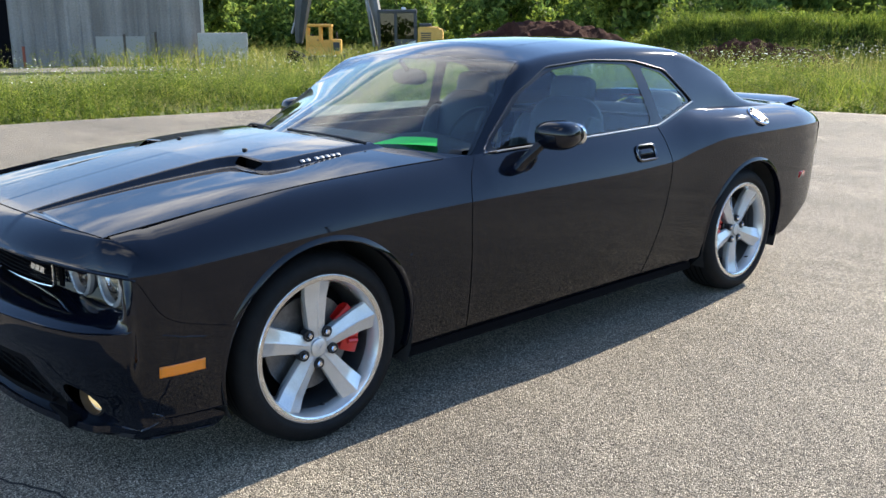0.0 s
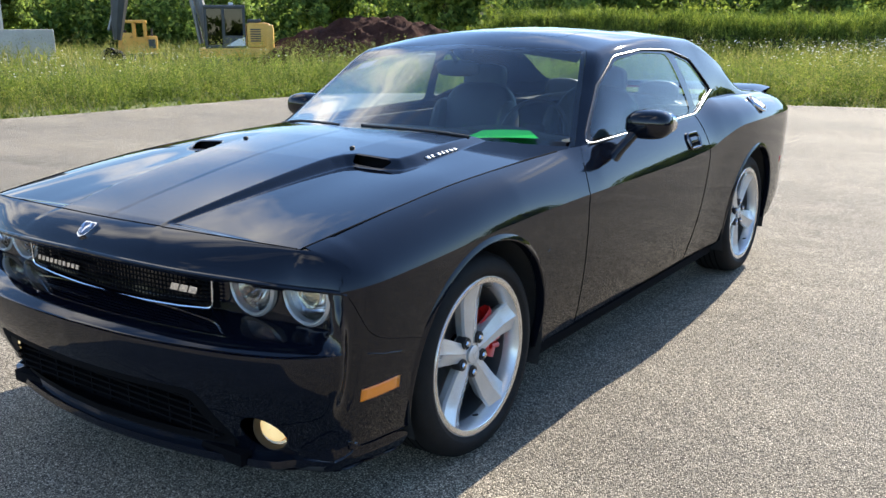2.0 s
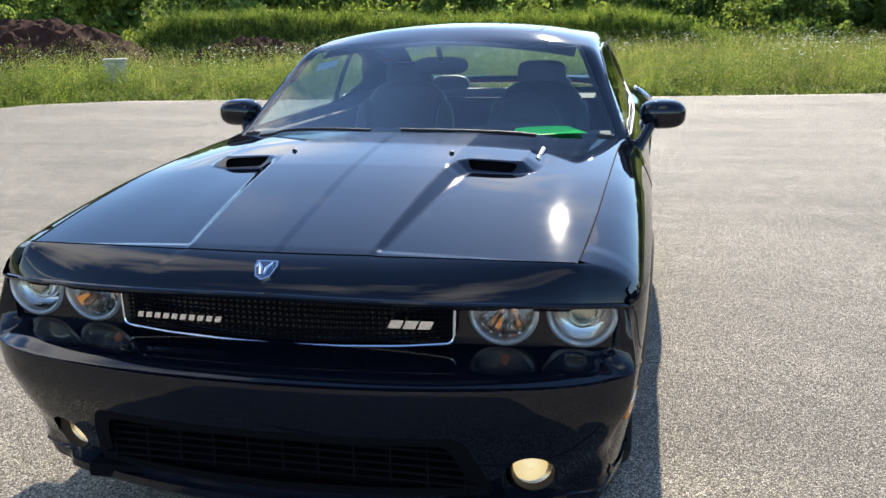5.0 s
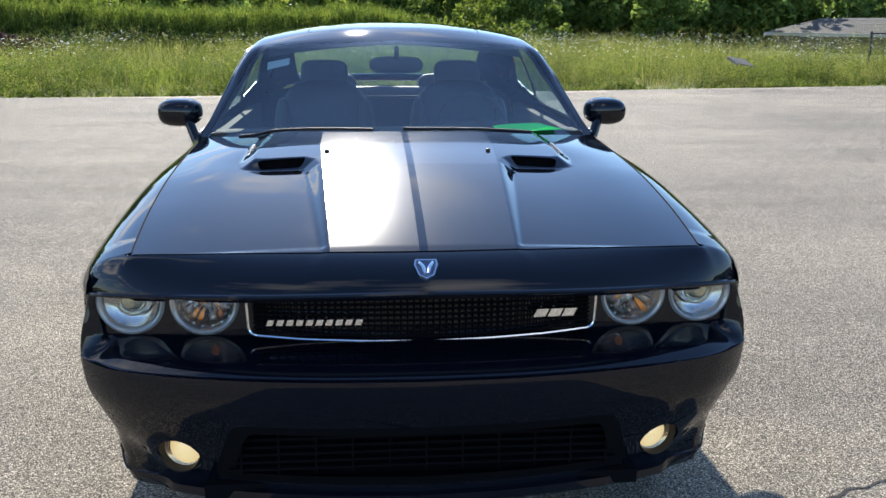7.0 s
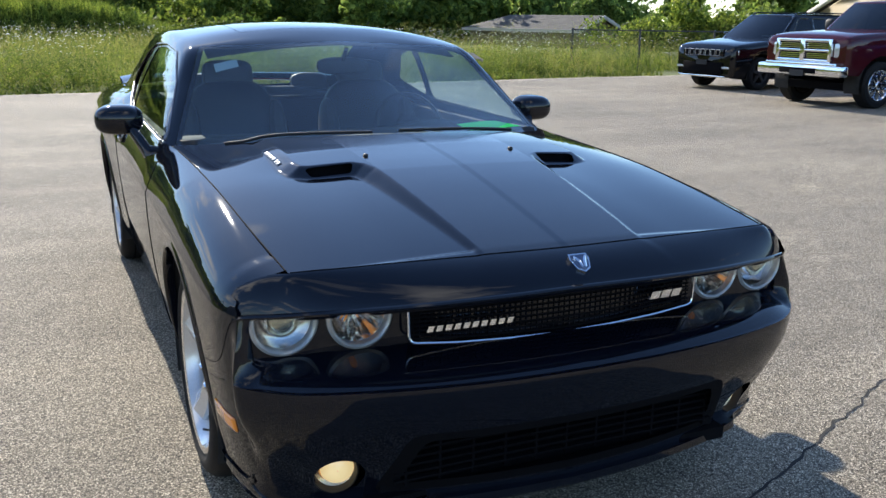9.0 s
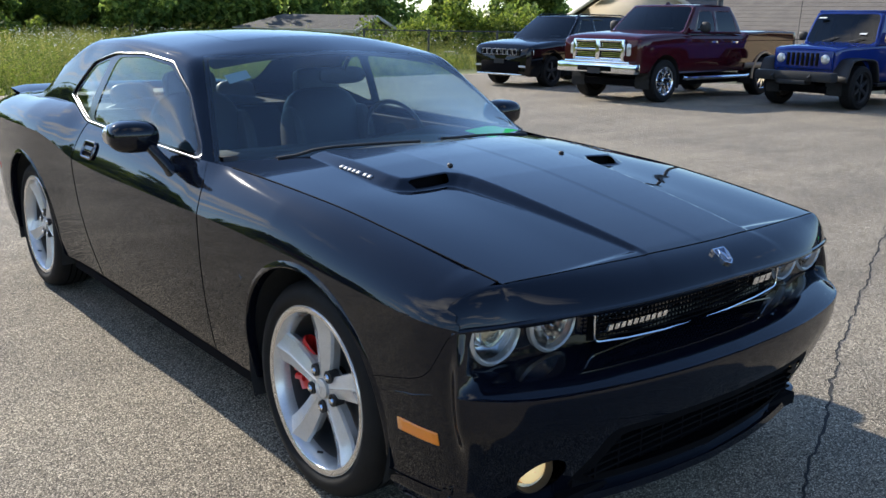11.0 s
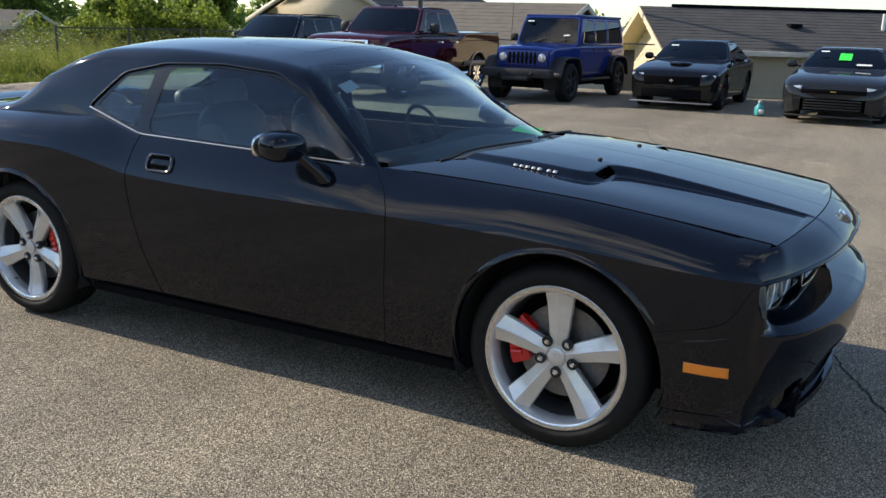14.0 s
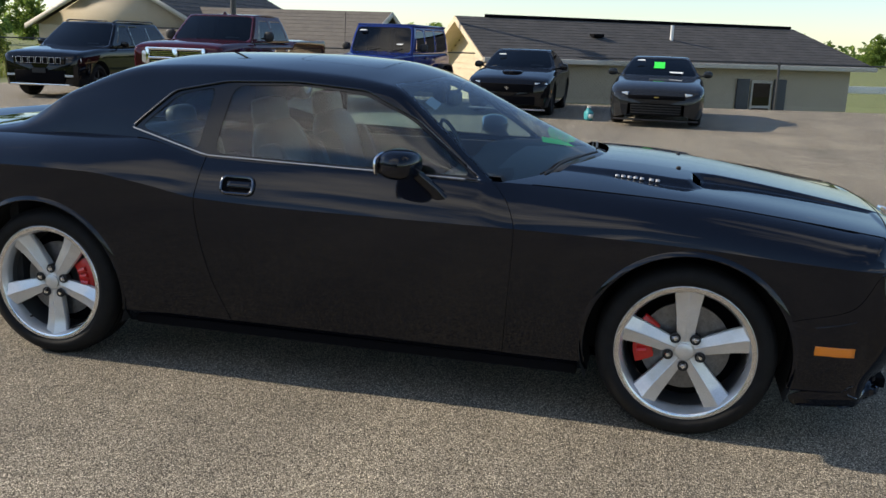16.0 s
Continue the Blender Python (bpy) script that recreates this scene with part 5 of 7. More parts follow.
def bushy(points, heights, leaves, size, rng, spread=.36):
    """Upright weeds: leaves that droop outwards all the way up a stem, smaller towards the tip."""
    n = len(points) * leaves
    B, H = np.repeat(points, leaves, 0), np.repeat(heights, leaves)
    t = rng.uniform(.08, 1.0, n) ** .8
    a = rng.uniform(0, 2 * np.pi, n)
    out = np.column_stack([np.cos(a), np.sin(a), 0 * a])
    r = spread * H * (1.05 - .8 * t) * rng.uniform(.15, 1.0, n)
    C = B + out * r[:, None]; C[:, 2] += H * t
    u = out + np.column_stack([rng.normal(size=(n, 2)) * .5, rng.uniform(-.9, 1.1, n)])
    u /= np.linalg.norm(u, axis=1)[:, None]
    v = np.cross(u, rng.normal(size=(n, 3))); v /= np.linalg.norm(v, axis=1)[:, None]
    s = (size * (1.25 - .7 * t) * rng.uniform(.6, 1.35, n))[:, None]
    V = np.stack([C - u * s, C + v * s * .42, C + u * s, C - v * s * .42], 1).reshape(-1, 3)
    i = np.arange(n)[:, None] * 4
    return V, [tuple(q) for q in (i + np.array([[0, 1, 2, 3]])).tolist()]


def build_field():
    rng = np.random.default_rng(11)
    patch = lambda P, s, o: np.array([noise.noise((p[0] * s + o, p[1] * s, o)) for p in P])
    low = lambda P: np.interp(P[:, 0], [-16, -9, -4], [1.0, .95, 1.0]) * np.where(P[:, 0] < -9, np.interp(P[:, 1], [2, 6], [.72, 1.0]), 1.0)
    # the tall band along the edge of the lot, low and lush at the very edge
    near = lambda P, d: (d < 9) & ~((P[:, 0] > 15.0) & (P[:, 1] < 19.5))
    P, d = scatter((-22, 20, 0, 27, near), 150000, rng)
    pn = patch(P, .35, 3.0)
    h = (.12 + .58 * smooth(.15, 2.4, d)) * rng.uniform(.45, 1.15, len(P)) * (1 + .45 * pn) * low(P)
    h *= 1 + .5 * patch(P, 1.1, 27.0)
    k = rng.uniform(0, 1, len(P)) < np.interp(d, [0, 1.5, 4, 9], [1, .9, .62, .4])
    P, h, d, pn = P[k], h[k], d[k], pn[k]
    lush = (pn + rng.uniform(-.25, .25, len(P)) > np.where(P[:, 0] < -7, -.06, .08)) | (d < .7)
    raw_object("meadow_grass", blades(P[~lush], h[~lush], .0045, 1.5, rng), GRASS, "tall sunlit meadow grass beside the lot", "grass")
    raw_object("weed_leaves", blades(P[lush], h[lush] * .8, .008, 1.6, rng), LUSH, "lush bright green weeds along the lot edge", "weeds")
    # leafy weeds: bushy plants in clumps, lower towards the lot
    Q, dq = scatter((-22, 20, 0, 27, near), 76000, rng)
    clump = patch(Q, .5, 21.0) + .7 * patch(Q, 1.5, 61.0)
    kq = (clump + rng.uniform(-.3, .3, len(Q)) > -.10) & (rng.uniform(0, 1, len(Q)) < np.interp(dq, [0, 1, 3, 6, 9], [1, 1, .75, .4, .2]))
    Q, dq, clump = Q[kq], dq[kq], clump[kq]
    hq = (.12 + .62 * smooth(.1, 2.4, dq)) * rng.uniform(.55, 1.15, len(Q)) * np.clip(1 + 1.1 * clump, .45, 1.8) * low(Q)
    dry = rng.uniform(0, 1, len(Q)) < np.interp(Q[:, 0], [-9, -5, 4, 9, 14], [.26, .40, .44, .5, .65])
    raw_object("leafy_weeds", bushy(Q[~dry], hq[~dry], 30, .032, rng, .45), LUSH, "leafy green weeds among the meadow grass", "weeds")
    raw_object("dry_weeds", bushy(Q[dry], hq[dry] * 1.15, 28, .021, rng, .28), GRASS, "drying weeds and grass tufts in the meadow", "weeds")
    # dry seed stalks that stand above the rest
    Q, dq = scatter((-22, 20, 0, 27, lambda P, d: (d > .9) & (d < 10) & ~((P[:, 0] > 15.0) & (P[:, 1] < 19.5))), 9000, rng)
    hs = rng.uniform(.6, 1.2, len(Q)) * (1 + .4 * patch(Q, .35, 3.0)) * low(Q)
    tops = np.column_stack([Q[:, :2] + rng.uniform(-.06, .06, (len(Q), 2)), Q[:, 2] + hs])
    raw_object("seed_heads", leaf_cloud(tops, np.full(len(tops), .07), 9, .015, rng, 1.8), GRASS, "dry pale seed heads above the grass", "grass")
    raw_object("seed_stalks", blades(Q, hs, .003, .25, rng), GRASS, "thin dry grass stalks", "grass")
    # farther field, coarser
    far = lambda P, d: (d >= 8) & (P[:, 1] > 14) & (P[:, 0] < 15) & ((P[:, 0] > -12) | (rng.uniform(0, 1, len(P)) < .45))
    P, d = scatter((-50, 16, 14, 58, far), 60000, rng)
    h = rng.uniform(.4, .95, len(P)) * (1 + .5 * patch(P, .2, 8.0)) * low(P)
    raw_object("field_grass", blades(P, h, .016, .9, rng), GRASS, "tall meadow grass farther out in the field", "grass")
    # flower heads: small flat umbels on stalks
    P, d = scatter((-26, 17, 3, 34, lambda P, d: (d > .8) & (d < 15)), 17000, rng)
    k = (patch(P, .3, 15.0) > -.02) & ((P[:, 0] > -9) | (rng.uniform(0, 1, len(P)) < .25))
    P, d = P[k], d[k]
    V, F, n, stalks, tall = [], [], 0, [], []
    for p in P:
        z = p[2] + rng.uniform(.70, 1.15) * (1 if p[0] > -9 else .85); r = rng.uniform(.014, .031)
        tx, ty = rng.uniform(-.3, .3, 2)
        ring = [(p[0] + r * math.cos(a), p[1] + r * math.sin(a), z + r * (tx * math.cos(a) + ty * math.sin(a)) + (.008 if q % 2 else 0)) for q, a in enumerate(np.linspace(0, 2 * np.pi, 7)[:-1])]
        V += ring; F.append(tuple(range(n, n + 6))); n += 6
        stalks.append((p[0], p[1], p[2])); tall.append(z - p[2])
    raw_object("flower_stalks", blades(np.array(stalks), np.array(tall), .003, .06, rng), GRASS, "thin green stalks of the wild flowers", "stalks")
    raw_object("wild_flowers", (V, F), FLOWER, "white flower umbels above the meadow grass", "flowers")
    P, d = scatter((-24, 16, 3, 30, lambda P, d: (d > .5) & (d < 4)), 2600, rng)
    V, F, n = [], [], 0
    for p in P[patch(P, .5, 31.0) > .12]:
        for _ in range(3):
            q = p[:2] + rng.uniform(-.12, .12, 2); z = p[2] + rng.uniform(.2, .55); r = .018
            V += [(q[0] + r * math.cos(a), q[1] + r * math.sin(a), z) for a in np.linspace(0, 2 * np.pi, 6)[:-1]]
            F.append(tuple(range(n, n + 5))); n += 5
    raw_object("yellow_flowers", (V, F), YELLOWFL, "small yellow flowers low in the weeds", "flowers")


def build_tree(name, height, spread, seed, label):
    """A tapered trunk that forks into limbs, with a crown of leaf clumps."""
    rng = np.random.default_rng(seed)
    tree = thing(name, label, "tree", group="trees round the field")
    trunk = [(0.06 * height * .2 * math.sin(t * 3 + seed), .03 * height * .2 * math.cos(t * 4 + seed), t * height * .62) for t in np.linspace(0, 1, 8)]
    limbs, cs, rs = [tube(trunk, np.linspace(.022, .007, 8) * height, 8)], [], []
    for i in range(9):
        a = i * 2.4 + rng.uniform(-.3, .3); z0 = height * rng.uniform(.16, .58)
        r = spread * rng.uniform(.45, 1.0); top = min(height * .93, z0 + height * rng.uniform(.15, .4))
        k = np.array((r * math.cos(a), r * math.sin(a), top)); s = np.array((0, 0, z0))
        limbs.append(tube([s + (k - s) * t + np.array((0, 0, .06 * height * math.sin(math.pi * t))) for t in np.linspace(0, 1, 6)], np.linspace(.009, .003, 6) * height, 5))
        for _ in range(4):
            cs.append(k * rng.uniform(.65, 1.05) + rng.normal(size=3) * .09 * height); rs.append(height * rng.uniform(.07, .15))
    for _ in range(10):
        cs.append((rng.normal() * spread * .3, rng.normal() * spread * .3, height * rng.uniform(.25, .95))); rs.append(height * rng.uniform(.09, .16))
    part("trunk", join(*limbs), BARK, tree)
    me = bpy.data.meshes.new("crown")
    V, F = leaf_cloud(cs, rs, 130, .030 * height, rng)
    me.from_pydata(V.tolist(), [], F); me.materials.append(TREELEAF)
    ob = new("crown", me); ob.parent = tree
    return tree


def build_woods():
    rng = np.random.default_rng(29)
    line = spline([(-85, 18, 0), (-62, 38, 0), (-36, 50, 0), (-14, 54, 0), (6, 56, 0), (20, 57, 0), (38, 52, 0)], 130)
    cs, rs = [], []
    for p in line:
        for _ in range(6):
            z = rng.uniform(.3, 6.6) if rng.uniform() < .75 else rng.uniform(.2, 3)
            cs.append((p[0] + rng.normal() * 1.6, p[1] + rng.uniform(-2.5, 5), z)); rs.append(rng.uniform(1.1, 2.4))
    raw_object("woodland", leaf_cloud(cs, rs, 130, .26, rng), TREELEAF, "dense green woodland edge behind the field", "woods")
    back = [(p[0] * 1.08, p[1] * 1.1 + 3, rng.uniform(1, 5.5)) for p in line for _ in range(3)]
    raw_object("woodland_understorey", leaf_cloud(back, [3.2] * len(back), 80, .7, rng), TREELEAF, "dark depth of the woodland", "woods")
    # a long steep bank in front of the woods, its near face in its own shade, overgrown with tall weeds
    crest_line = spline([(-20, 30.5, 0), (-14, 33.0, 0), (-7, 35.0, 0), (0, 36.0, 0), (5, 36.0, 0)], 90)
    bank_h = lambda u: 1.35 * smooth(0, .10, u) * (1 - smooth(.72, 1.0, u)) * (1 + .10 * math.sin(9 * u))
    rows = []
    for i, p in enumerate(crest_line):
        u = i / 89
        k = float(bank_h(u))
        n_ = .25 * noise.noise((p[0] * .4, 1, 0))
        rows.append([(p[0] + .12 * o, p[1] + o + n_, .10 + z * k + .12 * noise.noise((p[0] * .9, o, 3)) * (z > 0)) for o, z in ((-2.0, 0), (-1.6, .15), (-1.1, .62), (-.6, .92), (0, 1.0), (1.2, .98), (3.0, .6), (6.0, .0))])
    solid("weedy_bank", grid(rows), mottled("bank_soil_and_grass", (0.035, 0.045, 0.016), (0.07, 0.085, 0.03), 1.6, .95, .5, .03, 25), "long grassy bank of earth in front of the woods", "bank", angle=70)
    G = np.asarray(grid(rows)[0]).reshape(90, 8, 3)
    top_c, face_c = [], []
    for _ in range(5200):
        u, v = rng.uniform(0, 89), rng.uniform(0, 6.99)
        a, b = int(u), int(v)
        q = G[min(a, 88), b] * (1 - v + b) + G[min(a, 88), b + 1] * (v - b)
        q = q + (G[min(a + 1, 89), b] - G[min(a, 88), b]) * (u - a)
        (face_c if v < 1.9 else top_c).append(tuple(q + np.array((0, 0, rng.uniform(0, .42)))))
    tops = np.array([top_c[int(i)] for i in rng.integers(0, len(top_c), 26000)]) + np.column_stack([rng.normal(size=(26000, 2)) * .12, np.full(26000, -.2)])
    raw_object("bank_grass", blades(tops, rng.uniform(.35, .85, len(tops)), .012, .9, rng), LUSH, "tall bright grass on top of the bank", "grass")
    raw_object("bank_weeds", leaf_cloud(top_c, .14 + .22 * rng.uniform(0, 1, len(top_c)), 22, .042, rng, 1.5), LUSH, "tall sunlit weeds on top of the bank", "weeds")
    raw_object("bank_face_weeds", leaf_cloud(face_c, .14 + .20 * rng.uniform(0, 1, len(face_c)), 30, .045, rng, 1.3), LUSH, "weeds on the face of the bank", "weeds")
    # scattered sunlit shrubs on the rise in front of the woods
    cs, rs = [], []
    for _ in range(240):
        x = rng.uniform(-36, 9); y = rng.uniform(37, 43) - max(0, -x - 20) * .25
        big = noise.noise((x * .22, y * .22, 3)) > .12
        cs.append((x, y, .3 + rng.uniform(.1, 2.6 if big else 1.0))); rs.append(rng.uniform(.4, 1.0))
    raw_object("weed_thicket", leaf_cloud(cs, rs, 130, .10, rng, .8), LUSH, "sunlit thicket of shrubs and tall weeds", "thicket")
    # leafy shrubs behind the fence beyond the parked row
    cs, rs = [], []
    for _ in range(150):
        a = rng.uniform(0, 1); x = 26.2 + 4 * a + rng.normal() * .8; y = 35 - 5 * a + rng.normal() * 1.2
        cs.append((x, y, -.6 + rng.uniform(.3, 1) ** 1.2 * (2.1 + 1.3 * noise.noise((x * .25, y * .25, 4))))); rs.append(rng.uniform(.5, 1.05))
    raw_object("fence_shrubs", leaf_cloud(cs, rs, 230, .10, rng, .85), LUSH, "sunlit leafy shrubs behind the chain-link fence", "shrubs")
    first = build_tree("tree", 8.0, 2.6, 5, "young green leafy tree at the field edge")
    second = build_tree("tree", 9.5, 3.2, 8, "broad green leafy tree at the field edge")
    third = build_tree("tree", 6.0, 1.8, 14, "small slender leafy tree at the field edge")
    first.matrix_basis = pose(-33, 37, 0, 0, 0, 20) @ Matrix.Scale(.8, 4); second.matrix_basis = pose(-20, 45, 0) @ Matrix.Scale(.75, 4); third.matrix_basis = pose(-22.4, 33, 0)
    spots = [(-27, 38), (-8, 43), (1, 44), (9, 46), (-38, 33), (-46, 38), (-52, 28), (16, 46), (31, 45), (34, 41), (37, 37)]
    for i, (x, y) in enumerate(spots):
        copy_thing((first, second, third)[i % 3], pose(x, y, 0, 0, 0, 67 * i) @ Matrix.Scale(.62 + .08 * (i % 4), 4))
    far = [(52, 62), (60, 58), (66, 66), (72, 52), (58, 70), (80, 60), (88, 47), (95, 55), (104, 40), (70, 74), (86, 72), (100, 66), (150, -30), (168, -34), (156, -40), (140, -44), (176, -50), (130, 60)]
    for i, (x, y) in enumerate(far):
        copy_thing((first, second, third)[i % 3], pose(x, y, -1.2, 0, 0, 41 * i) @ Matrix.Scale((.62 if y > 0 else .42) + .12 * ((i * 7) % 4), 4))
    # hedge of far trees that closes the horizon all round
    cs, rs = [], []
    for a in np.linspace(0, 2 * np.pi, 260, endpoint=False):
        for _ in range(4):
            d = rng.uniform(210, 240)
            cs.append((d * math.cos(a), d * math.sin(a), rng.uniform(-1, 4.0))); rs.append(rng.uniform(2.0, 4))
    raw_object("distant_woods", leaf_cloud(cs, rs, 70, .7, rng), TREELEAF, "distant belt of trees round the horizon", "woods")


build_field()
build_woods()


# ---- parked vehicles: built nose towards -y, front axle over the origin, then turned towards the lot ----
MAROON = paint_material("dark_red_truck_paint", (0.035, 0.004, 0.007), 1.0)
BLUEPAINT = paint_material("deep_blue_paint", (0.006, 0.018, 0.11), 1.0)
GREYPAINT = paint_material("dark_grey_paint", (0.011, 0.012, 0.0135), 1.2)
BLACKPAINT = paint_material("plain_black_paint", (0.004, 0.004, 0.005), 0.6)
TANPAINT = paint_material("tan_lower_paint", (0.30, 0.22, 0.14), 0.3)
HEADLAMP = shader("headlamp_lens", (0.55, 0.57, 0.58), 0.08, 0.5, 1.0)


def road_wheel(R, hw, spokes, dark=False, chrome=False):
    w = new("wheel")
    r = R * .68
    part("tyre", lathe([(-hw, r), (-hw, R - .03), (-hw + .04, R), (hw - .04, R), (hw, R - .03), (hw + .004, r + .03), (hw - .02, r)], 40, 0), RUBBER, w, "black rubber tyre")
    mat = PLASTIC if dark else (CHROME if chrome else SILVER)
    part("rim", lathe([(hw - .02, r), (hw - .005, r - .01), (hw - .03, r - .03), (-hw, r - .03), (-hw + .05, .02)], 40, 0), mat, w)
    for i in range(spokes):
        part("spoke", moved(box(hw - .075, hw - .03, -.035, .035, .03, r - .015, .008), pose(0, 0, 0, 360 * i / spokes, 0, 0)), mat, w)
    part("hub", lathe([(0, .07), (hw - .03, .07), (hw - .015, .05), (hw - .015, .001)], 20, 0), mat, w)
    return w


def body_shell(rows):
    """Loft of half sections: (y, half width, top z, shoulder drop, belly z)."""
    P = []
    keys = list(zip(*rows))
    y = keys[0]
    f = [pchip(list(zip(y, k))) for k in keys[1:]]
    for q in np.concatenate([np.linspace(y[0], y[0] + .25, 8), np.linspace(y[0] + .3, y[-1] - .3, 46), np.linspace(y[-1] - .25, y[-1], 8)]):
        w, zt, sh, zb = (float(g(q)) for g in f)
        sec = spline([(0, zt + .02), (.5 * w, zt + .014), (.84 * w, zt - .01), (.95 * w, zt - sh * .35), (w, zt - sh), (w * 1.0, (zt + zb) / 2 - .05), (.975 * w, zb + .1), (.94 * w, zb)], 29)
        P.append([(a, q, b) for a, b in sec])
    V, F = grid(P)
    n = len(P[0])
    e = len(P) - 1
    V = np.vstack([V, [(0, y[0], float(f[1](y[0])) * .6), (0, y[-1], float(f[1](y[-1])) * .6)]])
    k = len(V) - 2
    F = F + [(k, i, i + 1) for i in range(n - 1)] + [(k + 1, e * n + i + 1, e * n + i) for i in range(n - 1)]
    return V, F


def cabin(car, paint, y0, z0, y1, zr, y2, y3, z3, xb, xr, windows, glass, bow=.08):
    """Greenhouse between a windscreen base (y0, z0), roof (y1..y2 at zr) and rear base (y3, z3)."""
    us = np.linspace(-1, 1, 15)
    edge = lambda y, z, x, b: np.array([(x * u, y + b * u * u, z - .012 * u * u) for u in us])
    base, top = edge(y0, z0, xb, bow * 1.3), edge(y1, zr, xr, bow)
    top2, base2 = edge(y2, zr, xr, -bow * .3), edge(y3, z3, xb, -bow * .4)
    strip = lambda a, b, n, bulge=0.0, up=0.0: grid([a + (b - a) * t + np.array((0, -bulge, up)) * math.sin(math.pi * t) for t in np.linspace(0, 1, n)])
    ws = strip(base, top, 10, .02)
    fx = lambda V: 1 - np.abs(V[:, 0]) / (xb + (xr - xb) * (V[:, 2] - z0) / (zr - z0))
    ft = lambda V: np.minimum((V[:, 2] - z0) / (zr - z0) - .03, .93 - (V[:, 2] - z0) / (zr - z0))
    sel = lambda V: np.minimum(fx(V) - .055, ft(V))
    part("windscreen", keep(ws, (sel, 0)), glass, car)
    part("windscreen_frame", keep(ws, (neg(sel), 0)), paint, car, thick=.02)
    part("roof", join(strip(top, top2, 10, 0, .03)), paint, car, thick=.02)
    rw = strip(top2, base2, 8, -.015)
    selr = lambda V: np.minimum(1 - np.abs(V[:, 0]) / (xb + (xr - xb) * (V[:, 2] - z3) / (zr - z3)) - .09, np.minimum((V[:, 2] - z3) / (zr - z3) - .1, .88 - (V[:, 2] - z3) / (zr - z3)))
    part("rear_window", keep(rw, (selr, 0)), glass, car)
    part("rear_frame", keep(rw, (neg(selr), 0)), paint, car, thick=.02)
    for s in (1, -1):
        i = -1 if s > 0 else 0
        a, b, c, d = base[i], top[i], top2[i], base2[i]
        rows = []
        for t in np.linspace(0, 1, 40):
            lo, hi = a + (d - a) * t, b + (c - b) * t
            rows.append([lo + (hi - lo) * q + np.array((s * .02 * math.sin(math.pi * q), 0, 0)) for q in np.linspace(0, 1, 14)])
        side = grid(rows)
        frame_m = side
        for w in windows:
            f = poly_dist(rounded(w, .05))
            part("side_window", keep(side, (f, 0)), glass, car)
            frame_m = keep(frame_m, (neg(f), 0))
        part("pillar", frame_m, paint, car, thick=.02)
    return base, top


def cut_arches(mesh, axles, R, zc):
    for y in axles:
        mesh = clip(mesh, lambda V: np.maximum(np.hypot(V[:, 1] - y, V[:, 2] - zc) - R, .5 - np.abs(V[:, 0])))
    return mesh


def on_wheels(car, proto, track, axles, z):
    proto.parent = car
    first = True
    for y in axles:
        for x, turn in ((track, 0), (-track, 180)):
            w = proto if first else copy_thing(proto, Matrix())
            first = False
            w.matrix_basis = pose(x, y, z, 0, 0, turn)


def wells(car, axles, R, zc, w):
    for y in axles:
        for s in (1, -1):
            arc = [[(s * x, y + R * math.cos(a), zc + R * math.sin(a)) for a in np.linspace(-.3, math.pi + .3, 18)] for x in (w, w - .34)]
            part("wheel_liner", grid(arc), LINER, car)
    part("underbody", box(-w + .3, w - .3, axles[0] - .5, axles[1] + .6, zc - .12, zc + .02), MATTE, car)


def sheet_in_screen(car, x, y, z, w, h, mat, tilt=28, name="window_sheet", label="paper sheet behind the windscreen"):
    part(name, moved(grid([[(-w / 2, 0, 0), (-w / 2, 0, h)], [(w / 2, 0, 0), (w / 2, 0, h)]]), pose(x, y - .05, z + .035, -90 + tilt, 0, 0)), mat, car, label)


def mirrors(car, x, y, z, mat, size=(.10, .06, .075), arm=True):
    for s in (1, -1):
        m = part("door_mirror", moved(ball((0, 0, 0), size, 14, 10, 2.8), pose(s * x, y, z)), mat, car)
        if arm:
            part("mirror_arm", tube([(s * (x - .18), y + .02, z - .05), (s * (x - .05), y, z - .02)], .02, 6), PLASTIC, m)


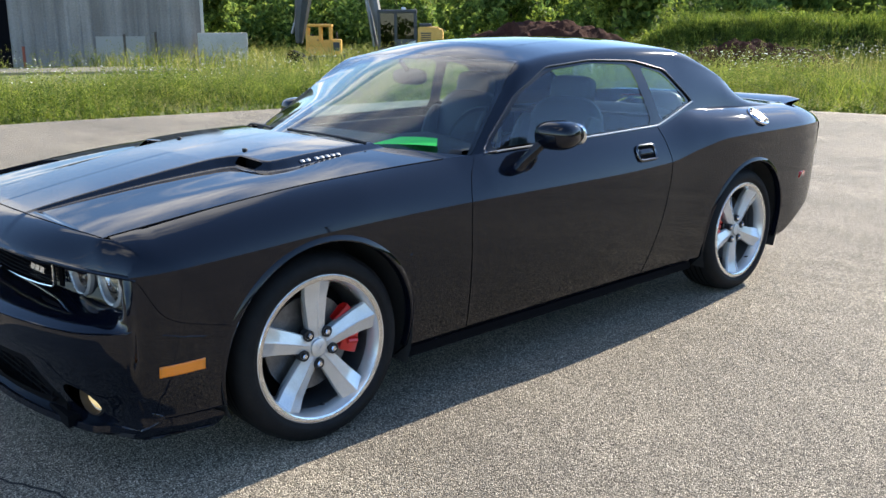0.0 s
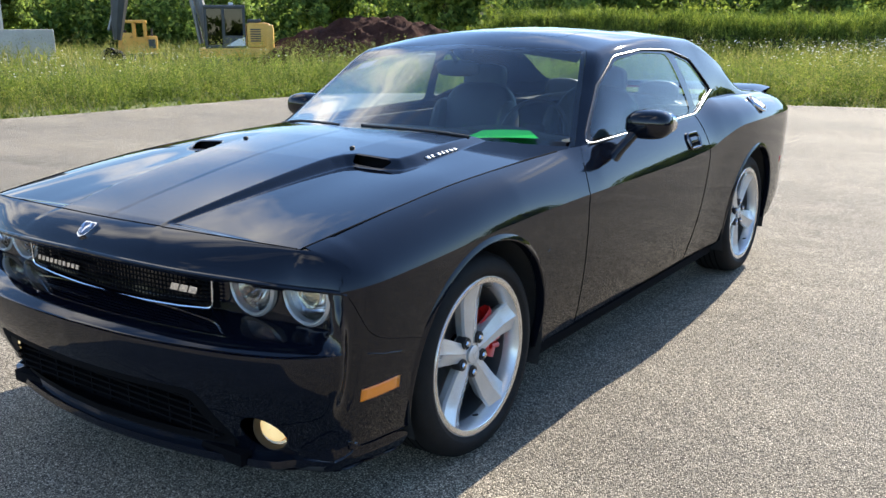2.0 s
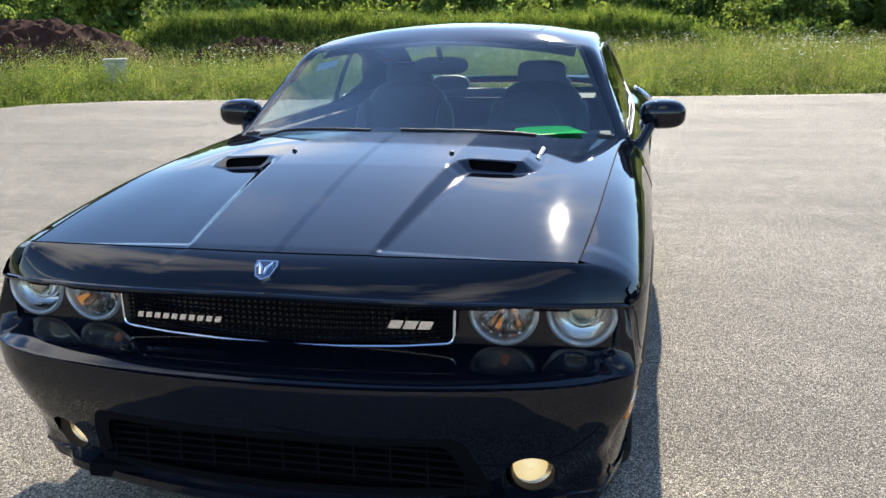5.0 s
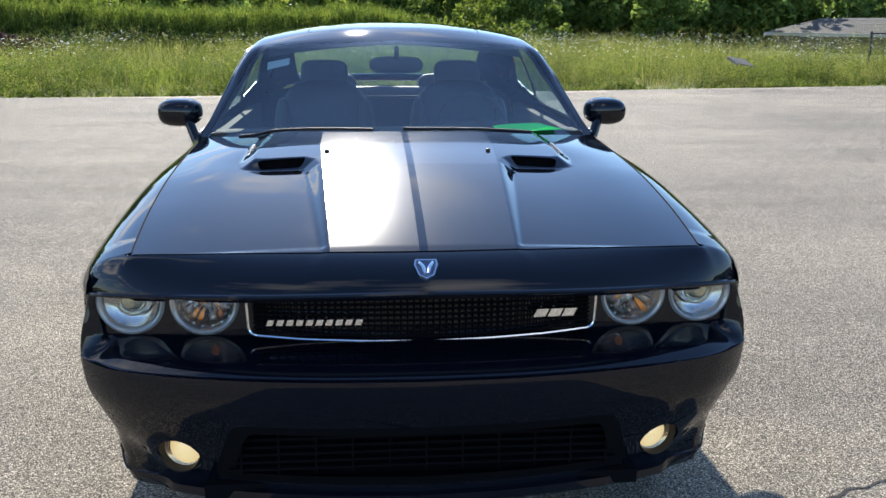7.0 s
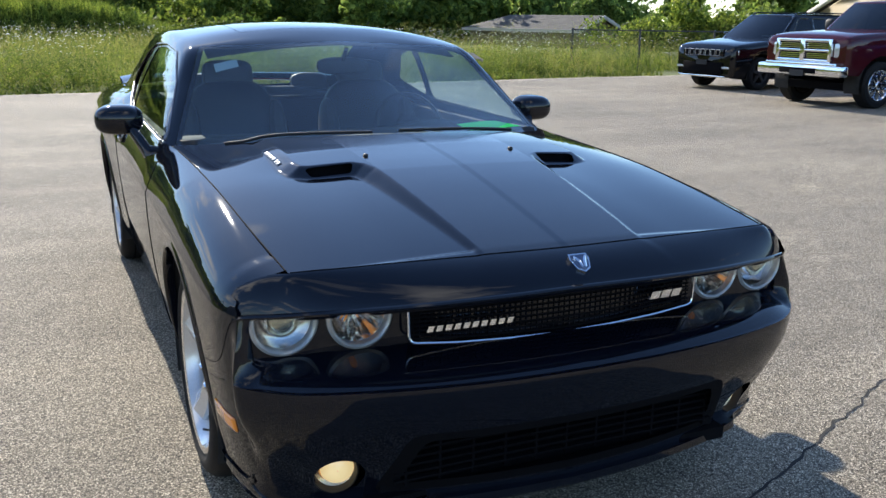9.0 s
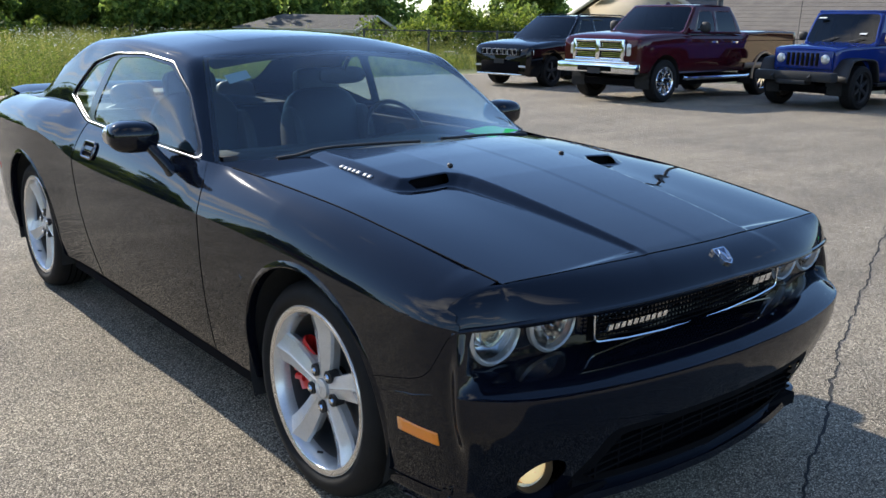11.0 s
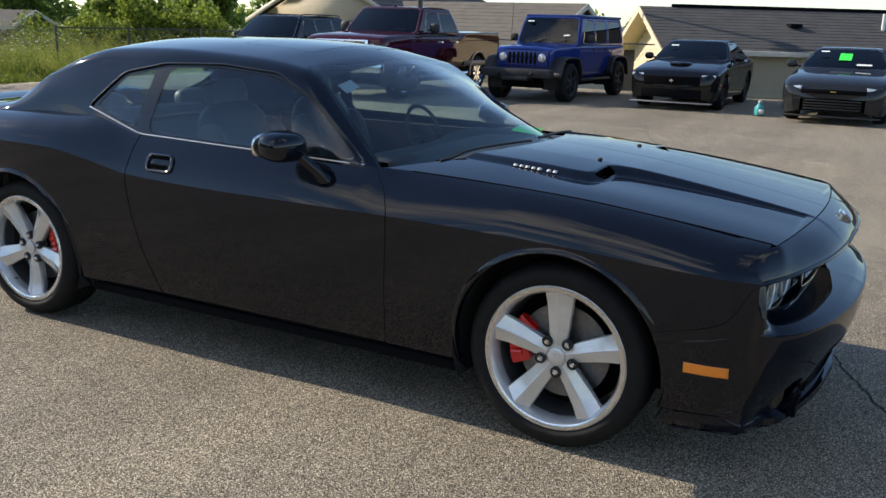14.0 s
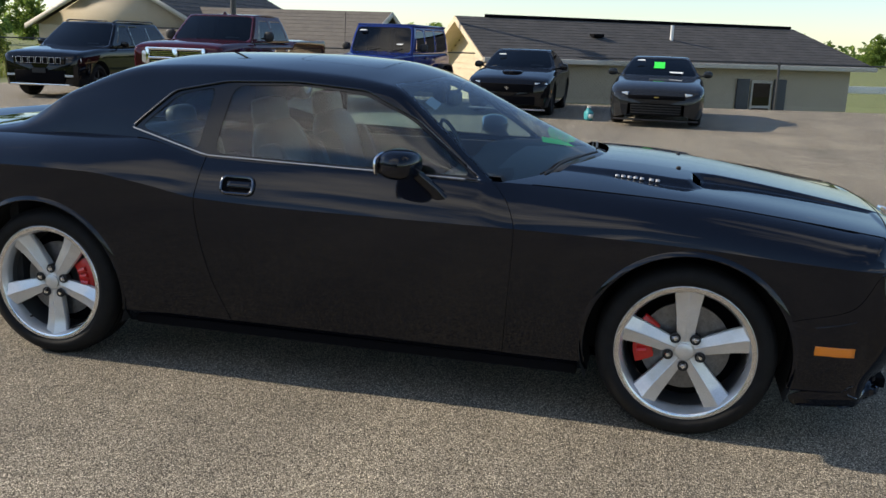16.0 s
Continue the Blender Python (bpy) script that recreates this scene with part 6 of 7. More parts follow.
def build_grey_coupe():
    car = thing("parked_coupe", "dark grey sports coupe with a green sheet in its windscreen", "car", "parked row of vehicles")
    wb = 2.85
    sh = body_shell([(-.93, .70, .62, .12, .22), (-.80, .86, .73, .12, .18), (-.4, .945, .84, .14, .2), (.3, .95, .92, .15, .22), (.9, .94, .98, .15, .22), (2.2, .95, 1.0, .16, .22), (2.9, .965, 1.02, .18, .24), (3.6, .90, 1.02, .16, .3), (3.9, .78, .95, .14, .4)])
    part("body", both(cut_arches(sh, (0, wb), .39, .35)), GREYPAINT, car)
    cabin(car, GREYPAINT, .62, .97, 1.35, 1.36, 2.2, 3.25, 1.02, .84, .60, [[(1.02, 1.0), (2.05, 1.0), (2.02, 1.29), (1.42, 1.29)]], DARKGLASS)
    part("hood_insert", moved(box(-.20, .20, -.16, .18, 0, .02, .01), pose(0, .05, .90, 5, 0, 0)), PLASTIC, car, "black hood vent")
    part("upper_grille", box(-.56, .56, -.945, -.90, .555, .635, .015), MATTE, car)
    part("grille_badge", box(-.05, .05, -.955, -.945, .59, .61), shader("gold_badge", (0.6, 0.45, 0.15), .3, 1.0), car, "small gold badge bar")
    for s in (1, -1):
        part("headlamp", moved(box(-.16, .16, -.04, .10, -.045, .045, .02), pose(s * .70, -.82, .635, 0, s * 6, s * 24)), HEADLAMP, car)
        part("fog_lamp", moved(ball((0, 0, 0), (.06, .03, .04), 12, 8), pose(s * .66, -.85, .33)), HEADLAMP, car)
        part("side_marker", box(min(s * .93, s * .94), max(s * .93, s * .94), -.52, -.42, .52, .56), AMBER, car)
    for k in range(4):
        part("intake_slat", box(-.50, .50, -.955, -.92, .27 + .05 * k, .295 + .05 * k, .006), PLASTIC, car)
    part("intake", box(-.56, .56, -.93, -.90, .24, .47), MATTE, car)
    part("chin_spoiler", box(-.84, .84, -.97, -.80, .13, .155, .01), PLASTIC, car)
    mirrors(car, 1.02, .98, 1.03, GREYPAINT)
    sheet_in_screen(car, -.02, .93, 1.10, .23, .26, GREENPAPER, 30, "green_sheet", "bright green sheet behind the windscreen")
    sheet_in_screen(car, .35, .75, 1.01, .28, .06, WHITEPAPER)
    sheet_in_screen(car, -.42, 1.12, 1.25, .16, .05, WHITEPAPER)
    wells(car, (0, wb), .41, .35, .93)
    on_wheels(car, road_wheel(.345, .125, 10, True), .79, (0, wb), .345)
    return car


def build_black_coupe():
    car = thing("parked_coupe", "glossy black muscle coupe parked in the row", "car", "parked row of vehicles")
    wb = 2.72
    sh = body_shell([(-.92, .74, .68, .12, .24), (-.82, .86, .78, .12, .2), (-.4, .92, .88, .14, .22), (.3, .935, .97, .16, .22), (.8, .93, 1.0, .16, .22), (2.2, .93, 1.0, .16, .22), (2.9, .94, 1.03, .18, .24), (3.5, .90, 1.03, .16, .3), (3.78, .80, .98, .14, .4)])
    part("body", both(cut_arches(sh, (0, wb), .40, .36)), BLACKPAINT, car)
    cabin(car, BLACKPAINT, .60, 1.0, 1.30, 1.40, 2.15, 3.0, 1.03, .83, .62, [[(1.0, 1.04), (1.95, 1.04), (1.92, 1.33), (1.38, 1.33)], [(2.05, 1.05), (2.45, 1.06), (2.1, 1.31)]], DARKGLASS)
    part("hood_scoop", moved(ball((0, 0, 0), (.24, .36, .05), 16, 10, 3), pose(0, -.05, .93)), BLACKPAINT, car)
    part("upper_grille", box(-.58, .58, -.94, -.88, .52, .70, .02), MATTE, car)
    part("grille_badge", join(box(-.045, .045, -.955, -.94, .60, .615), box(-.008, .008, -.955, -.94, .57, .645)), CHROME, car, "small bright badge bars")
    for s in (1, -1):
        part("headlamp", moved(box(-.14, .14, -.04, .10, -.06, .06, .02), pose(s * .72, -.82, .68, 0, 0, s * 18)), HEADLAMP, car)
        part("side_marker", box(min(s * .90, s * .925), max(s * .90, s * .925), -.52, -.42, .52, .56), AMBER, car)
    part("intake", box(-.62, .62, -.935, -.90, .26, .44, .015), MATTE, car)
    part("chin_spoiler", box(-.84, .84, -.98, -.80, .15, .175, .01), shader("grey_splitter", (0.25, 0.25, 0.26), .4), car)
    mirrors(car, 1.0, .95, 1.05, BLACKPAINT)
    sheet_in_screen(car, .40, .80, 1.02, .30, .07, WHITEPAPER)
    sheet_in_screen(car, -.45, 1.05, 1.25, .16, .05, WHITEPAPER)
    wells(car, (0, wb), .42, .36, .91)
    on_wheels(car, road_wheel(.35, .125, 5, True), .775, (0, wb), .35)
    return car


def build_pickup():
    car = thing("pickup_truck", "dark red four-door pickup truck with chrome grille and tan lower stripe", "truck", "parked row of vehicles")
    wb, zc = 3.8, .42
    sh = body_shell([(-.86, .90, 1.20, .10, .62), (-.80, .96, 1.27, .12, .60), (-.3, .99, 1.34, .14, .58), (.6, 1.0, 1.38, .14, .56), (.85, 1.0, 1.34, .10, .56), (2.85, 1.0, 1.34, .10, .56), (2.9, 1.0, 1.40, .06, .56), (5.0, 1.0, 1.42, .06, .58), (5.15, .97, 1.40, .06, .62)])
    part("body", both(cut_arches(sh, (0, wb), .50, zc + .02)), MAROON, car)
    cabin(car, MAROON, .55, 1.36, 1.15, 1.92, 2.55, 2.85, 1.36, .93, .76, [[(1.05, 1.40), (1.78, 1.40), (1.76, 1.80), (1.30, 1.80)], [(1.88, 1.40), (2.62, 1.40), (2.50, 1.80), (1.88, 1.80)]], DARKGLASS)
    # chrome grille with a cross bar
    part("grille_surround", join(box(-.60, .60, -.93, -.86, 1.16, 1.22, .02), box(-.60, .60, -.93, -.86, .80, .86, .02), box(-.64, -.56, -.93, -.86, .80, 1.22, .02), box(.56, .64, -.93, -.86, .80, 1.22, .02), box(-.05, .05, -.945, -.86, .82, 1.20, .015), box(-.58, .58, -.94, -.86, .99, 1.035, .012)), CHROME, car, "chrome grille surround with a cross bar")
    for x in (-.31, .31):
        for k in range(3):
            for z0 in (.88, 1.055):
                part("grille_bar", box(x - .24, x + .24, -.90, -.88, z0 + .034 * k, z0 + .016 + .034 * k), CHROME, car)
    part("grille_backing", box(-.58, .58, -.878, -.865, .83, 1.19), MATTE, car)
    for s in (1, -1):
        part("headlamp", moved(box(-.15, .15, -.05, .12, -.13, .12, .03), pose(s * .79, -.80, 1.03, 0, 0, s * 14)), HEADLAMP, car)
        part("fog_lamp", box(min(s * .62, s * .80), max(s * .62, s * .80), -1.0, -.97, .62, .70, .01), HEADLAMP, car)
        part("running_board", tube([(s * 1.0, .60, .48), (s * 1.03, .7, .46), (s * 1.03, 3.0, .46), (s * 1.0, 3.1, .48)], .04, 8), CHROME, car)
        part("arch_flare", tube([(s * 1.0, wb + .51 * math.cos(a), zc + .02 + .51 * math.sin(a)) for a in np.linspace(-.1, math.pi + .1, 24)], .028, 6), TANPAINT, car)
        part("lower_stripe", grid([[(s * 1.004, y, z) for y in np.linspace(2.95, 5.0, 6)] for z in (.62, .74)]), TANPAINT, car, thick=.003)
        for y in (1.55, 2.35):
            part("door_handle", box(min(s * 1.0, s * 1.03), max(s * 1.0, s * 1.03), y, y + .2, 1.16, 1.2, .008), CHROME, car)
    part("front_bumper", join(box(-.98, .98, -1.02, -.82, .56, .76, .05), box(-.80, .80, -1.0, -.84, .74, .80, .02)), CHROME, car, "wide chrome front bumper")
    part("bumper_slot", box(-.42, .42, -1.03, -1.0, .60, .70, .01), MATTE, car)
    part("number_plate", box(-.16, .16, -1.04, -1.03, .55, .66), PLASTIC, car)
    mirrors(car, 1.15, 1.05, 1.48, PLASTIC, (.11, .06, .11))
    sheet_in_screen(car, .45, .75, 1.40, .30, .06, WHITEPAPER)
    part("bed_floor", box(-.9, .9, 2.95, 5.05, .9, .95), PLASTIC, car)
    part("antenna_fin", moved(ball((0, 0, 0), (.03, .08, .035), 8, 6), pose(0, 1.35, 1.95)), MAROON, car)
    wells(car, (0, wb), .52, zc, .98)
    on_wheels(car, road_wheel(.42, .14, 8, False, True), .86, (0, wb), .42)
    return car


def build_offroader():
    car = thing("off_road_vehicle", "deep blue four-door off-road vehicle with black fenders", "car", "parked row of vehicles")
    wb, zc = 3.0, .41
    sh = body_shell([(-.55, .62, 1.10, .06, .60), (-.50, .66, 1.14, .06, .55), (.35, .74, 1.20, .07, .50), (.62, .78, 1.22, .07, .50), (.7, .79, 1.20, .06, .50), (3.4, .79, 1.20, .06, .50), (3.62, .78, 1.20, .06, .55)])
    part("body", both(cut_arches(sh, (0, wb), .47, zc + .03)), BLUEPAINT, car)
    cabin(car, BLUEPAINT, .62, 1.20, .92, 1.82, 3.45, 3.62, 1.20, .76, .68, [[(.98, 1.24), (1.62, 1.24), (1.60, 1.72), (1.10, 1.72)], [(1.74, 1.24), (2.42, 1.24), (2.42, 1.72), (1.74, 1.72)], [(2.56, 1.24), (3.42, 1.24), (3.36, 1.72), (2.56, 1.72)]], DARKGLASS, .03)
    part("hard_top", box(-.70, .70, 1.0, 3.50, 1.80, 1.86, .03), BLUEPAINT, car)
    part("grille_panel", box(-.60, .60, -.60, -.54, .74, 1.08, .03), BLUEPAINT, car)
    for k in range(7):
        x = -.30 + .10 * k
        part("grille_slot", box(x - .032, x + .032, -.612, -.60, .80, 1.04, .01), MATTE, car)
    for s in (1, -1):
        part("headlamp", moved(lathe([(-.03, .001), (-.025, .06), (0, .09), (.03, .09)], 20, 1), pose(s * .46, -.60, .93)), HEADLAMP, car)
        part("fog_lamp", moved(lathe([(-.02, .001), (-.015, .04), (.02, .05)], 16, 1), pose(s * .62, -.90, .60)), HEADLAMP, car)
        for y in (0, wb):
            pts = [(-.62, .55), (-.48, .86), (-.30, .96), (.30, .96), (.50, .84), (.62, .52)]
            P = spline(pts, 18)
            part("fender_flare", grid([[(s * x, y + q[0], q[1] + (0 if x < .9 else -.02)) for q in P] for x in (.62, .90, .935)]), PLASTIC, car, "black flared fender", thick=.03)
        part("hinge_step", box(min(s * .80, s * .90), max(s * .80, s * .90), .62, 2.45, .42, .48, .02), PLASTIC, car)
        part("tow_hook", tube([(s * .38, -.92, .56), (s * .38, -1.0, .60), (s * .38, -.92, .64)], .02, 6), PLASTIC, car)
        for y in (1.50, 2.30):
            part("door_handle", box(min(s * .79, s * .83), max(s * .79, s * .83), y, y + .14, 1.08, 1.12, .008), PLASTIC, car)
    part("front_bumper", join(box(-.80, .80, -.92, -.66, .52, .70, .04), box(-.30, .30, -.95, -.70, .46, .54, .02)), PLASTIC, car)
    part("skid_plate", moved(box(-.34, .34, 0, .02, -.2, .0), pose(0, -.72, .50, 30, 0, 0)), MATTE, car)
    for x in (-.32, .22):
        part("wiper", tube([(x, .585, 1.25), (x + .30, .64, 1.33)], .010, 5), PLASTIC, car)
    part("antenna", tube([(-.80, .45, 1.20), (-.80, .50, 2.1)], .006, 5), PLASTIC, car)
    mirrors(car, .95, .92, 1.34, PLASTIC, (.10, .05, .09))
    sheet_in_screen(car, .45, .72, 1.36, .14, .12, WHITEPAPER, 25)
    sheet_in_screen(car, -.48, .82, 1.66, .16, .05, WHITEPAPER, 25)
    wells(car, (0, wb), .50, zc, .80)
    on_wheels(car, road_wheel(.41, .13, 6, True), .80, (0, wb), .41)
    return car


def build_suv():
    car = thing("sport_utility_vehicle", "black sport utility vehicle with slotted grille in the row", "car", "parked row of vehicles")
    wb, zc = 2.92, .38
    sh = body_shell([(-.90, .80, .88, .12, .30), (-.80, .91, 1.0, .12, .26), (-.3, .96, 1.08, .14, .26), (.5, .97, 1.14, .14, .26), (.9, .97, 1.14, .14, .26), (2.9, .97, 1.16, .14, .26), (3.7, .95, 1.16, .14, .3), (3.9, .90, 1.10, .14, .36)])
    part("body", both(cut_arches(sh, (0, wb), .44, zc + .02)), BLACKPAINT, car)
    cabin(car, BLACKPAINT, .50, 1.14, 1.25, 1.72, 3.45, 3.85, 1.16, .90, .68, [[(1.0, 1.18), (1.75, 1.19), (1.75, 1.62), (1.36, 1.62)], [(1.86, 1.19), (2.66, 1.20), (2.66, 1.62), (1.86, 1.62)], [(2.78, 1.20), (3.55, 1.24), (3.38, 1.58), (2.78, 1.62)]], DARKGLASS)
    part("grille_panel", box(-.62, .62, -.94, -.86, .76, .92, .02), BLACKPAINT, car)
    for k in range(7):
        x = -.48 + .16 * k
        part("grille_slot", box(x - .058, x + .058, -.955, -.93, .775, .905, .02), MATTE, car)
        part("slot_ring", tube([(x - .058, -.956, .775), (x + .058, -.956, .775), (x + .058, -.956, .905), (x - .058, -.956, .905)], .006, 5, True), SILVER, car)
    for s in (1, -1):
        part("headlamp", moved(box(-.16, .16, -.04, .12, -.06, .05, .02), pose(s * .77, -.80, .85, 0, 0, s * 24)), HEADLAMP, car)
        part("fog_lamp", box(min(s * .58, s * .80), max(s * .58, s * .80), -.93, -.90, .48, .53, .01), HEADLAMP, car)
        part("roof_rail", tube([(s * .62, 1.35, 1.73), (s * .63, 1.5, 1.765), (s * .63, 3.3, 1.765), (s * .62, 3.45, 1.73)], .018, 6), BLACKPAINT, car)
    part("lower_trim", box(-.72, .72, -.965, -.90, .28, .325, .015), CHROME, car, "bright lower bumper strip")
    part("intake", box(-.60, .60, -.945, -.90, .36, .62, .02), MATTE, car)
    part("number_plate", box(-.16, .16, -.965, -.95, .56, .67), PLASTIC, car)
    mirrors(car, 1.08, .98, 1.22, BLACKPAINT)
    sheet_in_screen(car, .42, .72, 1.17, .30, .06, WHITEPAPER)
    wells(car, (0, wb), .46, zc, .95)
    on_wheels(car, road_wheel(.38, .13, 5, True), .80, (0, wb), .38)
    return car


def park(car, x, y, turn, size):
    """Stand a vehicle with its front axle middle at (x, y), nose towards -x and turned by some degrees."""
    car.matrix_basis = pose(x, y, float(lot_z(x, y)) + .002, 0, 0, -90 + turn) @ Matrix.Scale(size, 4)


park(build_grey_coupe(), 14.15, .42, 0, .95)
park(build_black_coupe(), 14.95, 3.48, .8, .96)
park(build_offroader(), 14.40, 6.57, -2, .98)
park(build_pickup(), 12.30, 9.56, 2.2, .98)
park(build_suv(), 13.3, 13.5, 6, .96)


# ---- buildings, machines and site furniture ----
def siding_material(name, c1, c2, pitch=.18, vertical=False):
    m = mottled(name, c1, c2, 1.2, .75, .1, .004, 30)
    return m


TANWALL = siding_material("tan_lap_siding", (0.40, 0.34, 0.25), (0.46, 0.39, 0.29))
# paler copy of the tan siding, with the gable's sunlight put into it
SUNLITTAN = mottled("sunlit_tan_boards", (0.62, 0.50, 0.34), (0.68, 0.56, 0.40), 3, .7, .1, .003, 40)
SHINGLE = mottled("dark_asphalt_shingles", (0.035, 0.034, 0.034), (0.065, 0.062, 0.06), 2.5, .9, .4, .01, 35)
BROWNROOF = mottled("brown_weathered_shingles", (0.10, 0.085, 0.07), (0.15, 0.13, 0.105), 2.0, .9, .4, .01, 30)
GREYROOF = mottled("grey_weathered_roof", (0.05, 0.047, 0.043), (0.075, 0.071, 0.064), 1.5, .85, .3, .01, 30)
TRIMPALE = mottled("pale_fascia_paint", (0.45, 0.42, 0.36), (0.5, 0.47, 0.41), 4, .6, .05, .002, 60)


def streaked(name, c1, c2, rough=.6):
    """Weathered cladding with dirt running down it."""
    m = mottled(name, c1, c2, .6, rough, .08, .004, 14)
    nt, b = nodes_of(m)
    co = nt.nodes.new("ShaderNodeTexCoord"); mp = nt.nodes.new("ShaderNodeMapping")
    mp.inputs["Scale"].default_value = (2.2, 2.2, .10)
    nt.links.new(co.outputs["Object"], mp.inputs["Vector"])
    n = nt.nodes.new("ShaderNodeTexNoise"); n.inputs["Scale"].default_value, n.inputs["Detail"].default_value = 1.0, 5
    nt.links.new(mp.outputs[0], n.inputs["Vector"])
    r = ramp_node(nt, n.outputs["Fac"], [(0.35, (0.62, 0.6, 0.58)), (0.65, (1.1, 1.08, 1.05))])
    src = b.inputs["Base Color"].links[0].from_socket
    nt.links.new(mix_node(nt, 1.0, src, r.outputs["Color"], "MULTIPLY"), b.inputs["Base Color"])
    return m


METALWALL = streaked("weathered_ribbed_cladding", (0.23, 0.212, 0.195), (0.30, 0.275, 0.25))
CONCRETE = mottled("pale_concrete", (0.38, 0.36, 0.32), (0.48, 0.46, 0.41), 1.2, .9, .4, .01, 30)
DIRT = mottled("dark_brown_soil", (0.032, 0.014, 0.010), (0.068, 0.031, 0.022), 1.8, 1.0, .8, .05, 12)
DIRT.node_tree.nodes["Principled BSDF"].inputs["Specular IOR Level"].default_value = 0.05
MACHINE_GREY = mottled("grey_machine_paint", (0.13, 0.125, 0.12), (0.19, 0.18, 0.17), 2, .5, .1, .002, 40)
MACHINE = mottled("yellow_machine_paint", (0.66, 0.33, 0.05), (0.72, 0.40, 0.08), 2, .5, .1, .002, 40)
DARKSTEEL = mottled("dark_steel", (0.03, 0.032, 0.035), (0.05, 0.05, 0.052), 4, .5, .15, .002, 60)
TEAL = mottled("teal_plastic", (0.03, 0.25, 0.28), (0.05, 0.33, 0.36), 6, .45, .3, .01, 30)
WHITEMETAL = mottled("white_enamel_metal", (0.62, 0.63, 0.62), (0.7, 0.71, 0.7), 3, .5, .1, .002, 50)


def lap_wall(x0, x1, z0, z1, y, pitch=.16, t=.018):
    """Overlapping boards on a wall that faces -y; each board a separate mesh piece."""
    out = []
    z = z0
    while z < z1 - .01:
        top = min(z + pitch, z1)
        out.append((np.array([(x0, y - t, z), (x1, y - t, z), (x1, y - .004, top), (x0, y - .004, top), (x0, y, z), (x1, y, z)], float), [(0, 1, 2, 3), (4, 5, 1, 0)]))
        z += pitch
    return out


def shingle_plane(p0, p1, q1, q0, courses, thick=.007):
    """Roof plane from eave p0-p1 up to ridge q0-q1, laid in overlapping courses."""
    p0, p1, q0, q1 = (np.array(v, float) for v in (p0, p1, q0, q1))
    n = np.cross(p1 - p0, q0 - p0); n /= np.linalg.norm(n)
    if n[2] < 0:
        n = -n
    V, F = [], []
    for i in range(courses):
        a, b = i / courses, (i + 1) / courses
        A, B = p0 + (q0 - p0) * a, p1 + (q1 - p1) * a
        C, D = p1 + (q1 - p1) * b, p0 + (q0 - p0) * b
        k = len(V)
        V += [A + n * thick, B + n * thick, C, D, A, B]
        F += [(k, k + 1, k + 2, k + 3), (k + 4, k + 5, k + 1, k)]
    return np.array(V), F


